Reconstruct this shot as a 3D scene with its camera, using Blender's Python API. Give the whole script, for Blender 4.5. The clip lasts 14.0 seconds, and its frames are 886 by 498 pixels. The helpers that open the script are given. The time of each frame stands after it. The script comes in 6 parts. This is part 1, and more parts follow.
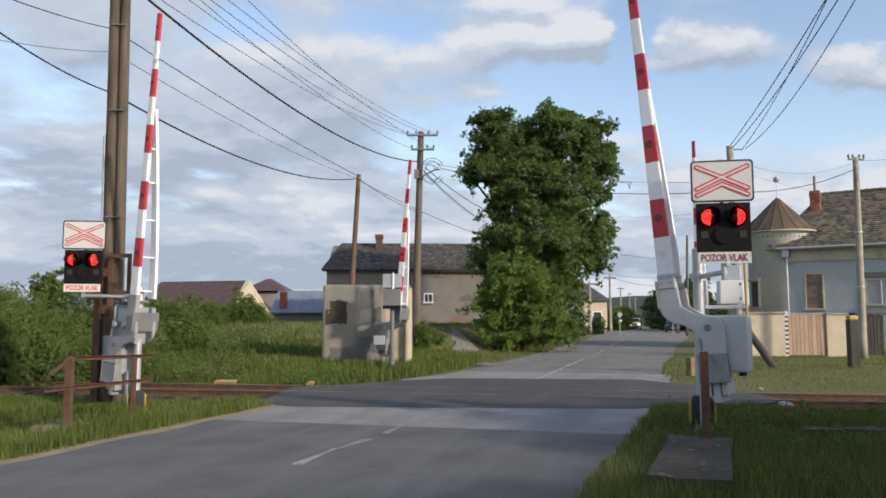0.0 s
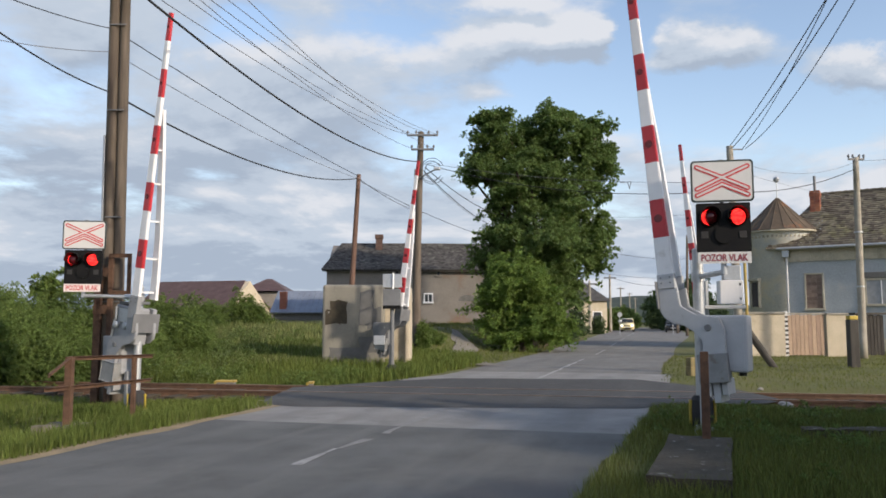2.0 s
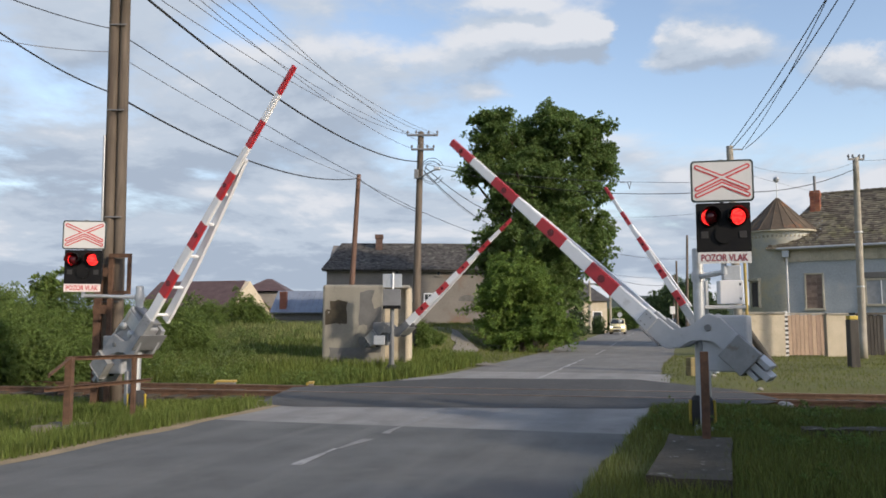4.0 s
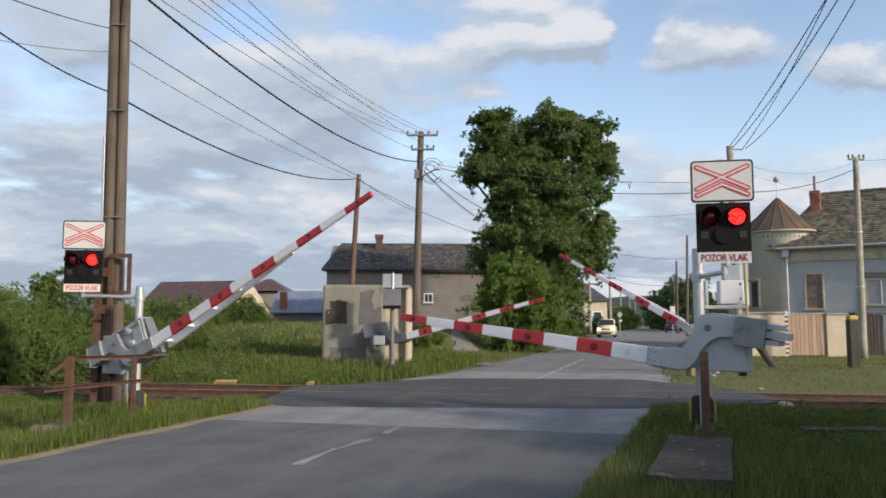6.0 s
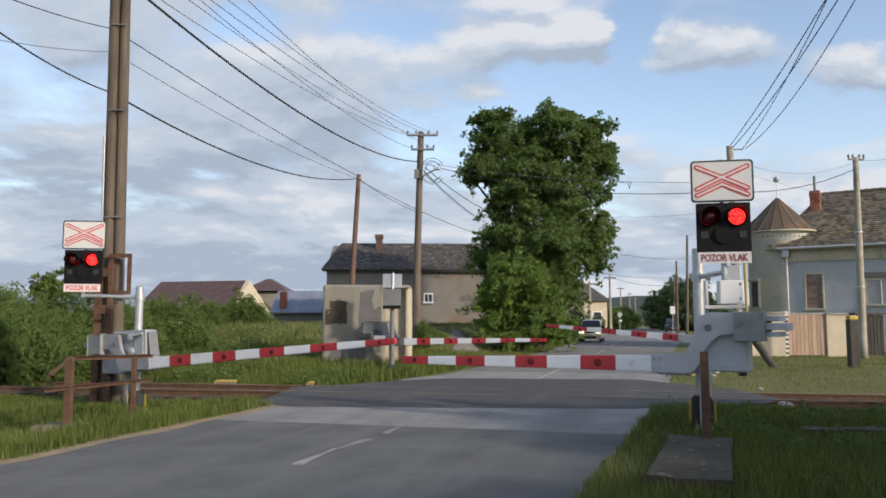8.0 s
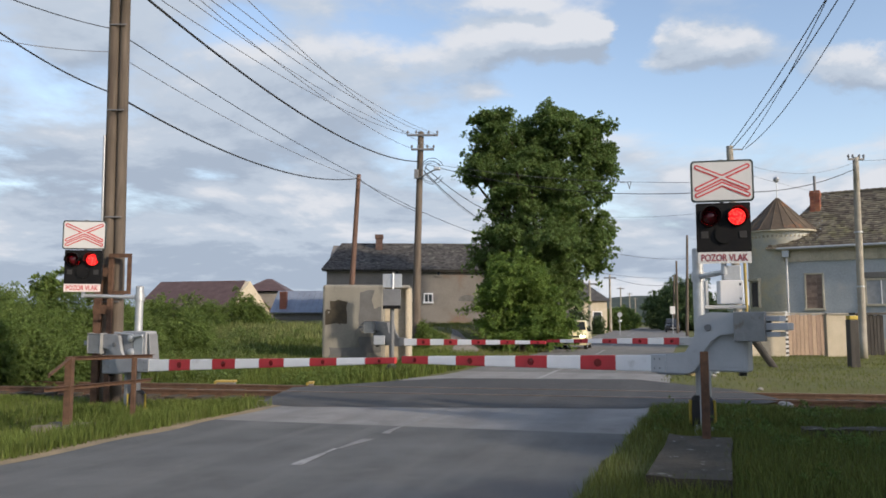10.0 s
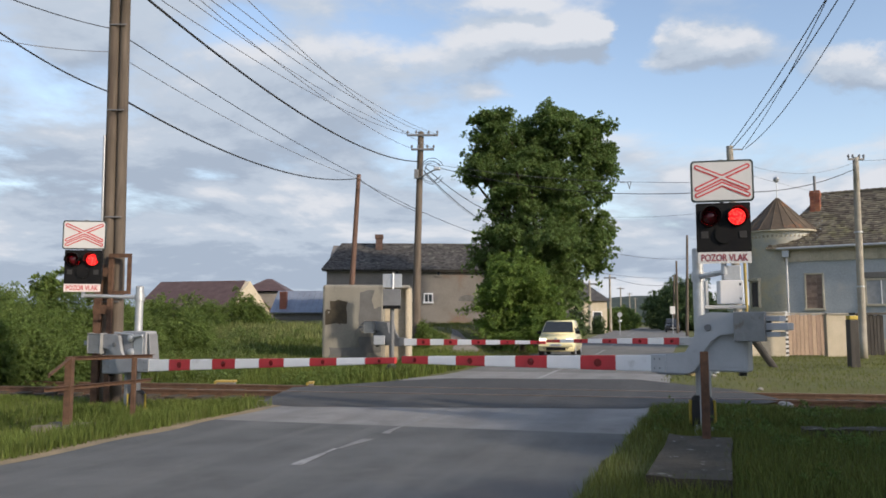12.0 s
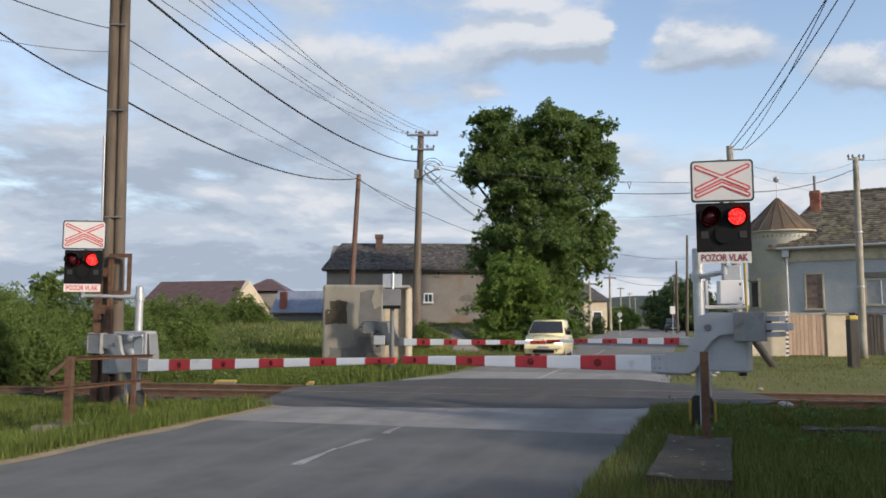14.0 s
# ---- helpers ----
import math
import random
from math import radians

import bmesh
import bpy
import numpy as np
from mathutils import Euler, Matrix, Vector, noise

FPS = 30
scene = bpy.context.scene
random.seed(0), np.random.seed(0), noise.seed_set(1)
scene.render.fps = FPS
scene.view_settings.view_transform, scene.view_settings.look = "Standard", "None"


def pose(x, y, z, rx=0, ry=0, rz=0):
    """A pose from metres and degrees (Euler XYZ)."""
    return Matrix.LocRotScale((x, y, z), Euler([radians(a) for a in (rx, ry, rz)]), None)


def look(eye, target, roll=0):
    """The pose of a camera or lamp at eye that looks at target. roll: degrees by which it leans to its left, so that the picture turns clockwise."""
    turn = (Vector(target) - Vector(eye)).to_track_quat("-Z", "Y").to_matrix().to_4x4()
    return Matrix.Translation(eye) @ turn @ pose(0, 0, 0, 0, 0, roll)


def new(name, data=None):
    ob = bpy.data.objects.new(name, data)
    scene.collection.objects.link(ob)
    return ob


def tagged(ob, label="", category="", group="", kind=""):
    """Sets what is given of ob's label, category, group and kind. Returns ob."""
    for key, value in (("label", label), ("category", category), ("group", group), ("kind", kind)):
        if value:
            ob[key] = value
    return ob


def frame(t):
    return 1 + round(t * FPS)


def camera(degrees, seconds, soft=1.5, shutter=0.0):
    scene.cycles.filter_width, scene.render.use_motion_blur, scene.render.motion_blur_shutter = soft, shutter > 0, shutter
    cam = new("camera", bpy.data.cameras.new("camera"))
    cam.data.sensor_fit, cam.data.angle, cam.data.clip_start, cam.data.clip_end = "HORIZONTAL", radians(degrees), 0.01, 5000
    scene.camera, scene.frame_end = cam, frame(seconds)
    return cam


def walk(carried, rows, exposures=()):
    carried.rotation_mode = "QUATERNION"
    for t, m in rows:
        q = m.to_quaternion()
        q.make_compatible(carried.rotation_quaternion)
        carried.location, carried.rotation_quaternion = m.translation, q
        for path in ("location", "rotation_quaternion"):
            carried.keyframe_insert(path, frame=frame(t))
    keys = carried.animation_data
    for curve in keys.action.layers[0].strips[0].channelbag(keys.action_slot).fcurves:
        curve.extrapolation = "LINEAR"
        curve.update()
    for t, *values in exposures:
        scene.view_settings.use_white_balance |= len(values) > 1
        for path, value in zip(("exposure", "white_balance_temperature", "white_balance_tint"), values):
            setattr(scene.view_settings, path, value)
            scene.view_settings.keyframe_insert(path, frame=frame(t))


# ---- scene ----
cam = camera(58.5, 14.0, soft=1.7, shutter=0.4)
EYE = pose(0, 0, 1.4, 95.47, 0, 0)
walk(cam, [(0, EYE), (14.0, EYE)], exposures=[(0, 0.72), (14.0, 0.70)])

# ---- world and sun ----
SUN_FROM = Vector((0.72, -0.60, 0.36)).normalized()
SUN_EL = math.asin(SUN_FROM.z)
SUN_AZ = math.atan2(SUN_FROM.x, SUN_FROM.y)


def build_world():
    w = bpy.data.worlds.new("evening_sky")
    scene.world = w
    w.use_nodes = True
    nt = w.node_tree
    nt.nodes.clear()
    N, L = nt.nodes.new, nt.links.new
    out, bg = N("ShaderNodeOutputWorld"), N("ShaderNodeBackground")
    sky = N("ShaderNodeTexSky")
    sky.sky_type = "NISHITA"
    sky.sun_disc = False
    sky.sun_elevation = SUN_EL
    sky.sun_rotation = SUN_AZ
    sky.air_density, sky.dust_density, sky.ozone_density = 1.0, 1.0, 1.5
    tc = N("ShaderNodeTexCoord")

    def math_node(op, a, b=None, c=None, clamp=False):
        m = N("ShaderNodeMath")
        m.operation, m.use_clamp = op, clamp
        for i, v in enumerate((a, b, c)):
            if v is None:
                continue
            if isinstance(v, (int, float)):
                m.inputs[i].default_value = v
            else:
                L(v, m.inputs[i])
        return m.outputs[0]

    # clouds lie in a flat layer: project the direction on it
    sep = N("ShaderNodeSeparateXYZ")
    L(tc.outputs["Generated"], sep.inputs[0])
    x, y, z0 = sep.outputs

    def noise_node(vec, scale, detail, rough, dist=0.0):
        n = N("ShaderNodeTexNoise")
        n.inputs["Scale"].default_value, n.inputs["Detail"].default_value = scale, detail
        n.inputs["Roughness"].default_value, n.inputs["Distortion"].default_value = rough, dist
        L(vec, n.inputs["Vector"])
        return n.outputs["Fac"]

    def ramp(fac, stops):
        r = N("ShaderNodeValToRGB")
        r.color_ramp.interpolation = "EASE"
        while len(r.color_ramp.elements) < len(stops):
            r.color_ramp.elements.new(0.5)
        for e, (p, c) in zip(r.color_ramp.elements, stops):
            e.position, e.color = p, (*c, 1)
        L(fac, r.inputs["Fac"])
        return r.outputs["Color"]

    def density(lift):
        """Thickness of the cloud layer a little above the looked-at spot."""
        z = math_node("ADD", z0, lift)
        flat = math_node("ADD", math_node("MAXIMUM", z, 0.0), 0.16)
        comb = N("ShaderNodeCombineXYZ")
        L(math_node("DIVIDE", x, flat), comb.inputs[0])
        L(math_node("DIVIDE", y, flat), comb.inputs[1])
        comb.inputs[2].default_value = 3.7
        dens = noise_node(comb.outputs[0], 0.85, 10, 0.58, 0.25)
        lean = math_node("ADD", math_node("MULTIPLY", z, -0.30), math_node("MULTIPLY", x, -0.08))
        dens = math_node("ADD", dens, math_node("ADD", lean, 0.125))
        low = math_node("MULTIPLY", z, 9.0)
        dens = math_node("ADD", dens, math_node("MULTIPLY", math_node("POWER", 2.718, math_node("MULTIPLY", math_node("MULTIPLY", low, low), -1.0)), 0.12))
        ahead = math_node("MAXIMUM", y, 0.05)
        px, pz = math_node("DIVIDE", x, ahead), math_node("DIVIDE", z, ahead)
        ragged = N("ShaderNodeCombineXYZ")
        L(px, ragged.inputs[0])
        L(math_node("MULTIPLY", pz, 1.6), ragged.inputs[1])
        fray_x = math_node("MULTIPLY", math_node("SUBTRACT", noise_node(ragged.outputs[0], 9.0, 6, 0.6), 0.5), 0.08)
        ragged.inputs[2].default_value = 5.0
        fray_z = math_node("MULTIPLY", math_node("SUBTRACT", noise_node(ragged.outputs[0], 13.0, 6, 0.62), 0.5), 0.045)
        px, pz = math_node("ADD", px, fray_x), math_node("ADD", pz, fray_z)
        for bx, bz, sx, sz, amp in CLOUD_BANKS:
            u = math_node("MULTIPLY", math_node("SUBTRACT", px, bx), 1 / sx)
            v = math_node("MULTIPLY", math_node("SUBTRACT", pz, bz), 1 / sz)
            q = math_node("ADD", math_node("MULTIPLY", u, u), math_node("MULTIPLY", v, v))
            dens = math_node("ADD", dens, math_node("MULTIPLY", math_node("POWER", 2.718, math_node("MULTIPLY", q, -1.0)), amp))
        return dens, comb.outputs[0]

    dens, where = density(0.0)
    above, _ = density(0.022)
    cover = ramp(dens, [(0.46, (0, 0, 0)), (0.60, (1, 1, 1))])
    slope = math_node("MULTIPLY", math_node("SUBTRACT", dens, above), 1.9)
    lit = math_node("ADD", math_node("ADD", noise_node(where, 0.9, 8, 0.6, 0.2), slope), math_node("MULTIPLY", math_node("POWER", 2.718, math_node("MULTIPLY", math_node("MULTIPLY", z0, z0), -38.0)), -0.13))
    shade = ramp(lit, [(0.30, CLOUD_DARK), (0.50, CLOUD_MID), (0.72, CLOUD_LIT)])
    mix = N("ShaderNodeMix")
    mix.data_type = "RGBA"
    L(cover, mix.inputs["Factor"])
    gain = N("ShaderNodeMix")
    gain.data_type, gain.blend_type = "RGBA", "MULTIPLY"
    gain.inputs["Factor"].default_value = 1
    L(sky.outputs[0], gain.inputs["A"])
    gain.inputs["B"].default_value = SKY_GAIN
    L(gain.outputs["Result"], mix.inputs["A"])
    L(shade, mix.inputs["B"])
    L(mix.outputs["Result"], bg.inputs["Color"])
    bg.inputs["Strength"].default_value = 0.1
    L(bg.outputs[0], out.inputs[0])


# drifting cloud banks and gaps: sideways, height, half widths, thickness
CLOUD_BANKS = ((0.30, 0.335, 0.34, 0.085, -0.18),
               (0.245, 0.375, 0.028, 0.035, -0.34),
               (0.16, 0.315, 0.12, 0.018, -0.16),
               (0.135, 0.366, 0.105, 0.034, 0.36),
               (0.20, 0.378, 0.055, 0.022, 0.18),
               (0.345, 0.357, 0.095, 0.036, 0.42),
               (0.27, 0.328, 0.06, 0.020, 0.16),
               (0.535, 0.330, 0.085, 0.038, 0.44),
               (0.06, 0.305, 0.05, 0.016, 0.16),
               (0.10, 0.42, 0.08, 0.012, 0.16),
               (-0.221, 0.228, 0.236, 0.093, 0.1),
               (-0.48, 0.375, 0.085, 0.045, 0.10),
               (-0.069, 0.385, 0.10, 0.032, -0.16),
               (-0.254, 0.395, 0.06, 0.029, -0.14),
               (-0.06, 0.133, 0.357, 0.043, 0.06),
               (0.283, 0.061, 0.236, 0.064, 0.10),
               (0.36, 0.21, 0.20, 0.05, -0.06))
SKY_GAIN = (1.68, 1.50, 1.42, 1)
CLOUD_DARK, CLOUD_MID, CLOUD_LIT = (2.5, 2.95, 3.65), (3.3, 3.75, 4.4), (4.55, 4.7, 5.05)
build_world()
sun_data = bpy.data.lights.new("sun", "SUN")
sun_data.energy, sun_data.angle, sun_data.color = 2.4, radians(3.0), (1.0, 0.86, 0.69)
sun = new("sun", sun_data)
sun.matrix_world = look(SUN_FROM * 60, (0, 0, 0))


# ---- materials ----
def mat(name, c1, c2=None, rough=0.7, metal=0.0, scale=6.0, fine=60.0, bump=0.15, stain=None, stain_scale=1.2,
        stain_lo=0.55, stain_hi=0.7, stretch=(1, 1, 1), vary=0.0, island=False, coat=0.0, emit=0.0, through_light=0.0, grit=0.17, shine=0.5, streak=None):
    m = bpy.data.materials.new(name)
    m.use_nodes = True
    nt = m.node_tree
    b = nt.nodes["Principled BSDF"]
    N, L = nt.nodes.new, nt.links.new
    tc, mp = N("ShaderNodeTexCoord"), N("ShaderNodeMapping")
    mp.inputs["Scale"].default_value = stretch
    L(tc.outputs["Object"], mp.inputs["Vector"])

    def nz(sc, det=4, ro=0.6):
        n = N("ShaderNodeTexNoise")
        n.inputs["Scale"].default_value, n.inputs["Detail"].default_value, n.inputs["Roughness"].default_value = sc, det, ro
        L(mp.outputs[0], n.inputs["Vector"])
        return n.outputs["Fac"]

    def mixc(fac, a, bb, blend="MIX"):
        x = N("ShaderNodeMix")
        x.data_type, x.blend_type = "RGBA", blend
        for sock, v in (("Factor", fac), ("A", a), ("B", bb)):
            if isinstance(v, (int, float)):
                x.inputs[sock].default_value = v
            elif isinstance(v, tuple):
                x.inputs[sock].default_value = (*v[:3], 1)
            else:
                L(v, x.inputs[sock])
        return x.outputs["Result"]

    def stretch_range(v, lo, hi, a=0.0, z=1.0):
        r = N("ShaderNodeMapRange")
        L(v, r.inputs["Value"])
        for k, q in zip(("From Min", "From Max", "To Min", "To Max"), (lo, hi, a, z)):
            r.inputs[k].default_value = q
        return r.outputs[0]

    c2 = c2 or tuple(v * 0.78 for v in c1)
    coarse, grain = nz(scale, 5), nz(fine, 3)
    col = mixc(stretch_range(coarse, 0.32, 0.68), c1, c2)
    g = stretch_range(grain, 0.25, 0.75, 1 - grit, 1 + grit)
    gc = N("ShaderNodeCombineColor")
    for i in range(3):
        L(g, gc.inputs[i])
    col = mixc(1.0, col, gc.outputs[0], "MULTIPLY")
    if stain:
        col = mixc(stretch_range(nz(stain_scale, 7, 0.65), stain_lo, stain_hi), col, stain)
    if streak:
        m2 = N("ShaderNodeMapping")
        m2.vector_type = "TEXTURE"
        m2.inputs["Rotation"].default_value = (0, 0, -radians(15.4))
        m2.inputs["Scale"].default_value = (0.55, 7.0, 1)
        L(tc.outputs["Object"], m2.inputs["Vector"])
        sn_ = N("ShaderNodeTexNoise")
        sn_.inputs["Scale"].default_value, sn_.inputs["Detail"].default_value = 1.0, 5
        L(m2.outputs[0], sn_.inputs["Vector"])
        col = mixc(stretch_range(sn_.outputs["Fac"], 0.48, 0.70, 0.0, 0.75), col, streak)
    if vary:
        if island:
            src = N("ShaderNodeNewGeometry").outputs["Random Per Island"]
        else:
            src = N("ShaderNodeObjectInfo").outputs["Random"]
        hs = N("ShaderNodeHueSaturation")
        L(stretch_range(src, 0, 1, 1 - vary, 1 + vary), hs.inputs["Value"])
        L(stretch_range(src, 0, 1, 0.5 - vary * 0.03, 0.5 + vary * 0.03), hs.inputs["Hue"])
        L(col, hs.inputs["Color"])
        col = hs.outputs[0]
    L(col, b.inputs["Base Color"])
    b.inputs["Metallic"].default_value = metal
    L(stretch_range(coarse, 0.3, 0.7, max(0.05, rough - 0.1), min(1, rough + 0.1)), b.inputs["Roughness"])
    b.inputs["Coat Weight"].default_value = coat
    b.inputs["Specular IOR Level"].default_value = shine
    if bump:
        bp = N("ShaderNodeBump")
        bp.inputs["Strength"].default_value, bp.inputs["Distance"].default_value = bump, 0.02
        L(grain, bp.inputs["Height"])
        L(bp.outputs[0], b.inputs["Normal"])
    if emit:
        L(col, b.inputs["Emission Color"])
        b.inputs["Emission Strength"].default_value = emit
    if through_light:
        tr, ad = N("ShaderNodeBsdfTranslucent"), N("ShaderNodeMixShader")
        L(col, tr.inputs["Color"])
        ad.inputs[0].default_value = through_light
        L(b.outputs[0], ad.inputs[1])
        L(tr.outputs[0], ad.inputs[2])
        L(ad.outputs[0], nt.nodes["Material Output"].inputs["Surface"])
    return m


ASPHALT = mat("asphalt", (0.120, 0.123, 0.118), (0.092, 0.095, 0.092), 0.85, scale=0.9, fine=90, bump=0.5, stain=(0.155, 0.157, 0.15), stain_scale=0.5, stain_lo=0.5, stain_hi=0.75, streak=(0.165, 0.166, 0.158))
ASPHALT_OLD = mat("weathered_asphalt", (0.285, 0.278, 0.265), (0.228, 0.222, 0.212), 0.88, scale=1.1, fine=80, bump=0.5, stain=(0.17, 0.168, 0.162), stain_scale=0.8, streak=(0.185, 0.18, 0.172))
ASPHALT_FAR = mat("village_asphalt", (0.205, 0.2, 0.188), (0.165, 0.16, 0.15), 0.9, scale=0.8, fine=70, bump=0.5, stain=(0.125, 0.122, 0.115), stain_scale=0.5, streak=(0.15, 0.147, 0.14))
ASPHALT_NEW = mat("dark_asphalt", (0.05, 0.049, 0.047), (0.072, 0.07, 0.067), 0.8, scale=1.5, fine=90, bump=0.4, stain=(0.085, 0.082, 0.076), stain_scale=1.0, stretch=(0.5, 2, 1), streak=(0.095, 0.092, 0.088))
LINE_PAINT = mat("worn_line_paint", (0.4, 0.395, 0.385), (0.26, 0.257, 0.25), 0.7, scale=8, fine=40, stain=(0.15, 0.15, 0.15), stain_scale=5)
LINE_FAINT = mat("faded_line_paint", (0.26, 0.257, 0.25), (0.21, 0.207, 0.20), 0.8, scale=8, fine=40, stain=(0.18, 0.178, 0.17), stain_scale=5)
ASPHALT_DAMP = mat("damp_asphalt", (0.075, 0.073, 0.07), (0.10, 0.097, 0.094), 0.7, scale=2.5, fine=80, bump=0.4)
SOIL = mat("grassy_soil", (0.118, 0.122, 0.026), (0.084, 0.094, 0.021), 0.95, scale=0.7, fine=14, bump=0.6, stain=(0.145, 0.128, 0.042), stain_scale=0.35, stain_lo=0.5, stain_hi=0.72)
DIRT = mat("dry_verge_dirt", (0.36, 0.27, 0.16), (0.25, 0.2, 0.125), 0.95, scale=3, fine=40, bump=0.5)
GRAVEL = mat("ballast", (0.085, 0.062, 0.042), (0.045, 0.034, 0.025), 0.95, scale=12, fine=40, bump=0.9)
GRASS = mat("grass_blades", (0.15, 0.165, 0.043), (0.108, 0.135, 0.034), 0.7, scale=0.6, fine=6, bump=0, vary=0.36, island=True, through_light=0.3, shine=0.12)
GRASS_LUSH = mat("lush_grass_blades", (0.15, 0.185, 0.045), (0.105, 0.14, 0.034), 0.7, scale=0.6, fine=6, bump=0, vary=0.36, island=True, through_light=0.35, shine=0.12)
GRASS_DRY = mat("seeding_grass", (0.21, 0.225, 0.085), (0.155, 0.185, 0.062), 0.75, scale=0.5, fine=6, bump=0, vary=0.4, island=True, through_light=0.3, shine=0.25)
LAWN = mat("lawn_blades", (0.165, 0.178, 0.044), (0.118, 0.138, 0.032), 0.75, scale=0.5, fine=6, bump=0, vary=0.4, island=True, through_light=0.3, shine=0.25)
LEAF = mat("chestnut_leaf", (0.19, 0.265, 0.085), (0.14, 0.21, 0.066), 0.5, scale=0.5, fine=4, bump=0, vary=0.45, island=True, through_light=0.48, shine=0.25)
LEAF_BUSH = mat("shrub_leaf", (0.14, 0.195, 0.05), (0.10, 0.15, 0.037), 0.55, scale=0.4, fine=3, bump=0, vary=0.32, island=True, through_light=0.28, shine=0.25)
LEAF_YOUNG = mat("young_tree_leaf", (0.185, 0.265, 0.062), (0.135, 0.21, 0.047), 0.55, scale=0.4, fine=3, bump=0, vary=0.38, island=True, through_light=0.35, shine=0.2)
LEAF_FAR = mat("distant_leaf", (0.072, 0.111, 0.039), (0.052, 0.085, 0.039), 0.7, scale=0.3, fine=2, bump=0, vary=0.35, island=True, through_light=0.2, shine=0.25)
BARK = mat("bark", (0.11, 0.085, 0.06), (0.06, 0.048, 0.035), 0.9, scale=5, fine=25, bump=0.9, stretch=(1, 1, 0.25))
POLE_WOOD = mat("weathered_pole_wood", (0.14, 0.112, 0.086), (0.085, 0.068, 0.052), 0.85, scale=7, fine=30, bump=0.5, stretch=(1, 1, 0.08), stain=(0.07, 0.05, 0.04), stain_scale=3)
POLE_RED = mat("red_brown_pole_wood", (0.15, 0.085, 0.06), (0.1, 0.06, 0.045), 0.85, scale=6, fine=30, bump=0.5, stretch=(1, 1, 0.08))
CONCRETE = mat("old_concrete", (0.33, 0.31, 0.265), (0.25, 0.235, 0.20), 0.9, scale=1.6, fine=45, bump=0.35, stain=(0.15, 0.14, 0.12), stain_scale=1.3, stain_lo=0.55, stain_hi=0.75)
CONCRETE_DARK = mat("mossy_concrete", (0.068, 0.055, 0.036), (0.042, 0.036, 0.024), 0.95, scale=4, fine=50, bump=0.6, stain=(0.27, 0.26, 0.24), stain_scale=7, stain_lo=0.62, stain_hi=0.68)
FOOTING = mat("crumbling_concrete", (0.21, 0.185, 0.145), (0.12, 0.105, 0.08), 0.95, scale=7, fine=40, bump=0.8, stain=(0.07, 0.07, 0.035), stain_scale=5, stain_lo=0.5, stain_hi=0.62)
POLE_CONC = mat("pole_concrete", (0.36, 0.33, 0.27), (0.27, 0.25, 0.21), 0.9, scale=3, fine=40, bump=0.3)
RUST = mat("rusty_steel", (0.125, 0.066, 0.038), (0.075, 0.042, 0.027), 0.85, scale=9, fine=60, bump=0.4, stain=(0.06, 0.03, 0.02), stain_scale=6)
RAIL_STEEL = mat("rail_steel", (0.15, 0.085, 0.052), (0.09, 0.052, 0.034), 0.8, metal=0.1, scale=6, fine=60, bump=0.3)
RAIL_TOP = mat("worn_rail_top", (0.27, 0.20, 0.14), (0.2, 0.15, 0.11), 0.45, metal=0.6, scale=4, fine=40, bump=0.1)
GREY_PAINT = mat("grey_enamel", (0.44, 0.455, 0.475), (0.385, 0.40, 0.42), 0.42, scale=3, fine=25, bump=0.05, stain=(0.24, 0.245, 0.25), stain_scale=2.5, stain_lo=0.6, stain_hi=0.8, grit=0.03)
GREY_DULL = mat("dull_grey_enamel", (0.31, 0.32, 0.335), (0.25, 0.26, 0.275), 0.5, scale=3, fine=25, bump=0.08, stain=(0.17, 0.165, 0.16), stain_scale=3.5, stain_lo=0.55, stain_hi=0.75, grit=0.05)
GREY_DARK = mat("dark_grey_enamel", (0.17, 0.175, 0.185), (0.13, 0.135, 0.14), 0.5, scale=3, fine=25, bump=0.08, grit=0.03)
GREY_MID = mat("dull_cast_grey", (0.26, 0.265, 0.265), (0.20, 0.205, 0.205), 0.6, scale=4, fine=25, bump=0.15, stain=(0.15, 0.11, 0.08), stain_scale=6, stain_lo=0.58, stain_hi=0.72, grit=0.06)
GALV = mat("galvanised_steel", (0.50, 0.52, 0.54), (0.42, 0.44, 0.46), 0.38, metal=0.55, scale=14, fine=60, bump=0.05, grit=0.03)
WHITE_PAINT = mat("white_enamel", (0.82, 0.825, 0.84), (0.76, 0.765, 0.78), 0.4, scale=2.5, fine=20, bump=0.04, stain=(0.5, 0.49, 0.47), stain_scale=3, stain_lo=0.62, stain_hi=0.8, grit=0.03)
RED_PAINT = mat("red_enamel", (0.50, 0.035, 0.045), (0.42, 0.03, 0.04), 0.4, scale=3, fine=20, bump=0.04, stain=(0.3, 0.05, 0.05), stain_scale=3.5, stain_lo=0.6, stain_hi=0.8, grit=0.03)
SIGN_RED = mat("sign_red", (0.52, 0.055, 0.06), (0.47, 0.05, 0.055), 0.5, bump=0, grit=0.03)
SIGN_WHITE = mat("reflective_white", (0.6, 0.6, 0.59), (0.55, 0.55, 0.545), 0.35, bump=0.02, grit=0.03)
SIGN_PINK = mat("faded_pink_sheet", (0.72, 0.63, 0.61), (0.66, 0.57, 0.55), 0.45, bump=0.02, grit=0.03)
BLACK = mat("matt_black", (0.007, 0.007, 0.008), (0.01, 0.01, 0.01), 0.55, bump=0.05, grit=0.03, shine=0.15)
RUBBER = mat("black_rubber", (0.02, 0.02, 0.022), (0.03, 0.03, 0.03), 0.8, bump=0.1)
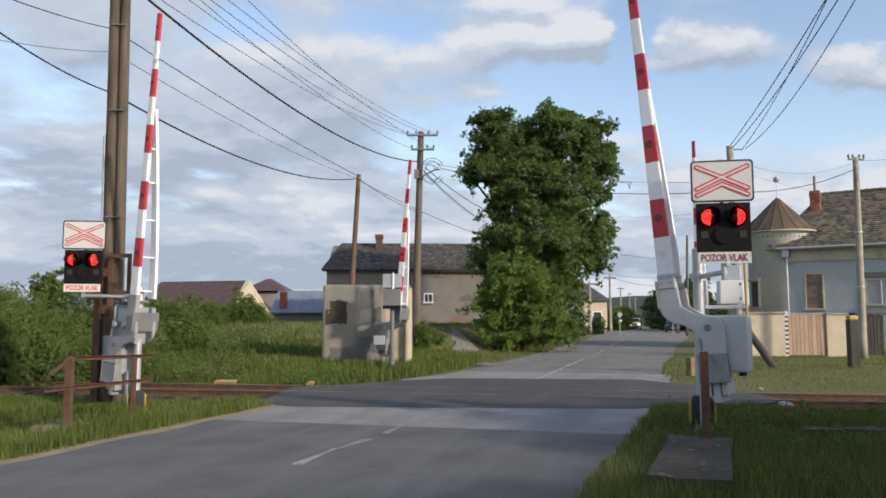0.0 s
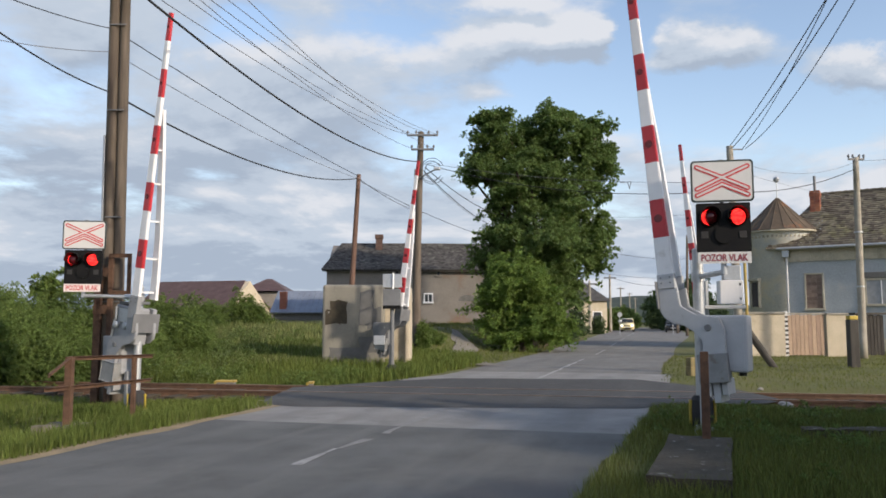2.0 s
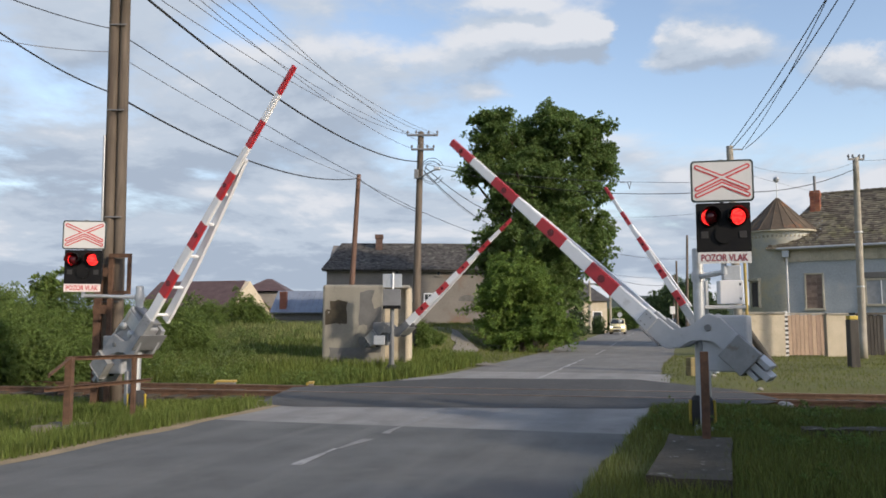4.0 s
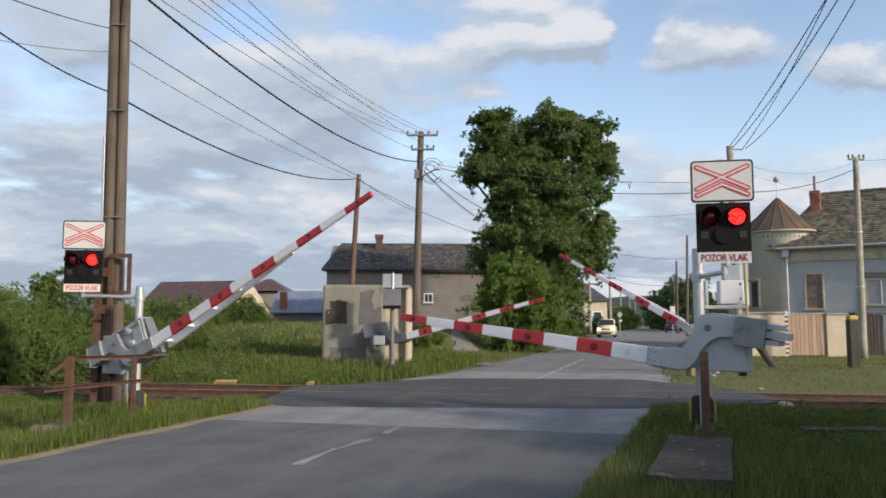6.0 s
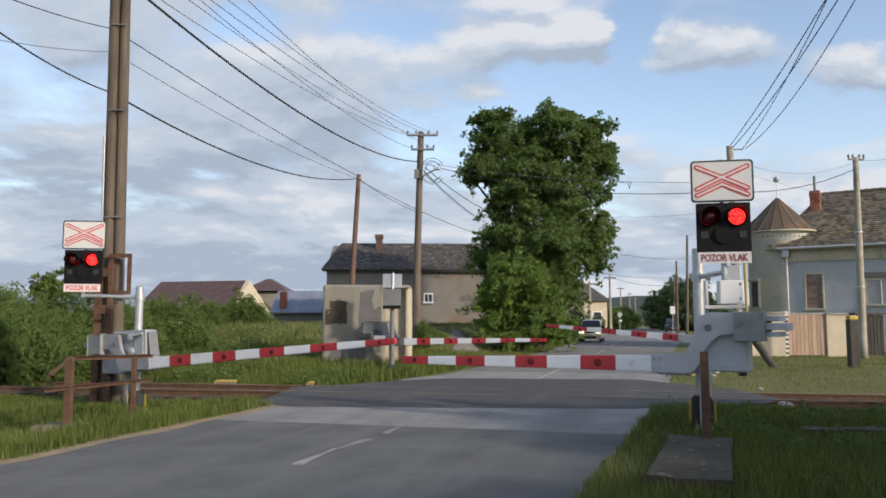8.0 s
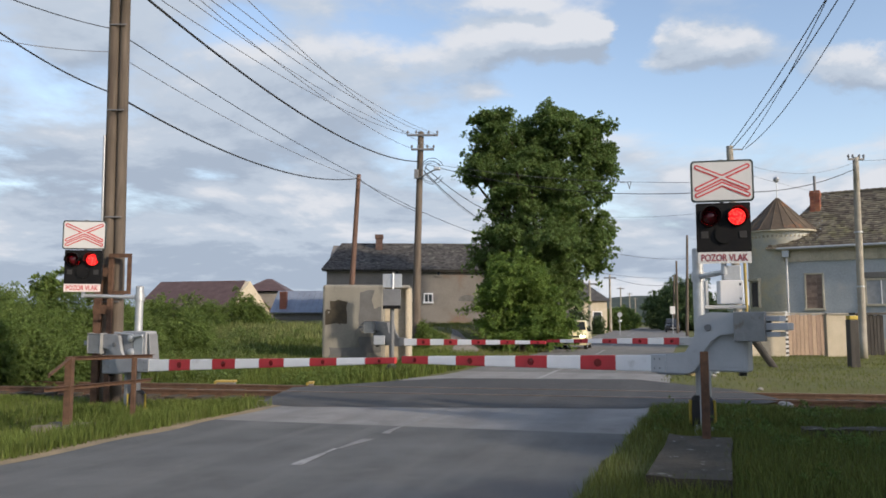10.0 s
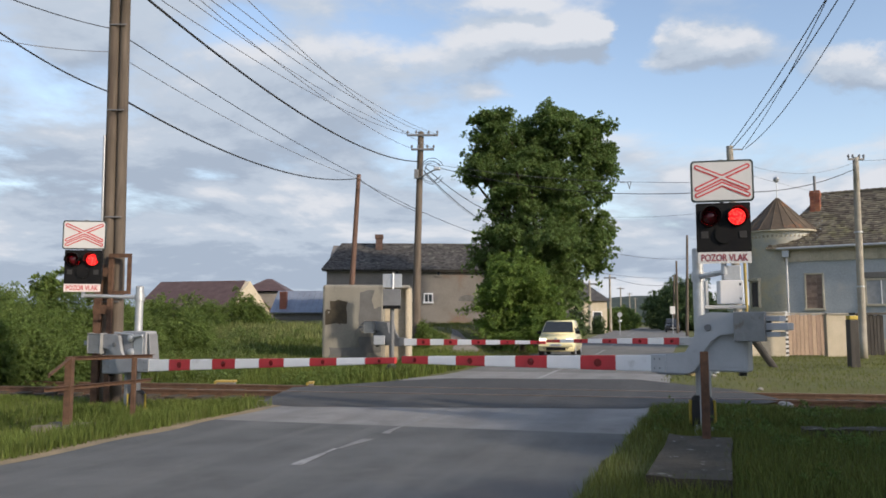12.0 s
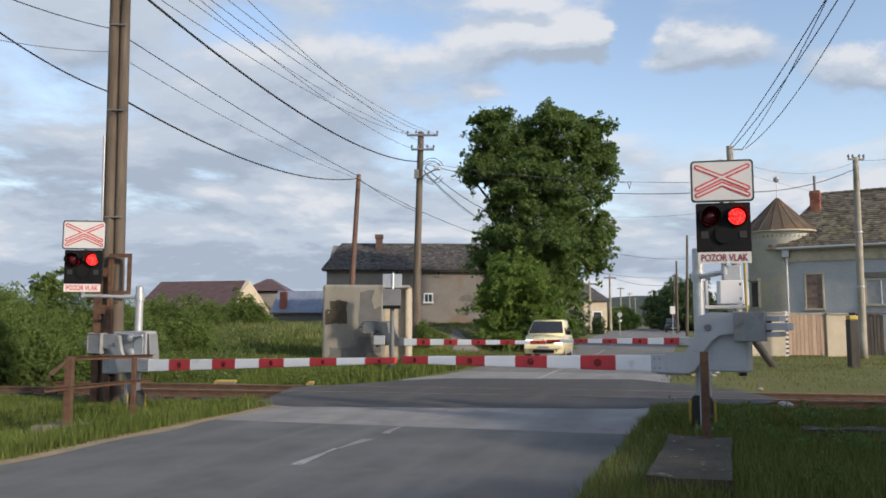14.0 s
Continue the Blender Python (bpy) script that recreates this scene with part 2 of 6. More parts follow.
YELLOW = mat("yellow_enamel", (0.5, 0.37, 0.05), (0.4, 0.29, 0.045), 0.5, bump=0.05, grit=0.03)
WIRE = mat("black_cable", (0.03, 0.03, 0.033), (0.02, 0.02, 0.02), 0.6, bump=0)
WIRE_THIN = mat("bare_wire", (0.16, 0.16, 0.17), (0.12, 0.12, 0.13), 0.5, bump=0)
DULL_YELLOW = mat("dull_yellow_paint", (0.42, 0.31, 0.08), (0.33, 0.24, 0.07), 0.7, bump=0.1)
MARKER = mat("flaking_yellow_paint", (0.24, 0.19, 0.08), (0.14, 0.115, 0.06), 0.85, scale=6, bump=0.3, stain=(0.09, 0.08, 0.06), stain_scale=4)
SIGN_MAROON = mat("maroon_lettering", (0.25, 0.035, 0.05), (0.22, 0.03, 0.045), 0.5, bump=0, grit=0.02)


# ---- mesh helpers ----
def part(name, bm, material, parent, label="", m=None, smooth=False):
    me = bpy.data.meshes.new(name)
    bm.to_mesh(me)
    bm.free()
    me.materials.append(material)
    if smooth:
        for p in me.polygons:
            p.use_smooth = True
    ob = new(name, me)
    ob.parent = parent
    if m is not None:
        ob.matrix_basis = m
    if label:
        ob["label"] = label
    return ob


def thing(name, m, label, category, group="", kind=""):
    ob = new(name)
    ob.empty_display_size = 0.2
    ob.matrix_basis = m
    return tagged(ob, label, category, group, kind)


def box(bm, x0, x1, y0, y1, z0, z1, bevel=0.0, m=None):
    r = bmesh.ops.create_cube(bm, size=1.0)
    vs = r["verts"]
    for v in vs:
        v.co = Vector(((x0 + x1) / 2 + v.co.x * (x1 - x0), (y0 + y1) / 2 + v.co.y * (y1 - y0), (z0 + z1) / 2 + v.co.z * (z1 - z0)))
    if bevel:
        es = {e for v in vs for e in v.link_edges}
        r = bmesh.ops.bevel(bm, geom=list(es), offset=bevel, segments=2, affect="EDGES", profile=0.5)
        vs = list({v for f in r["faces"] for v in f.verts} | {v for v in vs if v.is_valid})
    if m is not None:
        bmesh.ops.transform(bm, matrix=m, verts=[v for v in vs if v.is_valid])
    return bm


def bbox(x0, x1, y0, y1, z0, z1, bevel=0.0):
    return box(bmesh.new(), x0, x1, y0, y1, z0, z1, bevel)


def tube(bm, a, b, r0, r1=None, seg=12, caps=True):
    a, b = Vector(a), Vector(b)
    r1 = r0 if r1 is None else r1
    d = b - a
    m = Matrix.Translation((a + b) / 2) @ d.to_track_quat("Z", "Y").to_matrix().to_4x4()
    bmesh.ops.create_cone(bm, cap_ends=caps, segments=seg, radius1=r0, radius2=r1, depth=d.length, matrix=m)
    return bm


def btube(a, b, r0, r1=None, seg=12):
    return tube(bmesh.new(), a, b, r0, r1, seg)


def prism(bm, outline, y0, y1):
    """A plate: an outline in x, z, thick from y0 to y1."""
    lo = [bm.verts.new((x, y0, z)) for x, z in outline]
    hi = [bm.verts.new((x, y1, z)) for x, z in outline]
    bm.faces.new(lo)
    bm.faces.new(hi[::-1])
    n = len(lo)
    for i in range(n):
        bm.faces.new((lo[i], hi[i], hi[(i + 1) % n], lo[(i + 1) % n]))
    bmesh.ops.recalc_face_normals(bm, faces=bm.faces)
    return bm


def lathe(bm, profile, seg=24, m=None):
    """profile: (radius, z) from below to the top."""
    rings = []
    for r, z in profile:
        rings.append([bm.verts.new((r * math.cos(2 * math.pi * i / seg), r * math.sin(2 * math.pi * i / seg), z)) for i in range(seg)])
    for a, b in zip(rings, rings[1:]):
        for i in range(seg):
            j = (i + 1) % seg
            bm.faces.new((a[i], a[j], b[j], b[i]))
    if profile[0][0] > 1e-4:
        bm.faces.new(rings[0][::-1])
    if profile[-1][0] > 1e-4:
        bm.faces.new(rings[-1])
    if m is not None:
        bmesh.ops.transform(bm, matrix=m, verts=[v for r in rings for v in r])
    return bm


def from_arrays(name, verts, faces, material):
    me = bpy.data.meshes.new(name)
    me.from_pydata(verts, [], faces)
    me.materials.append(material)
    me.update()
    return me


# ---- lie of the land: s runs along the road, n across it ----
TH = radians(15.4)
SIN, COS = math.sin(TH), math.cos(TH)


def xy(s, n):
    return s * SIN + n * COS, s * COS - n * SIN


def sn(x, y):
    return x * SIN + y * COS, x * COS - y * SIN


def ease(v, a, b):
    t = min(1.0, max(0.0, (v - a) / (b - a)))
    return t * t * (3 - 2 * t)


def road_z(s):
    return 0.010 * max(0.0, s - 40) if s < 120 else 0.8


def road_left(s):
    return -6.45 + 0.55 * ease(s, 12, 24) - 0.3 * ease(s, 60, 90)


def road_right(s):
    return -0.75 + 0.5 * ease(s, 5, 14) + 0.2 * ease(s, 14, 26) + 0.6 * ease(s, 27, 42) + 1.9 * ease(s, 40, 82)


def track_y(x):
    return 16.69 - 0.201 * x


def bend(*pts):
    return lambda x: float(np.interp(x, [p[0] for p in pts], [p[1] for p in pts]))


DECK_NEAR = bend((-3.3, 14.3), (-2.6, 13.75), (3.2, 13.4), (4.0, 13.9), (5.8, 14.3), (6.25, 14.8))
DECK_FAR = bend((-3.3, 17.9), (-2.6, 18.4), (-1.2, 20.0), (0.2, 21.0), (4.9, 20.6), (5.6, 18.6), (6.25, 17.1))


def ground_z(x, y):
    s, n = sn(x, y)
    z = road_z(s)
    out = max(road_left(s) - n, n - road_right(s), 0.0)
    inside = min(n - road_left(s), road_right(s) - n)
    z += -0.045 * ease(inside, -0.25, 0.45) - 0.006
    left = ease(-n, 7.5, 12)
    z += left * (1.25 * ease(y, 24, 46) + 0.5 * ease(y, 46, 80)) - ease(-n, 6.6, 9) * 0.22 * (1 - ease(y, 20, 26))
    z -= 0.16 * ease(-n, 7.6, 8.8) * (1 - ease(y, 12.8, 14.2))
    z += 0.05 * ease(n, 0.3, 1.5) * (1 - ease(y, 9, 13))
    wide = 0.9 * ease(x, 6.1, 6.9)
    bed = 1 - ease(abs(y - track_y(x)), 1.5 + wide, 2.3 + wide)
    z += bed * (-0.14 - z) * ease(max(-3.3 - x, x - 6.25), 0, 0.3)
    if -3.4 < x < 6.35 and DECK_NEAR(x) - 0.1 < y < DECK_FAR(x) + 0.1:
        z = min(z, -0.05)
    if out > 0.3:
        z += 0.05 * noise.noise(Vector((x * 0.5, y * 0.5, 0))) * ease(out, 0.3, 1.5)
    return z


def ribbon(name, s0, s1, step, left, right, z, material, parent, label="", cols=6):
    bm = bmesh.new()
    k = max(1, round((s1 - s0) / step))
    rows = []
    for i in range(k + 1):
        s = s0 + (s1 - s0) * i / k
        a, b = left(s), right(s)
        if s < 60:
            a += 0.10 * noise.noise(Vector((s * 0.9, 3, 0))) + 0.04 * noise.noise(Vector((s * 4, 9, 0)))
            b += 0.10 * noise.noise(Vector((s * 0.9, 7, 0))) + 0.04 * noise.noise(Vector((s * 4, 5, 0)))
        rows.append([bm.verts.new((*xy(s, a + (b - a) * j / cols), road_z(s) + z)) for j in range(cols + 1)])
    for r, q in zip(rows, rows[1:]):
        for j in range(cols):
            bm.faces.new((r[j], r[j + 1], q[j + 1], q[j]))
    bmesh.ops.recalc_face_normals(bm, faces=bm.faces)
    return part(name, bm, material, parent, label)


def build_ground():
    xs = sorted({*np.round(np.arange(-34, 34.1, 0.5), 2), *np.arange(-400, -34, 18), *np.arange(38, 400, 18), -3000, 3000, -1200, 1200})
    ys = sorted({*np.round(np.arange(2, 62.1, 0.5), 2), *np.arange(-60, 2, 4), *np.arange(64, 300, 6), 400, 700, 1500, 4000, -400, -3000})
    vs = [(x, y, ground_z(x, y)) for y in ys for x in xs]
    w = len(xs)
    fs = [(j * w + i, j * w + i + 1, (j + 1) * w + i + 1, (j + 1) * w + i) for j in range(len(ys) - 1) for i in range(w - 1)]
    me = from_arrays("ground", vs, fs, SOIL)
    for p in me.polygons:
        p.use_smooth = True
    tagged(new("ground", me), "uneven grassy ground on both sides of the road", "ground", kind="structure")


def build_road():
    road = thing("road", pose(0, 0, 0), "grey patched asphalt village road with worn centre line", "road", kind="structure")
    ribbon("near_lane", -12, 10.6, 0.3, road_left, road_right, 0.0, ASPHALT, road)
    ribbon("approach_strip", 10.6, 15.5, 0.3, lambda s: road_left(s) - 0.9 * ease(s, 11.5, 13.6), lambda s: road_right(s) + 0.4 * ease(s, 11, 13.6), 0.0, ASPHALT_OLD, road, "pale weathered asphalt before the rails")
    ribbon("far_strip", 19.2, 23.6, 0.3, lambda s: road_left(s) - 0.6 * (1 - ease(s, 19, 22)), lambda s: road_right(s) + 0.3, 0.0, ASPHALT_OLD, road)
    ribbon("far_lane", 23.6, 130, 1.0, road_left, road_right, 0.0, ASPHALT_FAR, road)
    ribbon("distant_lane", 130, 700, 20, road_left, road_right, 0.0, ASPHALT_FAR, road)
    for s0, s1 in ((7.4, 8.5), (8.5, 9.3), (9.8, 13.0), (20.0, 33.0), (38, 44), (50, 56), (62, 68), (74, 80), (86, 92)):
        mid = -3.58 + 0.035 * (min(s0, 23) - 7.4)
        ribbon("centre_dash", s0, s1, 0.25, lambda s: mid - 0.05, lambda s: mid + 0.05, 0.006, LINE_FAINT if 8.4 < s0 < 13 else LINE_PAINT, road, cols=1)
    # dark damp patch by the verge
    ribbon("damp_patch", 5.6, 7.3, 0.1, lambda s: -1.75 + 0.55 * abs(s - 6.4) ** 2, lambda s: -0.62 - 0.25 * abs(s - 6.4), 0.004, ASPHALT_DAMP, road, "dark damp patch in the asphalt", 2)
    # asphalt deck between and beside the rails
    bm = bmesh.new()
    rows = []
    for i in range(61):
        x = -3.3 + 9.55 * i / 60
        a = DECK_NEAR(x) + 0.06 * noise.noise(Vector((x * 2, 0, 0)))
        e = DECK_FAR(x) + 0.06 * noise.noise(Vector((x * 2, 4, 0)))
        rows.append([bm.verts.new((x, a + (e - a) * f, 0.004 if f in (0, 1) else 0.03)) for f in (0, 0.06, 0.35, 0.65, 0.94, 1)])
    for r, q in zip(rows, rows[1:]):
        for j in range(5):
            bm.faces.new((r[j], q[j], q[j + 1], r[j + 1]))
    bmesh.ops.recalc_face_normals(bm, faces=bm.faces)
    part("crossing_deck", bm, ASPHALT_NEW, road, "dark newer asphalt around the rails")


def build_track():
    ang = math.atan2(-0.201, 1)
    tr = thing("railway_track", pose(0, 16.69, 0, 0, 0, math.degrees(ang)), "rusty single railway track on low ballast", "railway track", kind="structure")
    prof = [(-0.062, -0.135), (0.062, -0.135), (0.062, -0.12), (0.012, -0.10), (0.012, -0.02), (0.034, -0.012), (0.034, 0.022), (-0.034, 0.022), (-0.034, -0.012), (-0.012, -0.02), (-0.012, -0.10), (-0.062, -0.12)]
    turn = Matrix.Rotation(math.pi / 2, 4, "Z")
    for off in (-0.7525, 0.7525):
        bm = prism(bmesh.new(), prof, -60, 60)
        bmesh.ops.transform(bm, matrix=Matrix.Translation((0, off, 0.012)) @ turn, verts=bm.verts)
        rail = part("rail", bm, RAIL_STEEL, tr)
        part("rail_head", bbox(-60, 60, off - 0.03, off + 0.03, 0.034, 0.038), RAIL_TOP, rail, "worn brighter rail top")
    bm = bbox(-0.12, 0.12, -1.3, 1.3, -0.21, -0.068, 0.015)
    first = part("sleeper", bm, CONCRETE_DARK, tr)
    for k in range(-38, 39):
        x = k * 0.62 + 0.1
        if -3.2 < x < 6.2 or abs(x) < 0.2:
            continue
        ob = new("sleeper", first.data)
        ob.parent, ob.location = tr, (x, 0, 0)
    first.location = (-3.5, 0, 0)
    rnd = random.Random(5)
    vs, fs = [], []
    for k in range(9000):
        x, y = rnd.uniform(-24, 24), rnd.gauss(0, 0.75)
        if abs(y) > 1.6 or -3.3 < x < 6.25:
            continue
        r = rnd.uniform(0.018, 0.04)
        c = Vector((x, y, -0.115 + rnd.uniform(-0.02, 0.02)))
        b = len(vs)
        for q in range(4):
            a = rnd.random() * 6.28
            vs.append(c + Vector((r * math.cos(a + q), r * math.sin(a + q * 1.7), r * (0.9 if q == 0 else rnd.uniform(-0.6, 0.3)))))
        fs += [(b, b + 1, b + 2), (b, b + 2, b + 3), (b, b + 3, b + 1), (b + 1, b + 3, b + 2)]
    ob = new("ballast_stones", from_arrays("ballast_stones", vs, fs, GRAVEL))
    ob.parent = tr
    ob["kind"] = "stuff"
    bm = bmesh.new()
    g = [[bm.verts.new((x, y, (-0.125 if abs(y) < 1.5 else -0.19) + 0.02 * noise.noise(Vector((x * 2, y * 2, 0))))) for y in (-1.9, -1.2, 0, 1.2, 1.9)] for x in np.arange(-40, 40.1, 1.0)]
    for a, b in zip(g, g[1:]):
        for j in range(4):
            bm.faces.new((a[j], b[j], b[j + 1], a[j + 1]))
    part("ballast_bed", bm, GRAVEL, tr)


# ---- level crossing barrier ----
CRANK = [(0.57, -0.31), (0.31, -0.30), (0.19, -0.14), (0.115, 0.155), (-0.05, 0.20), (-0.35, 0.185), (-0.35, -0.08), (-0.16, -0.095), (-0.04, -0.175), (0.05, -0.30), (0.09, -0.43), (0.18, -0.54), (0.27, -0.575), (0.57, -0.56)]


def build_barrier(hinge, foot, rz, reach, stripes, side, label, zb=-0.44, droop=0.0, x0=0.73, paint=None, tip=0.09):
    """hinge: where the axle meets the beam's plane; foot: height of the ground; reach: hinge to the beam's tip; side: on which cheek the beam sits."""
    k, hp, paint = 1.0, hinge[2] - foot, paint or GREY_PAINT
    off = Matrix.Rotation(radians(rz), 3, "Z") @ Vector((0, -0.2 * side, 0))
    root = thing("crossing_barrier", pose(hinge[0] + off.x, hinge[1] + off.y, foot, 0, 0, rz), label, "crossing barrier", "barriers at the level crossing")
    ped = part("pedestal", box(bbox(0.09, 0.18, -0.06, 0.06, 0.05, hp - 0.5, 0.015), 0.0, 0.24, -0.12, 0.12, -0.15, 0.06, 0.015), paint, root)
    for i in (-1, 1):
        for j in (-1, 1):
            part("bolt", btube((0.12 + 0.09 * i, 0.095 * j, 0.05), (0.12 + 0.09 * i, 0.095 * j, 0.09), 0.016, seg=6), GALV, ped)
    drive = part("drive_box", bbox(-0.46, 0.10, -0.145, 0.145, hp - 0.56, hp + 0.16, 0.025), paint, root)
    part("door_panel", bbox(-0.42, 0.06, -0.153, -0.145, hp - 0.50, hp + 0.10, 0.003), paint, drive)
    part("door_panel", bbox(-0.42, 0.06, 0.145, 0.153, hp - 0.50, hp + 0.10, 0.003), paint, drive)
    part("cable_gland", btube((-0.36, 0, hp - 0.61), (-0.36, 0, hp - 0.54), 0.05), RUBBER, root, "black rubber cable gland")
    crank = [(x, z + (zb + 0.437) * ease(x, 0.0, 0.5)) for x, z in CRANK]
    arm = part("arm", btube((0, -0.24, 0), (0, 0.24, 0), 0.045, seg=16), GREY_DARK, root, "swinging barrier arm", pose(0, 0, hp))
    for sg in (-1, 1):
        bm = prism(bmesh.new(), crank, sg * 0.20 - 0.035, sg * 0.20 + 0.035)
        bmesh.ops.bevel(bm, geom=list(bm.edges), offset=0.010, segments=2, affect="EDGES")
        part("crank", bm, paint, arm)
        part("hinge_cap", btube((0, sg * 0.235, 0), (0, sg * 0.255, 0), 0.042, seg=16), GREY_DARK, arm)
    part("counterweight", box(bbox(-0.70, -0.33, 0.16 * side, 0.29 * side, -0.17, 0.20, 0.012), -0.70, -0.33, -0.15, 0.15, -0.10, 0.14, 0.01), GREY_MID, arm, "dull grey cast counterweight with rust marks")
    for z0, z1 in ((-0.11, -0.05), (-0.03, 0.06), (0.08, 0.15)):
        part("weight_fork", bbox(-0.95 if z0 < 0 < z1 else -0.86, -0.66, -0.2, 0.2, z0, z1, 0.008), paint, arm)
    # tapered striped beam
    yb = 0.2 * side
    part("socket", bbox(0.55, x0 + 0.02, yb - 0.05, yb + 0.05, zb - 0.118, zb + 0.118, 0.012), paint, arm)
    for dx in (0.10, 0.03):
        for dz in (-0.06, 0.06):
            part("rivet", btube((x0 - dx, yb + 0.048 * side, zb + dz), (x0 - dx, yb + 0.058 * side, zb + dz), 0.011, seg=8), GREY_DARK, arm)
    step = (reach - x0) / stripes
    h0, h1 = 0.22 * k, tip * k

    def tall(x):
        return (h0 + (h1 - h0) * (x - 0.6) / (reach - 0.6)) / 2

    for i in range(math.ceil(stripes)):
        a, b = x0 + (stripes - i - 1) * step, x0 + (stripes - i) * step
        a = max(a, x0)
        red = i % 2 == 0
        bm = bmesh.new()
        box(bm, a, b, yb - 0.035, yb + 0.035, -1, 1)
        for v in bm.verts:
            v.co.z = zb + droop * (v.co.x - x0) + math.copysign(tall(v.co.x), v.co.z)
        bmesh.ops.bevel(bm, geom=[e for e in bm.edges if abs(e.verts[0].co.x - e.verts[1].co.x) > 0.1], offset=0.012, segments=2, affect="EDGES")
        st = part("stripe", bm, RED_PAINT if red else WHITE_PAINT, arm, "red stripe of the beam" if red else "white stripe of the beam")
        if red:
            c = (a + b) / 2
            zc = zb + droop * (c - x0)
            for sg in (-1, 1):
                part("reflector", btube((c, yb + sg * 0.034, zc), (c, yb + sg * 0.042, zc), min(0.055, 0.6 * tall(c)), seg=16), DARK_RED, st, "dark red round reflector")
    # brace from the other cheek
    part("cross_plate", bbox(0.30, 0.66, -0.30, 0.30, zb - 0.135, zb - 0.118, 0.004), GREY_DARK, arm)
    part("socket", bbox(0.55, 0.74, -yb - 0.045, -yb + 0.045, zb - 0.10, zb + 0.10, 0.012), paint, arm)
    end = x0 + 0.66 * (reach - x0)

    def offset(f):
        return -yb + (2 * yb - 0.075 * side) * f ** 1.5

    bm = bmesh.new()
    ring = []
    for i in range(9):
        f = i / 8
        x = x0 - 0.05 + f * (end - x0 + 0.05)
        q, h = offset(f), 0.085 * (1 - 0.35 * f)
        z = zb + droop * (x - x0)
        ring.append([bm.verts.new(c) for c in ((x, q - 0.033, z - h), (x, q + 0.033, z - h), (x, q + 0.033, z + h), (x, q - 0.033, z + h))])
    for u, w in zip(ring, ring[1:]):
        for j in range(4):
            bm.faces.new((u[j], u[(j + 1) % 4], w[(j + 1) % 4], w[j]))
    bm.faces.new(ring[0][::-1])
    bm.faces.new(ring[-1])
    bmesh.ops.recalc_face_normals(bm, faces=bm.faces)
    part("brace", bm, WHITE_PAINT, arm)
    for f in (0.02, 0.2, 0.4, 0.6, 0.78):
        x = x0 + f * (end - x0)
        part("rung", bbox(x, x + 0.03, min(yb, offset(f)), max(yb, offset(f)), zb + droop * (x - x0) - 0.025, zb + droop * (x - x0) + 0.025), WHITE_PAINT, arm)
    return root, arm, hp


DARK_RED = mat("dark_red_reflector", (0.16, 0.012, 0.016), (0.12, 0.01, 0.012), 0.25, bump=0)


# ---- warning signal with two lamps ----
def lamp_on_material():
    m = bpy.data.materials.new("lit_red_lamp")
    m.use_nodes = True
    nt = m.node_tree
    b = nt.nodes["Principled BSDF"]
    v = nt.nodes.new("ShaderNodeTexVoronoi")
    v.inputs["Scale"].default_value = 38
    tc = nt.nodes.new("ShaderNodeTexCoord")
    nt.links.new(tc.outputs["Object"], v.inputs["Vector"])
    r = nt.nodes.new("ShaderNodeValToRGB")
    r.color_ramp.elements[0].color, r.color_ramp.elements[1].color = (1.0, 0.10, 0.07, 1), (0.9, 0.004, 0.008, 1)
    r.color_ramp.elements[0].position, r.color_ramp.elements[1].position = 0.1, 0.6
    nt.links.new(v.outputs["Distance"], r.inputs["Fac"])
    nt.links.new(r.outputs[0], b.inputs["Emission Color"])
    b.inputs["Base Color"].default_value = (0.3, 0.01, 0.01, 1)
    b.inputs["Emission Strength"].default_value = 1.25
    return m


LAMP_ON = lamp_on_material()
SIGN_EDGE = mat("dark_sign_edge", (0.03, 0.042, 0.04), (0.022, 0.032, 0.03), 0.5, bump=0.02, grit=0.03)
LAMP_OFF = mat("unlit_red_lamp", (0.085, 0.005, 0.009), (0.05, 0.003, 0.006), 0.2, bump=0.0, scale=30, grit=0.3)


def rounded(w, h, r, seg=5):
    pts = []
    for cx, cz, a0 in ((w / 2 - r, h / 2 - r, 0), (-w / 2 + r, h / 2 - r, 90), (-w / 2 + r, -h / 2 + r, 180), (w / 2 - r, -h / 2 + r, 270)):
        for i in range(seg + 1):
            a = radians(a0 + 90 * i / seg)
            pts.append((cx + r * math.cos(a), cz + r * math.sin(a)))
    return pts


def stroke(bm, a, b, r, y0, y1):
    a, b = Vector((a[0], 0, a[1])), Vector((b[0], 0, b[1]))
    d = (b - a).normalized()
    q = math.atan2(d.z, d.x)
    pts = []
    for c, s in ((b, -90), (a, 90)):
        for i in range(9):
            t = q + radians(s + 180 * i / 8)
            pts.append((c.x + r * math.cos(t), c.z + r * math.sin(t)))
    return prism(bm, pts, y0, y1)


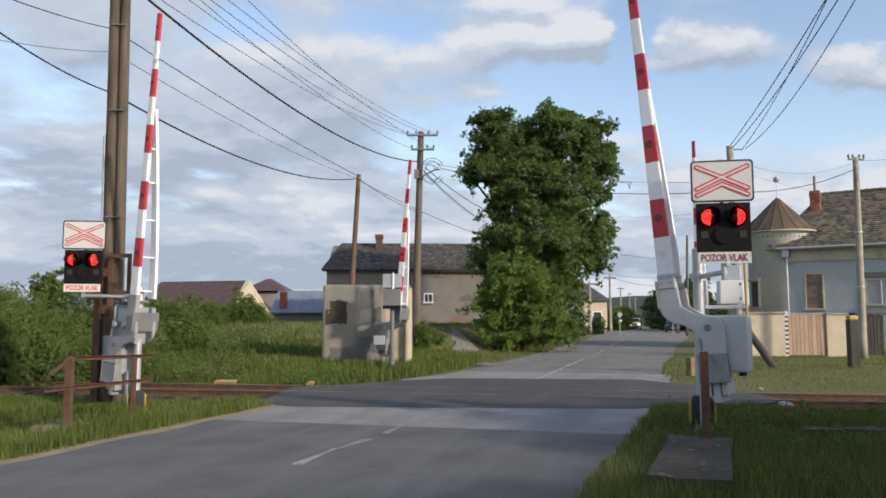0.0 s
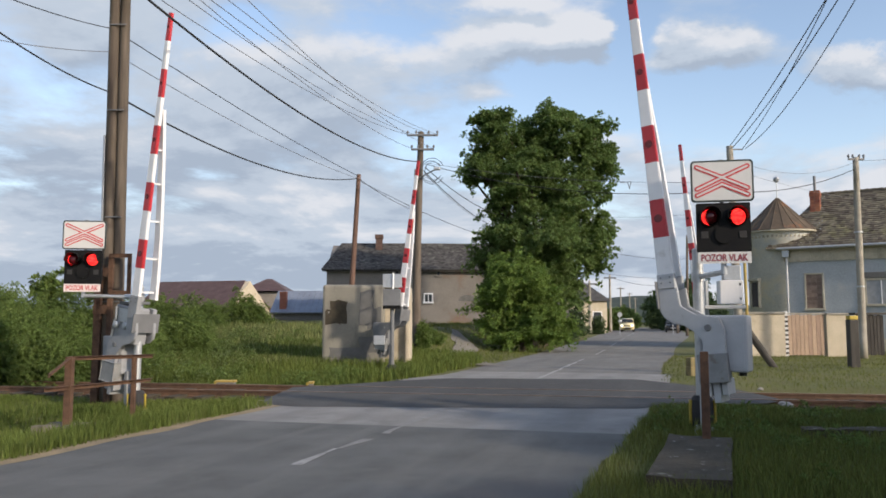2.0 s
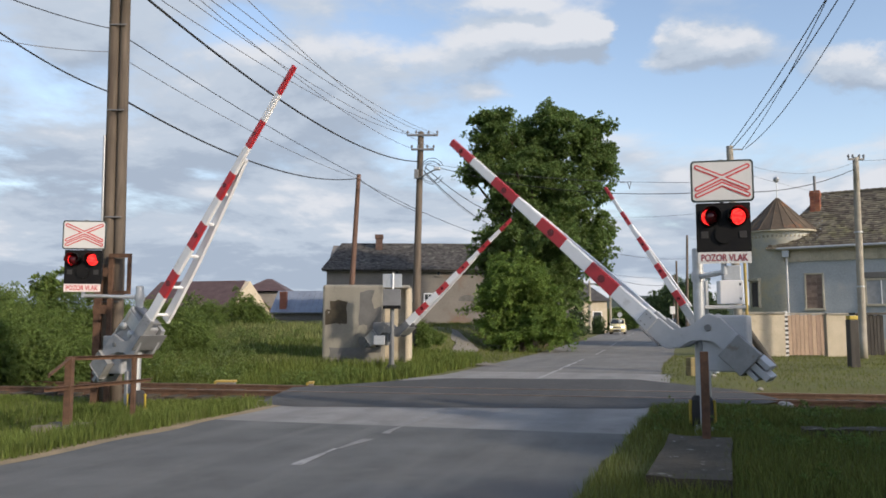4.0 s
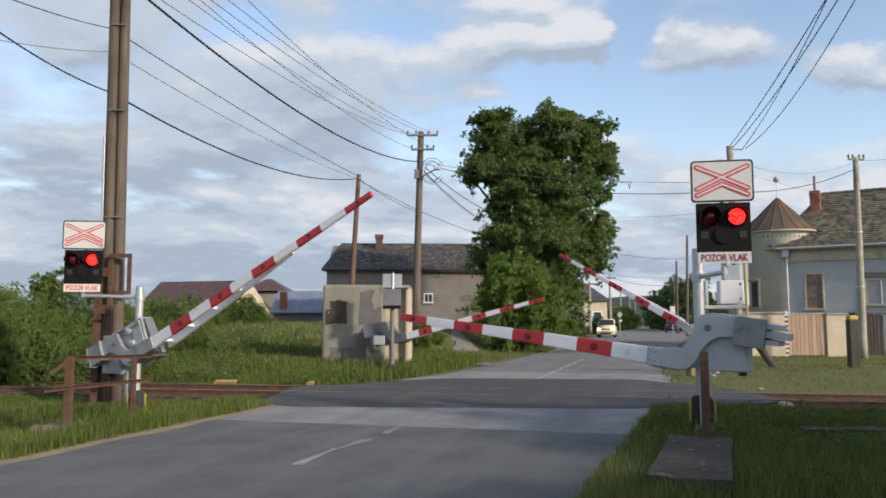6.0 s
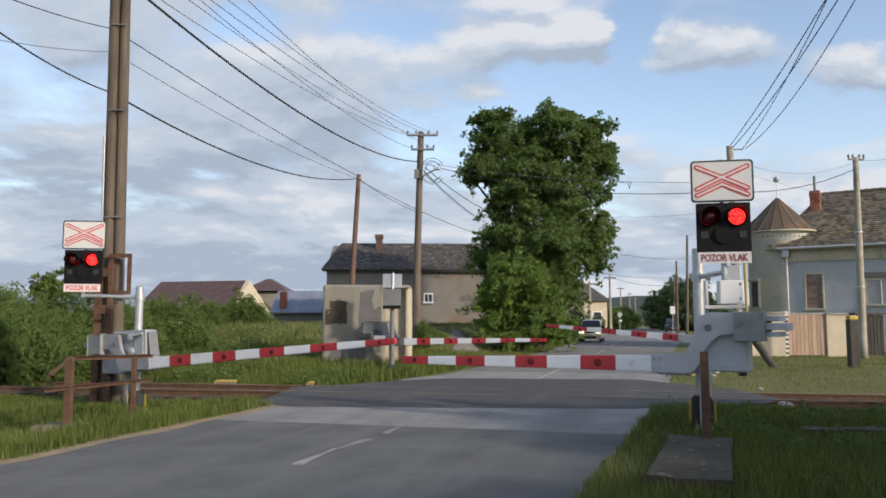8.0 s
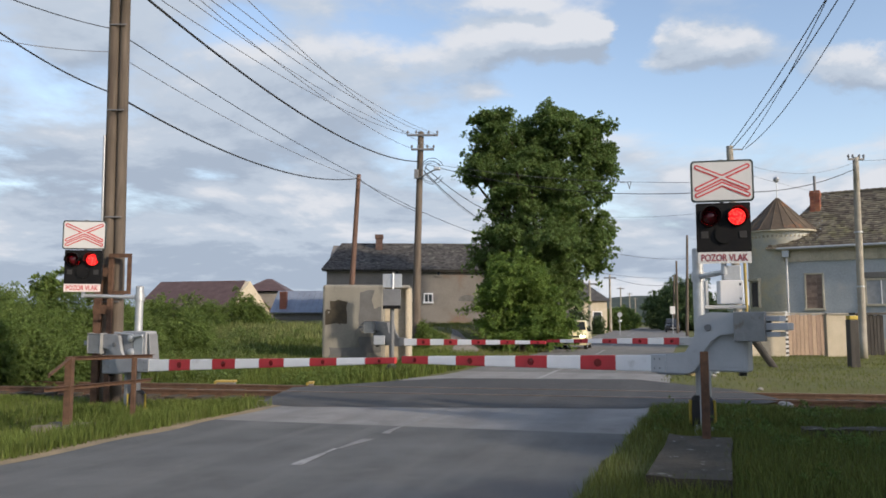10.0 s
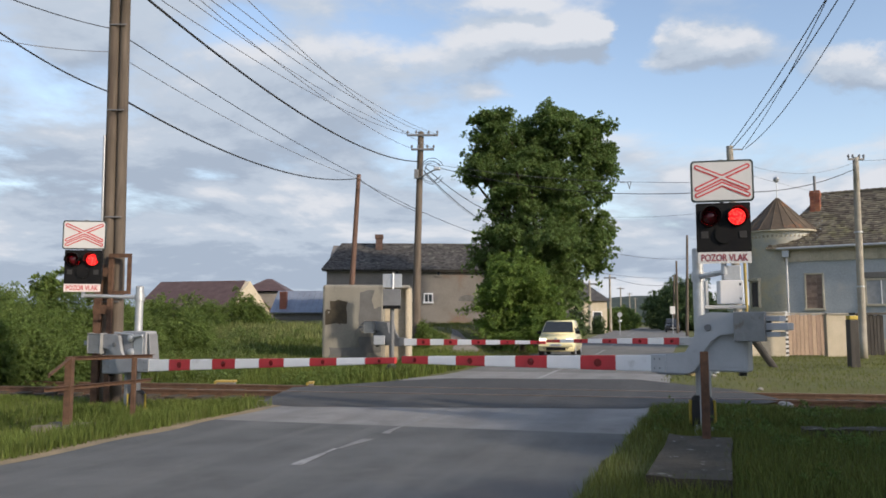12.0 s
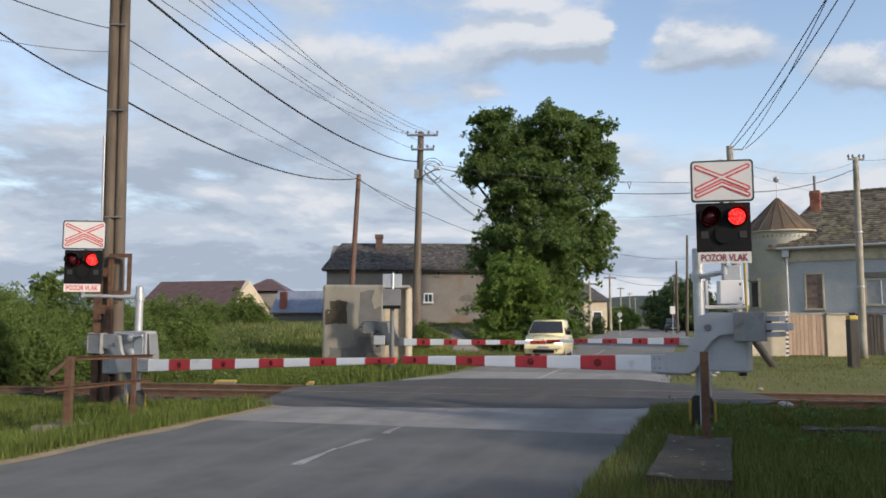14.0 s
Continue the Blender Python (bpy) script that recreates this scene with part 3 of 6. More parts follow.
def lettering(text, width, height, material, parent, m):
    cu = bpy.data.curves.new("lettering", "FONT")
    cu.body, cu.align_x, cu.align_y, cu.extrude = text, "CENTER", "CENTER", 0.001
    cu.offset = 0.018
    tmp = bpy.data.objects.new("lettering_source", cu)
    scene.collection.objects.link(tmp)
    bpy.context.view_layer.update()
    me = bpy.data.meshes.new_from_object(tmp.evaluated_get(bpy.context.evaluated_depsgraph_get()))
    bpy.data.objects.remove(tmp)
    co = np.array([v.co[:] for v in me.vertices])
    lo, hi = co.min(0), co.max(0)
    for v in me.vertices:
        x = ((v.co.x - lo[0]) / (hi[0] - lo[0]) - 0.5) * width
        z = ((v.co.y - lo[1]) / (hi[1] - lo[1]) - 0.5) * height
        v.co = (x, -v.co.z, z)
    me.materials.append(material)
    ob = new("lettering", me)
    ob.parent, ob.matrix_basis = parent, m
    return ob


def build_signal(base, rz, post_xy, post_top, arm_z, head, label, plate_mat, head_w=0.665, ground=0.0, lean=(0, 0), ink=None):
    """base: ground point under the head; head: height of its middle; post_xy: the post's place beside it."""
    root = thing("warning_signal", pose(*base, 0, 0, rz), label, "warning signal", "warning signals at the level crossing")
    px, py = post_xy
    top = Vector((px + lean[0], py + lean[1], post_top))
    post = part("post", btube((px, py, ground), top, 0.072, seg=20), GALV, root, smooth=False)
    part("cap", btube(top, top + Vector((0, 0, 0.02)), 0.076, 0.05, seg=20), GALV, post)
    hb = head - 0.318
    armp = part("side_arm", btube((px, py, arm_z), (0, 0.06, arm_z + 0.03), 0.036, seg=14), GALV, root)
    part("clamp", btube((px + lean[0] * 0.8, py, arm_z - 0.06), (px + lean[0] * 0.8, py, arm_z + 0.06), 0.09, seg=20), GALV, armp)
    part("riser", btube((0, 0.06, arm_z), (0, 0.06, hb + 0.05), 0.036, seg=14), GALV, root)
    part("mast", btube((0, 0.09, hb), (0, 0.09, head + 0.9), 0.03, seg=12), GREY_DARK, root)
    w = head_w / 2
    bm = prism(bmesh.new(), rounded(head_w, 0.637, 0.02, 3), -0.02, 0.02)
    bmesh.ops.transform(bm, matrix=pose(0, 0, head), verts=bm.verts)
    board = part("backboard", bm, BLACK, root, "black backboard of the lamps")
    part("lamp_case", bbox(-w * 0.9, w * 0.9, 0.02, 0.2, head - 0.26, head + 0.29, 0.02), BLACK, board)
    rotors = []
    for sg in (-1, 1):
        x, z = sg * 0.165, head + 0.135
        bm = bmesh.new()
        bmesh.ops.create_cone(bm, cap_ends=False, segments=24, radius1=0.125, radius2=0.125, depth=0.05, matrix=pose(x, -0.045, z, 90))
        part("lamp_rim", bm, BLACK, board)
        bm = bmesh.new()
        outer = [(0.13 * math.cos(radians(-15 + 210 * i / 16)), 0.13 * math.sin(radians(-15 + 210 * i / 16))) for i in range(17)]
        inner = [(c * 0.94, s * 0.94) for c, s in outer][::-1]
        prism(bm, outer + inner, -0.20, -0.02)
        bmesh.ops.transform(bm, matrix=pose(x, 0, z), verts=bm.verts)
        part("hood", bm, BLACK, board)
        # drum with a glowing and a dark half, which turns behind the round opening
        bm = bmesh.new()
        bmesh.ops.create_uvsphere(bm, u_segments=32, v_segments=16, radius=0.105)
        me_ob = part("lamp_drum", bm, LAMP_ON, root, "red flashing lamp", pose(x, -0.03, z))
        me_ob.data.materials.append(LAMP_OFF)
        for p in me_ob.data.polygons:
            p.material_index = 0 if p.center.y < 0.03 * math.hypot(p.center.x, p.center.y) else 1
            p.use_smooth = True
        rotors.append((me_ob, (x, -0.03, z)))
        part("side_marker", bbox(sg * 0.235 - 0.045, sg * 0.235 + 0.045, -0.03, -0.02, head - 0.14, head - 0.05, 0.004), RUBBER, board)
    part("lower_lens", btube((0, -0.05, head - 0.1), (0, -0.02, head - 0.1), 0.11, seg=24), BLACK, board)
    # plate under the lamps
    bm = prism(bmesh.new(), rounded(0.65, 0.145, 0.012, 3), -0.012, 0.0)
    bmesh.ops.transform(bm, matrix=pose(0, -0.02, head - 0.39), verts=bm.verts)
    plate = part("word_plate", bm, plate_mat, root, "white plate with dark red words")
    lettering("POZOR VLAK", 0.57, 0.092, ink or SIGN_MAROON, plate, pose(0, -0.036, head - 0.39))
    # board with the cross
    sz = head + 0.605
    bm = prism(bmesh.new(), rounded(0.775, 0.545, 0.05), -0.015, 0.01)
    bmesh.ops.transform(bm, matrix=pose(0, 0, sz), verts=bm.verts)
    sign = part("cross_board", bm, SIGN_EDGE, root, "board with a red and white double cross")
    bm = prism(bmesh.new(), rounded(0.728, 0.498, 0.035), -0.019, -0.015)
    bmesh.ops.transform(bm, matrix=pose(0, 0, sz), verts=bm.verts)
    part("face", bm, SIGN_WHITE, sign)
    for r, y, mt, nm in ((0.033, -0.023, SIGN_RED, "cross_edge"), (0.012, -0.027, SIGN_WHITE, "cross_core")):
        bm = bmesh.new()
        for j, (a, b) in enumerate((((-0.31, 0.185), (0.0, 0.045)), ((0.0, 0.045), (0.31, 0.185)), ((-0.31, -0.10), (0.0, 0.045)), ((0.0, 0.045), (0.31, -0.10)),
                                    ((-0.31, -0.185), (0.0, -0.045)), ((0.0, -0.045), (0.31, -0.185)))):
            stroke(bm, a, b, r, y - 0.0004 * j, y + 0.004)
        bmesh.ops.transform(bm, matrix=pose(0, 0, sz), verts=bm.verts)
        part(nm, bm, mt, sign)
    return root, rotors


def foot_drum(parent, m):
    d = part("foot_drum", lathe(bmesh.new(), [(0.10, -0.1), (0.15, 0.0), (0.16, 0.18), (0.15, 0.34), (0.10, 0.40)], 20), RUBBER, parent, "black rubber foot with yellow strips", m)
    for a in (200, 340):
        bm = bbox(-0.02, 0.02, -0.014, 0.014, 0.02, 0.34, 0.006)
        bmesh.ops.transform(bm, matrix=Matrix.Rotation(radians(a), 4, "Z") @ Matrix.Translation((0.163, 0, 0)), verts=bm.verts)
        part("yellow_strip", bm, YELLOW, d, "yellow reflective strip")


# ---- poles and cables ----
def build_pole(name, base, top, r0, r1, material, label, category="utility pole", group="", seg=14):
    root = thing(name, Matrix.Translation(base), label, category, group)
    bm = bmesh.new()
    d = Vector(top) - Vector(base)
    for i in range(10):
        a, b = i / 10, (i + 1) / 10
        tube(bm, d * a, d * b, r0 + (r1 - r0) * a, r0 + (r1 - r0) * b, seg, caps=i in (0, 9))
    bmesh.ops.remove_doubles(bm, verts=bm.verts, dist=0.0005)
    part("shaft", bm, material, root, smooth=True)
    return root


def cable(a, b, sag, r=0.012, material=None, label="black overhead cable slung between poles", n=24):
    cu = bpy.data.curves.new("overhead_cable", "CURVE")
    cu.dimensions, cu.bevel_depth, cu.bevel_resolution = "3D", r, 1
    sp = cu.splines.new("POLY")
    sp.points.add(n)
    a, b = Vector(a), Vector(b)
    for i in range(n + 1):
        t = i / n
        q = a.lerp(b, t)
        q.z -= 4 * sag * t * (1 - t)
        sp.points[i].co = (*q, 1)
    cu.materials.append(material or WIRE)
    return tagged(new("overhead_cable", cu), label, "cable", "overhead cables")


# ---- foliage ----
def foliage_mesh(name, lobes, count, size, material, seed, leaflets=5, droop=0.7, fill=0.25, twigs=0, tilt=0.5, gaps=-0.5):
    """Leaf sprays over lobes: (centre, radii). Each spray is a fan of pointed leaflets."""
    rng = np.random.default_rng(seed)
    small = []
    for c, r in lobes:
        k = 20
        dd = rng.normal(size=(k, 3))
        dd /= np.linalg.norm(dd, axis=1)[:, None]
        for q in dd:
            f = rng.uniform(0.10, 0.27)
            small.append((tuple(np.array(c) + q * np.array(r) * rng.uniform(0.82, 1.22)), tuple(np.array(r) * f * np.array((1.25, 1.25, 0.6)))))
    lobes = [(c, tuple(0.78 * v for v in r)) for c, r in lobes] + small
    cs, rs = np.array([l[0] for l in lobes], float), np.array([l[1] for l in lobes], float)
    area = (rs[:, 0] * rs[:, 1] + rs[:, 0] * rs[:, 2] + rs[:, 1] * rs[:, 2])
    pick = rng.choice(len(lobes), count, p=area / area.sum())
    d = rng.normal(size=(count, 3))
    d /= np.linalg.norm(d, axis=1)[:, None]
    rad = np.where(rng.random(count) < fill, rng.uniform(0.45, 0.9, count), rng.normal(0.98, 0.13, count))
    c = cs[pick] + d * rs[pick] * rad[:, None]

    def wave(p, f, ph):
        return np.sin(p[:, 0] * f + ph) * np.sin(p[:, 1] * f * 1.13 + 2 * ph) + np.sin(p[:, 2] * f * 1.31 + 3 * ph) * np.sin((p[:, 0] + p[:, 2]) * f * 0.71 + ph)

    wide = float(np.mean(rs[:, 0]))
    bump = 0.5 * wave(c, 1.1 / max(0.15, wide), seed) + 0.35 * wave(c, 2.9 / max(0.15, wide), seed + 1)
    c = c + d * rs[pick] * (0.22 * bump)[:, None]
    keep = bump > gaps
    c, d, count = c[keep], d[keep], int(keep.sum())
    if twigs:
        # drooping twigs that stand out of the crown, each with its own sprays
        mid = cs.mean(0)
        far = np.argsort(-np.linalg.norm((c - mid) / rs.max(0), axis=1))[: count // 2]
        root = rng.choice(far, twigs)
        way = d[root] * np.array((1, 1, 0.6)) + rng.normal(scale=0.35, size=(twigs, 3))
        way /= np.linalg.norm(way, axis=1)[:, None]
        ln = rng.uniform(0.4, 1.2, twigs) * min(1.0, (size / 0.2) ** 0.5)
        new_c, new_d = [], []
        for f in np.linspace(0.05, 1.0, 14):
            p = c[root] + way * (ln * f)[:, None]
            p[:, 2] -= 0.35 * ln * f * f
            for k in range(3):
                new_c.append(p + rng.normal(scale=0.15 * (1.15 - 0.6 * f), size=p.shape))
                new_d.append(way)
        c, d = np.concatenate([c] + new_c), np.concatenate([d] + new_d)
        count = len(c)
    out = d + rng.normal(scale=0.45, size=(count, 3))
    out[:, 2] -= droop * rng.random(count)
    out /= np.linalg.norm(out, axis=1)[:, None]
    # blades lie like shingles, upper face to the sky and outwards
    face = d * 0.9 + np.array((0, 0, 0.5)) + rng.normal(scale=tilt, size=(count, 3))
    side = np.cross(out, face)
    side /= np.linalg.norm(side, axis=1)[:, None] + 1e-6
    nrm = np.cross(side, out)
    sz = size * rng.uniform(0.6, 1.3, count)
    verts, faces = [], []
    k = 0
    for q in range(leaflets):
        a = (q - (leaflets - 1) / 2) * (2.2 / max(1, leaflets - 1))
        dirv = out * math.cos(a) + side * math.sin(a)
        wv = side * math.cos(a) - out * math.sin(a)
        ln = sz * (1 - 0.25 * abs(a))
        p0, p1 = c, c + dirv * ln[:, None] - nrm * (0.15 * ln)[:, None]
        pm = c + dirv * (0.62 * ln)[:, None] + nrm * (0.06 * ln)[:, None]
        v = np.stack([p0, pm + wv * (0.155 * ln)[:, None], p1, pm - wv * (0.155 * ln)[:, None]], 1).reshape(-1, 3)
        verts.append(v)
        i = np.arange(count) * 4 + k
        faces.append(np.stack([i, i + 1, i + 2, i + 3], 1))
        k += 4 * count
    return from_arrays(name, np.concatenate(verts).tolist(), np.concatenate(faces).tolist(), material)


def build_tree(base, lobes, count, size, material, seed, trunk_r, trunk_h, label, name="tree", limbs=6, leaflets=5, group="", twigs=0):
    root = thing(name, Matrix.Translation(base), label, "tree" if name == "tree" else "shrub", group)
    rnd = random.Random(seed)
    bm = bmesh.new()
    top = Vector((rnd.uniform(-0.2, 0.2), rnd.uniform(-0.2, 0.2), trunk_h))
    tube(bm, (0, 0, -0.3), top * 0.5, trunk_r * 1.25, trunk_r, 10)
    tube(bm, top * 0.5, top, trunk_r, trunk_r * 0.75, 10)
    for i in range(limbs):
        c, r = lobes[i % len(lobes)]
        a = top * rnd.uniform(0.55, 1.0)
        e = Vector(c) + Vector((rnd.uniform(-0.4, 0.4) * r[0], rnd.uniform(-0.4, 0.4) * r[1], rnd.uniform(-0.1, 0.4) * r[2]))
        mid = a.lerp(e, 0.5) + Vector((0, 0, 0.15 * r[2]))
        tube(bm, a, mid, trunk_r * 0.45, trunk_r * 0.28, 7)
        tube(bm, mid, e, trunk_r * 0.28, trunk_r * 0.08, 7)
    part("trunk", bm, BARK, root)
    cr = new("crown", foliage_mesh("crown", lobes, count, size, material, seed, leaflets, twigs=twigs))
    cr.parent = root
    return root


# ---- the crossing ----
build_ground()
build_road()
build_track()

BAR_R = build_barrier((3.406, 10.2, 1.362), 0.02, 146.75, 4.846, 8, 1, "grey crossing barrier with striped beam beside a mossy slab", -0.47, -0.013, tip=0.115)
BAR_L = build_barrier((-6.161, 15.0, 1.032), -0.20, -30.25, 6.319, 10, -1, "grey crossing barrier with striped beam behind a rusty railing", -0.37, 0.0396, 0.966, GREY_DULL)
BAR_FL = build_barrier((-1.848, 25.0, 1.312), -0.26, -26.5, 5.331, 10, -1, "dark grey crossing barrier beside the concrete hut", -0.445, 0.007, 0.72, GREY_DARK)
BAR_FR = build_barrier((7.847, 23.0, 1.327), 0.0, 142.6, 5.542, 9, 1, "grey crossing barrier on the far verge of the road", -0.41, -0.012, 1.01)



def crank_housing(arm):
    """Cast housing between the cheeks of the long crank; it swings with the arm."""
    h = part("crank_housing", bbox(0.05, 0.74, -0.13, 0.13, -0.42, 0.25, 0.03), GREY_DULL, arm, "grey cast housing with round dials and rods")
    part("hatch", bbox(0.12, 0.38, -0.142, -0.13, -0.32, 0.18, 0.005), GREY_DULL, h)
    part("hatch", bbox(0.43, 0.68, -0.142, -0.13, -0.32, 0.20, 0.005), GALV, h, "pale metal hatch")
    for x, z in ((0.36, 0.12), (0.38, -0.14)):
        part("dial", lathe(bmesh.new(), [(0.07, 0), (0.07, 0.05), (0.05, 0.07), (0.02, 0.075)], 18, pose(x, -0.13, z, 90)), GALV, h, "round metal dial")
    part("rod", btube((-0.08, -0.17, 0.22), (0.45, -0.17, 0.18), 0.018), GALV, h)
    part("rod", btube((0.46, -0.17, 0.14), (0.70, -0.17, 0.17), 0.022), GALV, h)
    bm = bbox(0.74, 0.79, -0.1, 0.1, -0.42, 0.20, 0.012)
    for v in bm.verts:
        v.co.x += 0.14 * (0.20 - v.co.z)
    part("guard_plate", bm, GREY_DARK, h)


crank_housing(BAR_L[1])

SIG_R = build_signal((3.605, 10.1, 0), -12, (-0.265, 0.62), 2.421, 2.047, 2.644, "red double lamp signal with cross board and word plate", SIGN_WHITE)
foot_drum(SIG_R[0], pose(-0.265, 0.62, 0.06))
SIG_L = build_signal((-6.745, 14.8, -0.2), 8, (1.02, 0.05), 2.116 + 0.2, 1.915 + 0.2, 2.476 + 0.2, "red double lamp signal on a white side arm", SIGN_PINK, ink=SIGN_RED)
foot_drum(SIG_L[0], pose(1.04, 0.05, -0.02))


def build_far_signal():
    """Seen from behind: sign back, dark lamp case, thin post on a pale plinth."""
    x, y = -1.574, 24.6
    root = thing("warning_signal", pose(x, y, -0.3, 0, 0, 0), "warning signal seen from behind, grey case on a thin post", "warning signal", "warning signals at the level crossing")
    z = 0.3
    part("post", btube((0, 0, 0), (0, 0, z + 2.011), 0.065, seg=14), GREY_DARK, root)
    case = part("lamp_case", bbox(-0.281, 0.264, -0.12, 0.06, z + 1.906, z + 2.502, 0.015), GREY_DARK, root, "dark grey lamp case")
    part("visor", bbox(-0.281, 0.264, -0.16, -0.12, z + 1.888, z + 1.993), BLACK, case)
    part("cross_board", bbox(-0.299, 0.299, 0.0, 0.02, z + 2.554, z + 2.977, 0.006), GALV, root, "bare metal back of a sign board")
    part("mast", btube((0.02, -0.03, z + 2.449), (0.02, -0.03, z + 3.012), 0.03), WHITE_PAINT, root)
    part("foot_drum", lathe(bmesh.new(), [(0.16, 0.0), (0.2, 0.05), (0.2, 0.4), (0.14, 0.48)], 18), RUBBER, root, "black rubber foot")
    part("plinth", bbox(-0.3, 0.32, -0.3, 0.3, -0.35, 0.02, 0.03), CONCRETE, root, "pale chipped concrete plinth")
    part("control_box", bbox(-0.545, -0.211, -0.3, -0.1, z + 0.792, z + 1.07, 0.01), GALV, root, "small pale box with a bracket")


build_far_signal()


def rough_block(bm, amount, scale, seed):
    bmesh.ops.subdivide_edges(bm, edges=bm.edges, cuts=5, use_grid_fill=True)
    for v in bm.verts:
        v.co += amount * noise.noise_vector(v.co * scale + Vector((seed, 0, 0)))
    return bm


def build_railing():
    """Rusty angle-iron rail on two posts at the ditch."""
    a, b = Vector((-5.655, 12.1, -0.18)), Vector((-5.18, 13.4, -0.1))
    root = thing("rusty_railing", Matrix.Translation(a), "rust-brown steel railing with a bent end rail", "railing")
    b = b - a
    d = b.normalized()
    za, zb2 = 0.915 + 0.18, 0.86 + 0.18
    part("post", bbox(-0.055, 0.055, -0.05, 0.05, -0.1, za, 0.006), RUST, root)
    part("post", bbox(b.x - 0.035, b.x + 0.035, b.y - 0.035, b.y + 0.035, -0.3, zb2, 0.006), RUST, root)

    def angle_iron(p, q):
        """An L section from p to q: an upright leaf with a flat leaf on its top."""
        bm = bmesh.new()
        along = (q - p).normalized()
        across = along.cross(Vector((0, 0, 1))).normalized()
        for w0, w1, h0, h1 in ((-0.004, 0.004, -0.055, 0.0), (-0.004, 0.06, 0.0, 0.008)):
            vs = [bm.verts.new(e + across * w + Vector((0, 0, h))) for e in (p, q) for w, h in ((w0, h0), (w1, h0), (w1, h1), (w0, h1))]
            for f in ((0, 1, 2, 3), (7, 6, 5, 4), (0, 4, 5, 1), (1, 5, 6, 2), (2, 6, 7, 3), (3, 7, 4, 0)):
                bm.faces.new([vs[i] for i in f])
        bmesh.ops.recalc_face_normals(bm, faces=bm.faces)
        return bm

    up = Vector((0, 0, 1))
    part("top_rail", angle_iron(up * za, b + d * 0.44 + up * (zb2 - b.z)), RUST, root)
    part("bent_end", angle_iron(-d * 0.40 + up * (za - 0.22), up * za), RUST, root)
    part("lower_rail", angle_iron(-d * 0.42 + Vector((0, -0.06, 0.50 + 0.18)), b + d * 0.44 + Vector((0, -0.06, 0.455 + 0.18 - b.z))), RUST, root)
    part("footing", rough_block(bbox(-0.40, 0.36, -0.30, 0.28, -0.5, 0.09, 0.03), 0.04, 4, 3), FOOTING, root, "cracked mossy concrete footing")


build_railing()


def build_slab():
    root = thing("concrete_slab", pose(2.46, 7.85, 0, 0, 0, -20), "mossy chipped concrete slab with a rusty steel post", "concrete slab")
    part("slab", rough_block(bbox(-0.34, 0.33, -1.32, 1.36, -0.2, 0.15), 0.022, 5, 1), CONCRETE_DARK, root)
    part("post", bbox(0.02, 0.11, 1.16, 1.24, 0.1, 1.1, 0.005), RUST, root, "rusty square steel post")


build_slab()
kerb = tagged(part("kerb_stone", rough_block(bbox(-0.5, 0.5, -0.12, 0.12, -0.1, 0.1), 0.03, 4, 8), CONCRETE_DARK, None, "", pose(4.9, 9.75, 0.05, 0, 0, -6)), "dark mossy kerb stone sunk in the grass", "kerb stone")


def build_control_box():
    x, y = 4.061, 11.2
    root = thing("control_cabinet", pose(x, y, 0, 0, 0, -8), "white and grey metal control cabinets on a thin stand", "control cabinet")
    b = part("cabinet", bbox(-0.16, 0.16, -0.12, 0.12, 1.694, 2.022, 0.012), WHITE_PAINT, root, "white enamel box with two latches")
    for z in (1.95, 1.75):
        part("latch", bbox(0.104, 0.128, -0.13, -0.12, z, z + 0.03), GREY_DARK, b)
    part("upper_box", bbox(-0.08, 0.16, 0.0, 0.15, 2.03, 2.238, 0.01), GALV, root)
    part("shelf", bbox(-0.38, 0.176, -0.16, 0.16, 1.622, 1.67, 0.008), SIGN_WHITE, root)
    part("stand", btube((-0.33, 0, 0), (-0.33, 0, 2.022), 0.035), GALV, root)


build_control_box()


def build_track_box(px, y, w, h, label):
    root = thing("track_box", pose(px, y, ground_z(px, y)), label, "track box")
    part("lid", bbox(-w / 2, w / 2, -0.12, 0.12, h - 0.05, h, 0.012), DULL_YELLOW if h > 0.2 else CONCRETE, root)
    part("case", bbox(-w / 2 + 0.02, w / 2 - 0.02, -0.1, 0.1, -0.1, h - 0.05, 0.01), GREY_DARK, root)
    part("leg", bbox(-w / 2 - 0.03, -w / 2 + 0.03, -0.1, 0.1, -0.1, h - 0.02, 0.01), YELLOW, root)


build_track_box(-5.12, 18.9, 0.46, 0.24, "low black track box with a dull yellow rim")
build_track_box(-3.068, 18.6, 0.13, 0.22, "small yellow and black track marker box")
build_track_box(-3.519, 18.4, 0.5, 0.14, "pale concrete cover beside the rails")
bm = bmesh.new()
box(bm, -0.12, 0.12, -0.12, 0.12, -0.05, 0.25, 0.02)
box(bm, -0.11, 0.11, -0.11, 0.11, 0.25, 0.5, 0.02)
tagged(part("kerb_marker", bm, MARKER, None, "", pose(6.852, 22.0, ground_z(6.852, 22.0), 0, 0, 20)), "weathered dull yellow stone block at the verge", "marker block")

# ---- hut ----


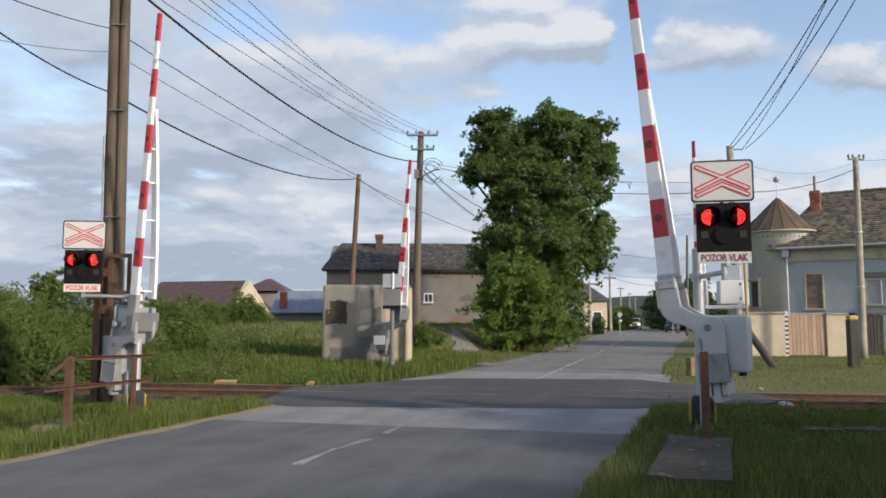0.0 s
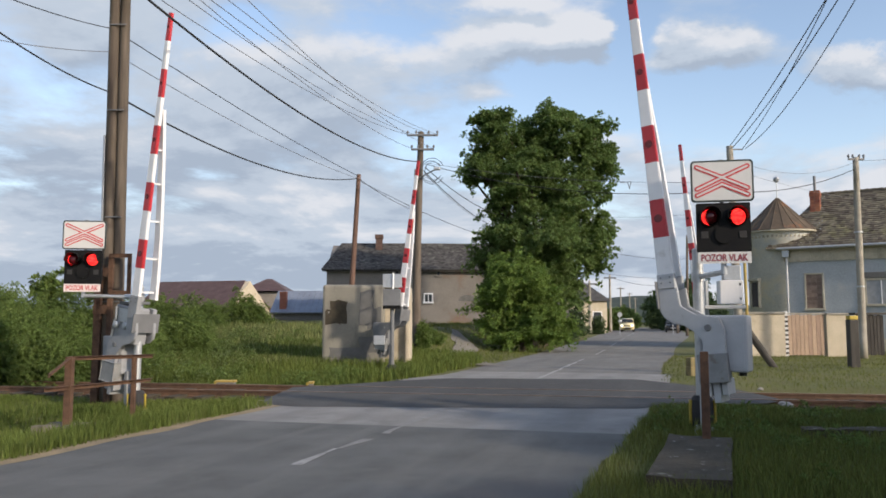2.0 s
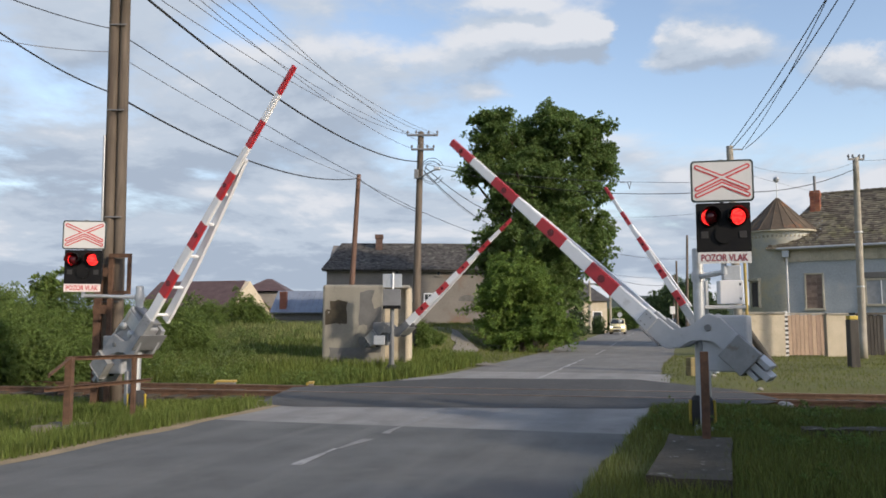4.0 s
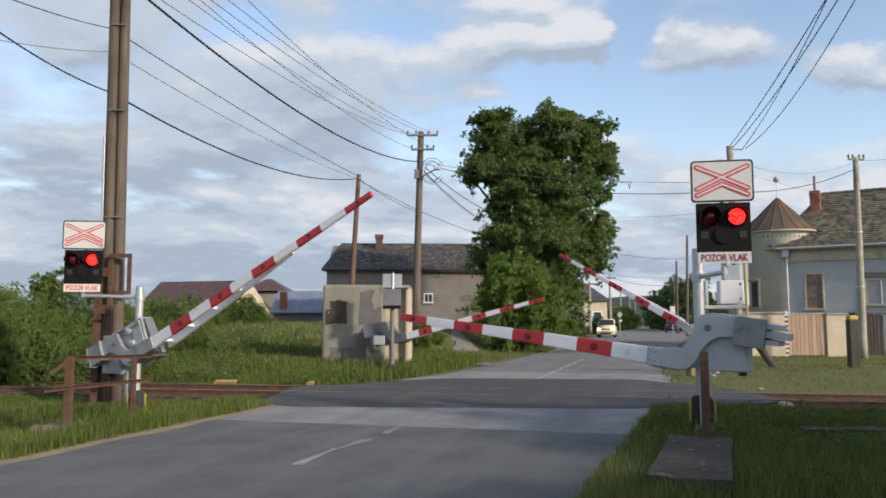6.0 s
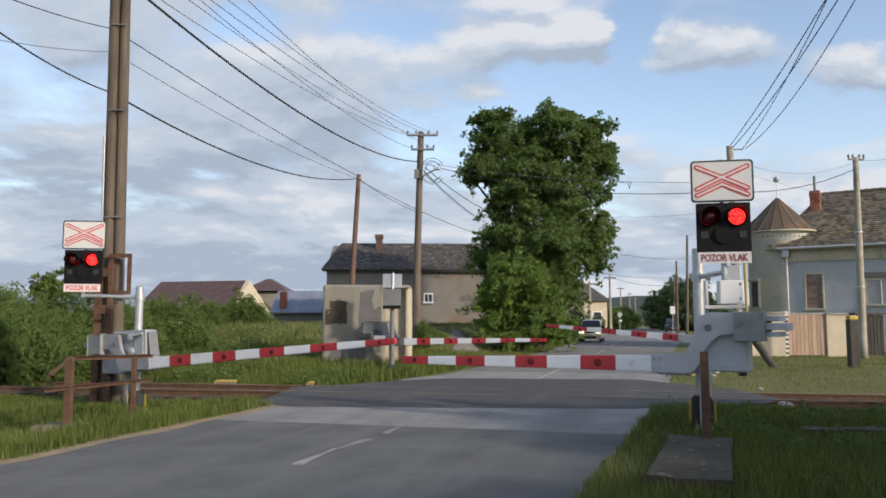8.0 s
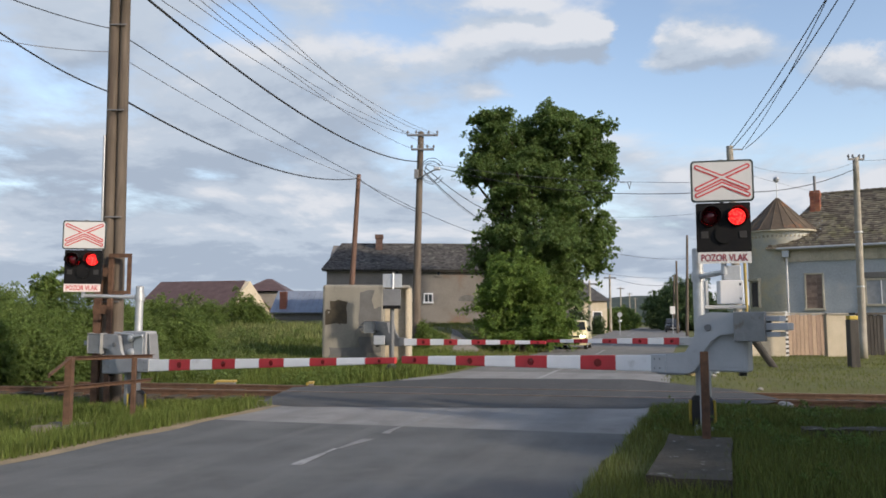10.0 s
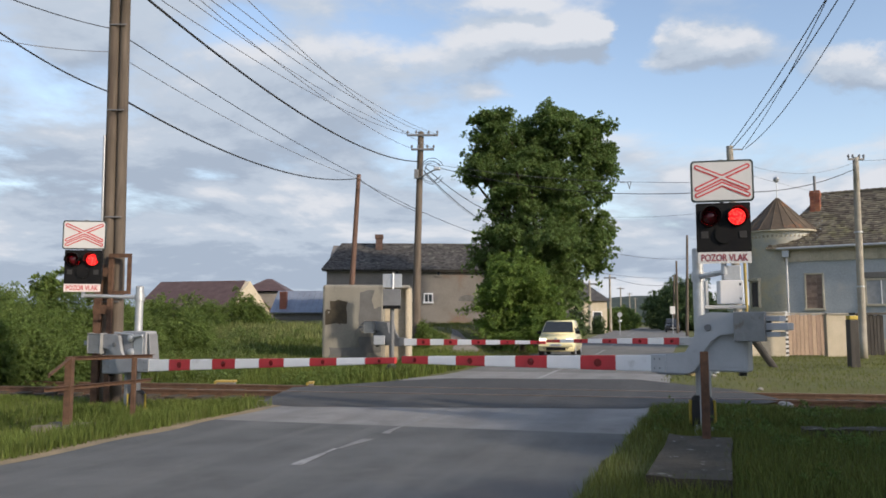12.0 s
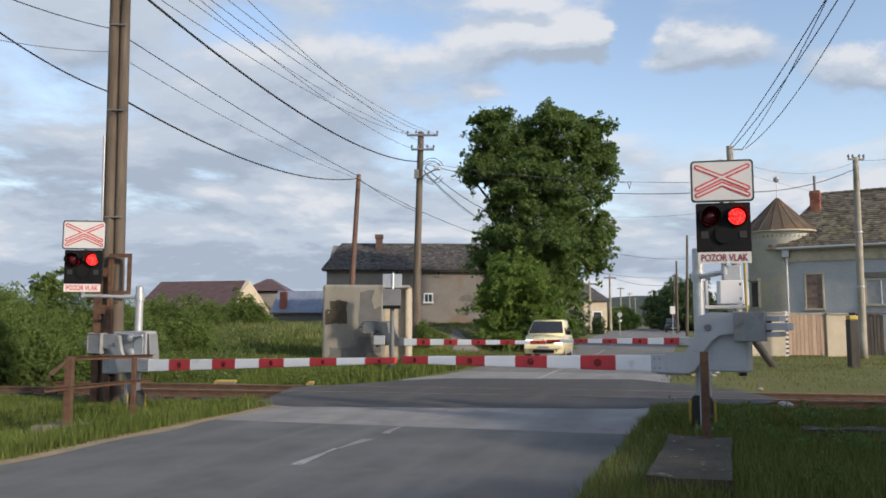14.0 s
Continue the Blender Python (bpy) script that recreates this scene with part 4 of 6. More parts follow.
def build_hut():
    z0, z1 = 0.0, 2.713
    x0, x1, xn = -3.956, -1.923, -1.091
    root = thing("signal_hut", pose(x0, 26.0, 0, 0, 0, 0), "old patched concrete signal hut with an open niche", "hut")
    w, wn = x1 - x0, xn - x0
    bm = bbox(0, w, 0, 2.3, z0, z1, 0.09)
    part("body", bm, HUT_CONCRETE, root)
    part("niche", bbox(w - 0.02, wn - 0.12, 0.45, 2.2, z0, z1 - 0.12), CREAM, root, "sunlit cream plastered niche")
    part("roof_lip", bbox(w - 0.05, wn, 0.08, 2.2, z1 - 0.12, z1 - 0.01, 0.04), CONCRETE, root)
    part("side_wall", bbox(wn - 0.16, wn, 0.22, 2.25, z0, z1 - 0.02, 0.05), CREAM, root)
    rnd = random.Random(4)
    # newer render; the last two paint the barrier machine's cast shadow on the wall
    for cx, cz, a, b, mt in ((0.28, 1.65, 0.62, 0.45, CONCRETE_DARK), (0.55, 1.8, 0.55, 0.75, CONCRETE_DARK), (1.45, 1.95, 0.42, 1.1, PLASTER_DARK_SHADOW), (1.75, 1.6, 0.5, 0.7, PLASTER_DARK_SHADOW), (1.6, 0.75, 0.8, 0.5, PLASTER_DARK_SHADOW), (0.9, 0.45, 1.3, 0.35, PLASTER_DARK_SHADOW)):
        pts = []
        for (u0, v0), (u1, v1) in zip(((-1, -1), (1, -1), (1, 1), (-1, 1)), ((1, -1), (1, 1), (-1, 1), (-1, -1))):
            for k in range(4):
                f = k / 4
                pts.append((cx + a / 2 * (u0 + (u1 - u0) * f) + rnd.uniform(-0.05, 0.05), cz + b / 2 * (v0 + (v1 - v0) * f) + rnd.uniform(-0.05, 0.05)))
        pts = [(min(max(x, 0.1), w - 0.1), min(max(z, 0.2), z1 - 0.1)) for x, z in pts]
        part("render_patch", prism(bmesh.new(), pts, -0.004 - 0.003 * rnd.random(), 0.01), mt, root, "dark patch of newer render, the lowest two a painted shadow")


HUT_CONCRETE = mat("stained_concrete", (0.265, 0.25, 0.21), (0.20, 0.19, 0.16), 0.92, scale=1.1, fine=40, bump=0.35, stretch=(1, 1, 0.45), stain=(0.10, 0.095, 0.08), stain_scale=1.5, stain_lo=0.5, stain_hi=0.72)
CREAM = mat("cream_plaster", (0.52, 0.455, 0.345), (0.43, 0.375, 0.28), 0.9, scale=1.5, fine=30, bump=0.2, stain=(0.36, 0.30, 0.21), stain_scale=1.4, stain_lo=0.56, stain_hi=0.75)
# dark render, also the colour of the shadow painted low on the hut
PLASTER_DARK_SHADOW = mat("dark_render_and_shadow", (0.145, 0.143, 0.14), (0.11, 0.11, 0.105), 0.92, scale=2.5, fine=40, bump=0.3)
PLASTER_GREY = mat("grey_brown_plaster", (0.215, 0.2, 0.183), (0.17, 0.158, 0.145), 0.92, scale=0.7, fine=12, bump=0.2, stain=(0.20, 0.135, 0.105), stain_scale=0.35, stain_lo=0.55, stain_hi=0.7)
PLASTER_BLUE = mat("pale_blue_plaster", (0.40, 0.435, 0.455), (0.34, 0.37, 0.39), 0.9, scale=0.9, fine=14, bump=0.15, stain=(0.47, 0.46, 0.43), stain_scale=0.8, stain_lo=0.58, stain_hi=0.72)
SLATE = mat("dark_roof_slate", (0.085, 0.08, 0.077), (0.055, 0.053, 0.052), 0.85, scale=2, fine=20, bump=0.3, vary=0.55, island=True, stain=(0.19, 0.185, 0.16), stain_scale=0.9, stain_lo=0.55, stain_hi=0.75)
TILE_OLD = mat("mossy_roof_tile", (0.165, 0.14, 0.10), (0.085, 0.075, 0.058), 0.9, scale=2, fine=20, bump=0.3, vary=0.5, island=True, stain=(0.15, 0.14, 0.06), stain_scale=0.4, stain_lo=0.56, stain_hi=0.72)
ROOF_BROWN = mat("brown_sheet_roof", (0.10, 0.06, 0.055), (0.075, 0.045, 0.042), 0.6, scale=1, fine=10, bump=0.1)
ROOF_ZINC = mat("grey_sheet_roof", (0.28, 0.31, 0.37), (0.21, 0.24, 0.29), 0.45, metal=0.3, scale=0.7, fine=8, bump=0.1)
CONE_RUST = mat("rusted_sheet_roof", (0.115, 0.085, 0.055), (0.08, 0.06, 0.042), 0.8, scale=1.6, fine=14, bump=0.2, stretch=(1, 1, 0.3), stain=(0.28, 0.11, 0.04), stain_scale=1.2, stain_lo=0.55, stain_hi=0.72)
SOOT_BRICK = mat("sooty_brick", (0.115, 0.07, 0.055), (0.08, 0.05, 0.042), 0.9, scale=5, fine=30, bump=0.3)
BRICK = mat("red_brick", (0.33, 0.13, 0.08), (0.25, 0.095, 0.06), 0.9, scale=5, fine=30, bump=0.3, vary=0.3)
GLASS_DARK = mat("dark_window_glass", (0.03, 0.035, 0.04), (0.04, 0.045, 0.05), 0.12, bump=0)
CURTAIN = mat("curtained_window_glass", (0.33, 0.34, 0.35), (0.24, 0.25, 0.26), 0.15, scale=4, bump=0)
GATE_WOOD = mat("brown_gate_boards", (0.38, 0.27, 0.195), (0.30, 0.215, 0.155), 0.8, scale=4, fine=30, bump=0.3, stretch=(1, 1, 0.15), vary=0.2)
BOARD_GREY = mat("weathered_grey_boards", (0.062, 0.056, 0.049), (0.043, 0.039, 0.035), 0.9, scale=4, fine=30, bump=0.4, stretch=(1, 1, 0.15), vary=0.3)
build_hut()


def roof_courses(name, x0, x1, y_eave, z_eave, y_ridge, z_ridge, rows, cols, material, parent, cut_left=0.0, cut_right=0.0, seed=1):
    """A slope of overlapping courses of separate tiles; cut: how much shorter the ridge is at each end."""
    rnd = random.Random(seed)
    up = Vector((0, y_ridge - y_eave, z_ridge - z_eave))
    nrm = Vector((0, -up.z, up.y)).normalized()
    if nrm.z < 0:
        nrm = -nrm
    vs, fs = [], []
    wt = (x1 - x0) / cols
    for r in range(rows):
        f0, f1 = r / rows, min(1.0, (r + 1.35) / rows)
        xa, xb = x0 + cut_left * f0, x1 - cut_right * f0
        for c in range(cols + 1):
            a = x0 + (c - 0.5 * (r % 2)) * wt
            b = a + wt * 0.97
            a, b = max(a, xa), min(b, xb)
            if b - a < 0.03:
                continue
            h = 0.035 + rnd.uniform(0, 0.03)
            lo = Vector((0, y_eave, z_eave)) + up * f0 + nrm * h
            hi = Vector((0, y_eave, z_eave)) + up * f1 + nrm * 0.006
            sk = rnd.uniform(-0.02, 0.02)
            k = len(vs)
            vs += [(a, lo.y, lo.z + sk), (b, lo.y, lo.z + sk), (b, hi.y, hi.z), (a, hi.y, hi.z), (a, lo.y, lo.z - 0.04), (b, lo.y, lo.z - 0.04)]
            fs += [(k, k + 1, k + 2, k + 3), (k + 4, k + 5, k + 1, k)]
    ob = new(name, from_arrays(name, vs, fs, material))
    ob.parent = parent
    ob["kind"] = "stuff"
    return ob


def gable_body(bm, x0, x1, y0, y1, z0, ze, zr):
    """Walls with gables at both ends in x."""
    ym = (y0 + y1) / 2
    vs = [bm.verts.new(c) for c in ((x0, y0, z0), (x0, y1, z0), (x0, y1, ze), (x0, ym, zr), (x0, y0, ze), (x1, y0, z0), (x1, y1, z0), (x1, y1, ze), (x1, ym, zr), (x1, y0, ze))]
    for f in ((0, 1, 2, 3, 4), (9, 8, 7, 6, 5), (0, 4, 9, 5), (1, 6, 7, 2), (0, 5, 6, 1), (4, 3, 8, 9), (3, 2, 7, 8)):
        bm.faces.new([vs[i] for i in f])
    bmesh.ops.recalc_face_normals(bm, faces=bm.faces)
    return bm


def opening(parent, x, y, z, w, h, frame_mat, fill_mat, label="", depth=0.14, bars=0):
    """A window set in a facade that faces -y: frame proud of the wall, pane set back."""
    win = part("window", bbox(x - w / 2, x + w / 2, y - 0.012, y + 0.05, z, z + h), fill_mat, parent, label)
    t = 0.09
    for a, b, c, d in ((x - w / 2 - t, x - w / 2, z - t, z + h + t), (x + w / 2, x + w / 2 + t, z - t, z + h + t)):
        part("frame", bbox(a, b, y - 0.07, y + 0.05, c, d, 0.01), frame_mat, win)
    part("frame", bbox(x - w / 2, x + w / 2, y - 0.07, y + 0.05, z + h, z + h + t, 0.01), frame_mat, win)
    part("sill", bbox(x - w / 2 - t - 0.04, x + w / 2 + t + 0.04, y - 0.12, y + 0.05, z - t - 0.03, z - 0.003, 0.01), frame_mat, win)
    for i in range(bars):
        xx = x - w / 2 + w * (i + 1) / (bars + 1)
        part("glazing_bar", bbox(xx - 0.025, xx + 0.025, y - 0.04, y - 0.012, z, z + h), WHITE_PAINT, win)
    return win


def build_farmhouse():
    z0 = 0.6
    x0, x1 = -8.242, 8.999
    ze, zr = 5.391, 7.532
    root = thing("farmhouse", pose(x0, 56.0, 0, 0, 0, 2), "long grey plastered farmhouse with a dark slate roof", "house")
    L = x1 - x0
    part("wall", gable_body(bmesh.new(), 0, L, 0, 8.5, z0, ze, zr - 0.1), PLASTER_GREY, root)
    roof = part("roof", gable_body(bmesh.new(), 0.9, L, -0.2, 8.7, ze - 0.02, ze - 0.01, zr - 0.06), SLATE, root, "dark slate roof with mossy patches")
    roof_courses("slate", -0.35, L + 0.3, -0.42, ze - 0.12, 4.25, zr + 0.02, 26, 90, SLATE, roof, cut_left=1.0)
    part("ridge", btube((0.6, 4.25, zr), (L, 4.25, zr), 0.09, seg=8), SLATE, roof)
    bm = bmesh.new()
    vs = [bm.verts.new(c) for c in ((-0.35, -0.42, ze - 0.1), (-0.35, 8.9, ze - 0.1), (0.65, 4.25, zr + 0.04))]
    bm.faces.new(vs)
    part("hip", bm, SLATE, roof)
    cx = -4.699 - x0
    ch = part("chimney", box(bbox(cx - 0.25, cx + 0.25, 3.0, 3.5, ze + 0.5, 8.027), cx - 0.31, cx + 0.31, 2.94, 3.56, 7.856, 8.155, 0.02), SOOT_BRICK, roof, "sooty brick chimney")
    opening(root, -1.035 - x0, 0, 3.03, 0.5, 0.52, WHITE_PAINT, GLASS_DARK, "small white framed window", bars=1)
    opening(root, -3.265 - x0, 0, 4.989, 0.16, 0.22, PLASTER_GREY, GLASS_DARK)
    opening(root, -0.319 - x0, 0, 4.909, 0.16, 0.3, PLASTER_GREY, GLASS_DARK)
    # blind arch and a bare brick field low on the wall
    ax, az = 1.712 - x0, 3.069
    pts = [(ax + 0.62 * math.cos(radians(a)), az + 0.45 * math.sin(radians(a))) for a in range(0, 181, 15)]
    part("blind_arch", prism(bmesh.new(), pts, -0.03, 0.02), PLASTER_DARK_SHADOW, root)
    part("plinth", bbox(-0.03, L, -0.06, 0.02, z0, z0 + 0.75, 0.02), PLASTER_GREY, root)
    part("eaves_board", bbox(-0.3, L + 0.2, -0.36, -0.30, ze - 0.24, ze - 0.12), BOARD_GREY, roof)


build_farmhouse()


def build_barns():
    x0, x1 = -30.668, -20.757
    ze, zr = 2.853, 6.068
    a = thing("barn", pose(x1, 82.0, 0, 0, 0, -16), "barn with a brown sheet roof and cream gable", "barn")
    part("wall", gable_body(bmesh.new(), -(x1 - x0), 0, -3, 6, 1.0, ze, zr - 0.1), CREAM, a)
    bm = bmesh.new()
    vs = [bm.verts.new(c) for c in ((-(x1 - x0) - 1, -3.4, ze - 0.2), (0.4, -3.4, ze - 0.2), (-0.6, 1.5, zr), (-(x1 - x0) - 1, 1.5, zr), (0.4, 6.4, ze - 0.2), (-(x1 - x0) - 1, 6.4, ze - 0.2))]
    bm.faces.new(vs[:4])
    bm.faces.new((vs[3], vs[2], vs[4], vs[5]))
    r = part("roof", bm, ROOF_BROWN, a, "dark brown sheet roof")
    r.modifiers.new("thick", "SOLIDIFY").thickness = 0.12
    b = thing("house", pose(-19.774, 90.0, 0), "low house with a brown hipped roof", "house")
    w = 2.571
    part("wall", bbox(-w + 0.4, w - 0.4, -2.5, 3, 0.8, 4.981), PLASTER_GREY, b)
    bm = bmesh.new()
    z = 5.109
    vs = [bm.verts.new(c) for c in ((-w, -3, z), (w, -3, z), (w, 4, z), (-w, 4, z), (-0.3, 0, 6.588), (0.3, 0, 6.588))]
    for f in ((0, 1, 5, 4), (1, 2, 5), (2, 3, 4, 5), (3, 0, 4), (3, 2, 1, 0)):
        bm.faces.new([vs[i] for i in f])
    part("roof", bm, ROOF_BROWN, b)
    x0, x1 = -14.36, -8.635
    c = thing("shed", pose(x0, 66.0, 0), "long shed with a grey sheet roof and brick chimney", "shed")
    ze, zr = 2.523, 4.342
    part("wall", gable_body(bmesh.new(), 0.2, x1 - x0, 0, 6, 0.6, ze, zr - 0.15), PLASTER_GREY, c)
    rf = None
    for i in range(12):
        a0, a1 = (x1 - x0) * i / 12, (x1 - x0) * (i + 1) / 12 - 0.03
        bm = bmesh.new()
        vs = [bm.verts.new(q) for q in ((a0, -0.3, ze - 0.12), (a1, -0.3, ze - 0.12), (a1, 3, zr), (a0, 3, zr))]
        bm.faces.new(vs)
        o = part("roof_sheet", bm, ROOF_ZINC, c)
        o.modifiers.new("thick", "SOLIDIFY").thickness = 0.05
    part("gutter", btube((0, -0.35, ze - 0.15), (x1 - x0, -0.35, ze - 0.15), 0.07), GREY_DARK, c)
    cx = -13.375 - x0
    part("chimney", bbox(cx - 0.28, cx + 0.28, 0.2, 0.75, ze - 0.3, 4.167), BRICK, c, "stub of red brick chimney")


build_barns()


def build_villa():
    """Local x runs along the street front from the turret corner, y into the house."""
    L, ze, zr = 12.5, 5.57, 9.02
    root = thing("villa", pose(18.65, 43.0, 0, 0, 0, -33), "pale blue plastered villa with mossy tiled roof and round turret", "house")
    part("wall", bbox(0, L, 0, 9, -0.1, ze), PLASTER_BLUE, root)
    part("plinth", bbox(0, L, -0.06, 0, -0.1, 0.7, 0.02), STUCCO, root)
    part("cornice", box(bbox(-0.02, L, -0.1, 0.02, 4.79, 5.37, 0.02), -0.02, L, -0.22, 0.02, 5.37, ze - 0.02, 0.03), STUCCO, root, "cream stucco cornice band")
    for i in range(23):
        x = 0.4 + i * 0.52
        part("stucco_panel", bbox(x, x + 0.38, -0.125, -0.1, 4.88, 5.27, 0.01), STUCCO, root)
    roof = part("roof", gable_body(bmesh.new(), 1.7, L, -0.1, 9.1, ze - 0.02, ze - 0.01, zr - 0.08), TILE_OLD, root, "steep roof of old mossy tiles")
    roof_courses("roof_tile", -0.9, L, -0.45, ze - 0.08, 4.5, zr, 27, 62, TILE_OLD, roof, cut_left=2.34, seed=3)
    for i in range(30):
        part("ridge_tile", btube((1.3 + 0.36 * i, 4.5, zr + 0.01), (1.69 + 0.36 * i, 4.5, zr + 0.03), 0.10, 0.12, seg=8), TILE_OLD, roof)
    bm = bmesh.new()
    vs = [bm.verts.new(c) for c in ((-0.9, -0.45, ze - 0.06), (-0.9, 9.4, ze - 0.06), (1.44, 4.5, zr + 0.02))]
    bm.faces.new(vs)
    part("hip", bm, TILE_OLD, roof)
    part("gutter", btube((-0.3, -0.55, ze - 0.08), (L, -0.55, ze - 0.08), 0.075), GALV, root, "grey zinc gutter")
    # bricked window, curtained window
    w1 = opening(root, 1.4, 0, 2.27, 0.78, 1.80, STUCCO, BRICK_DULL, "bricked up window with a cream frame")
    for r in range(9):
        for c in range(3):
            part("brick", bbox(1.02 + 0.26 * c, 1.26 + 0.26 * c, -0.026, -0.012, 2.29 + 0.2 * r, 2.29 + 0.2 * r + 0.17), BRICK_DULL, w1)
    opening(root, 4.55, 0, 2.47, 1.35, 1.22, STUCCO, CURTAIN, "wide window with pale curtain", bars=1)
    part("lintel", bbox(3.75, 5.35, -0.1, 0.0, 3.80, 4.11, 0.02), PLASTER_GREY, root)
    opening(root, 7.9, 0, 2.47, 1.35, 1.22, STUCCO, CURTAIN, "wide window with pale curtain", bars=1)
    # round turret on the corner
    tx, ty = -0.553, 1.55
    R, Re, zt, za = 1.67, 2.10, 6.60, 8.58
    tur = part("turret", lathe(bmesh.new(), [(R, -0.1), (R, zt - 0.62), (R + 0.10, zt - 0.55), (R + 0.10, zt - 0.4), (R + 0.22, zt - 0.2), (R + 0.24, zt)], 48, pose(tx, ty, 0)), PLASTER_TURRET, root, "round cream and blue plastered turret", smooth=True)
    cone = part("cone_roof", lathe(bmesh.new(), [(Re, zt - 0.05), (Re, zt + 0.02), (Re * 0.52, zt + (za - zt) * 0.47), (0.06, za)], 20, pose(tx, ty, 0)), CONE_RUST, tur, "conical rusted sheet roof")
    for i in range(20):
        a = 2 * math.pi * i / 20
        c, q = math.cos(a), math.sin(a)
        bm = tube(bmesh.new(), (tx + Re * c, ty + Re * q, zt + 0.03), (tx + Re * 0.52 * c, ty + Re * 0.52 * q, zt + (za - zt) * 0.47), 0.022, seg=5)
        tube(bm, (tx + Re * 0.52 * c, ty + Re * 0.52 * q, zt + (za - zt) * 0.47), (tx + 0.06 * c, ty + 0.06 * q, za), 0.022, seg=5)
        part("seam", bm, CONE_RUST, cone)
    part("eaves_rim", lathe(bmesh.new(), [(Re + 0.02, zt - 0.12), (Re + 0.05, zt - 0.1), (Re + 0.05, zt - 0.03), (Re - 0.1, zt - 0.02)], 40, pose(tx, ty, 0)), STUCCO, tur)
    part("finial", lathe(tube(bmesh.new(), (tx, ty, za - 0.05), (tx, ty, za + 1.0), 0.03), [(0.01, -0.19), (0.13, -0.12), (0.18, 0.0), (0.13, 0.12), (0.01, 0.19)], 16, pose(tx, ty, za + 1.08)), GALV, tur, "metal ball on a spike")
    for i in range(48):
        a = 2 * math.pi * i / 48
        part("dentil", bbox(tx + (R + 0.12) * math.cos(a) - 0.05, tx + (R + 0.12) * math.cos(a) + 0.05, ty + (R + 0.12) * math.sin(a) - 0.05, ty + (R + 0.12) * math.sin(a) + 0.05, zt - 0.42, zt - 0.25), STUCCO, tur)
    # narrow turret window with a hood
    turn = Matrix.Translation((tx, ty, 0)) @ Matrix.Rotation(radians(-39.6), 4, "Z") @ Matrix.Translation((0, -R, 0))
    for nm, bm, mt in (("turret_window", bbox(-0.27, 0.27, -0.05, 0.06, 2.39, 3.75, 0.01), GLASS_DARK), ("window_hood", bbox(-0.42, 0.42, -0.2, 0.06, 3.82, 3.97, 0.02), STUCCO),
                       ("window_jamb", bbox(0.27, 0.37, -0.09, 0.06, 2.34, 3.82, 0.01), STUCCO), ("window_jamb", bbox(-0.37, -0.27, -0.09, 0.06, 2.34, 3.82, 0.01), STUCCO)):
        bmesh.ops.transform(bm, matrix=turn, verts=bm.verts)
        part(nm, bm, mt, tur)
    # downpipe with rain head
    dx = 0.12
    bm = tube(bmesh.new(), (dx, -0.3, 0), (dx, -0.3, 5.05), 0.06)
    box(bm, dx - 0.2, dx + 0.16, -0.45, -0.15, 5.02, 5.42, 0.03)
    tube(bm, (dx - 0.1, -0.35, 5.4), (dx - 0.45, -0.5, 5.5), 0.06)
    part("downpipe", bm, GALV, root, "grey zinc downpipe with rain head")
    cx, z = 1.24, 7.7
    ch = part("chimney", bbox(cx - 0.23, cx + 0.23, 2.77, 3.23, z - 0.4, z + 1.3), CONCRETE, roof, "red brick chimney with a pipe")
    for r in range(12):
        for c in range(2):
            o = 0.03 if r in (9, 10) else 0.0
            part("brick", bbox(cx - 0.26 - o + (0.26 + o) * c, cx - 0.01 + (0.27 + o) * c, 2.74 - o, 3.26 + o, z + 0.112 * r, z + 0.112 * r + 0.098, 0.008), BRICK, ch)
    part("chimney_pipe", btube((cx, 3, z + 1.3), (cx, 3, 9.9), 0.075), GREY_DARK, ch)


STUCCO = mat("weathered_stucco", (0.52, 0.48, 0.38), (0.42, 0.385, 0.30), 0.9, scale=1.5, fine=20, bump=0.2, stain=(0.30, 0.275, 0.22), stain_scale=1.2)
BRICK_DULL = mat("dull_brick", (0.26, 0.19, 0.15), (0.19, 0.14, 0.115), 0.9, scale=4, fine=20, bump=0.3, vary=0.25)
PLASTER_TURRET = mat("cream_blue_plaster", (0.60, 0.605, 0.57), (0.52, 0.535, 0.52), 0.9, scale=0.8, fine=14, bump=0.15, stain=(0.68, 0.63, 0.49), stain_scale=0.6, stain_lo=0.5, stain_hi=0.65)
build_villa()


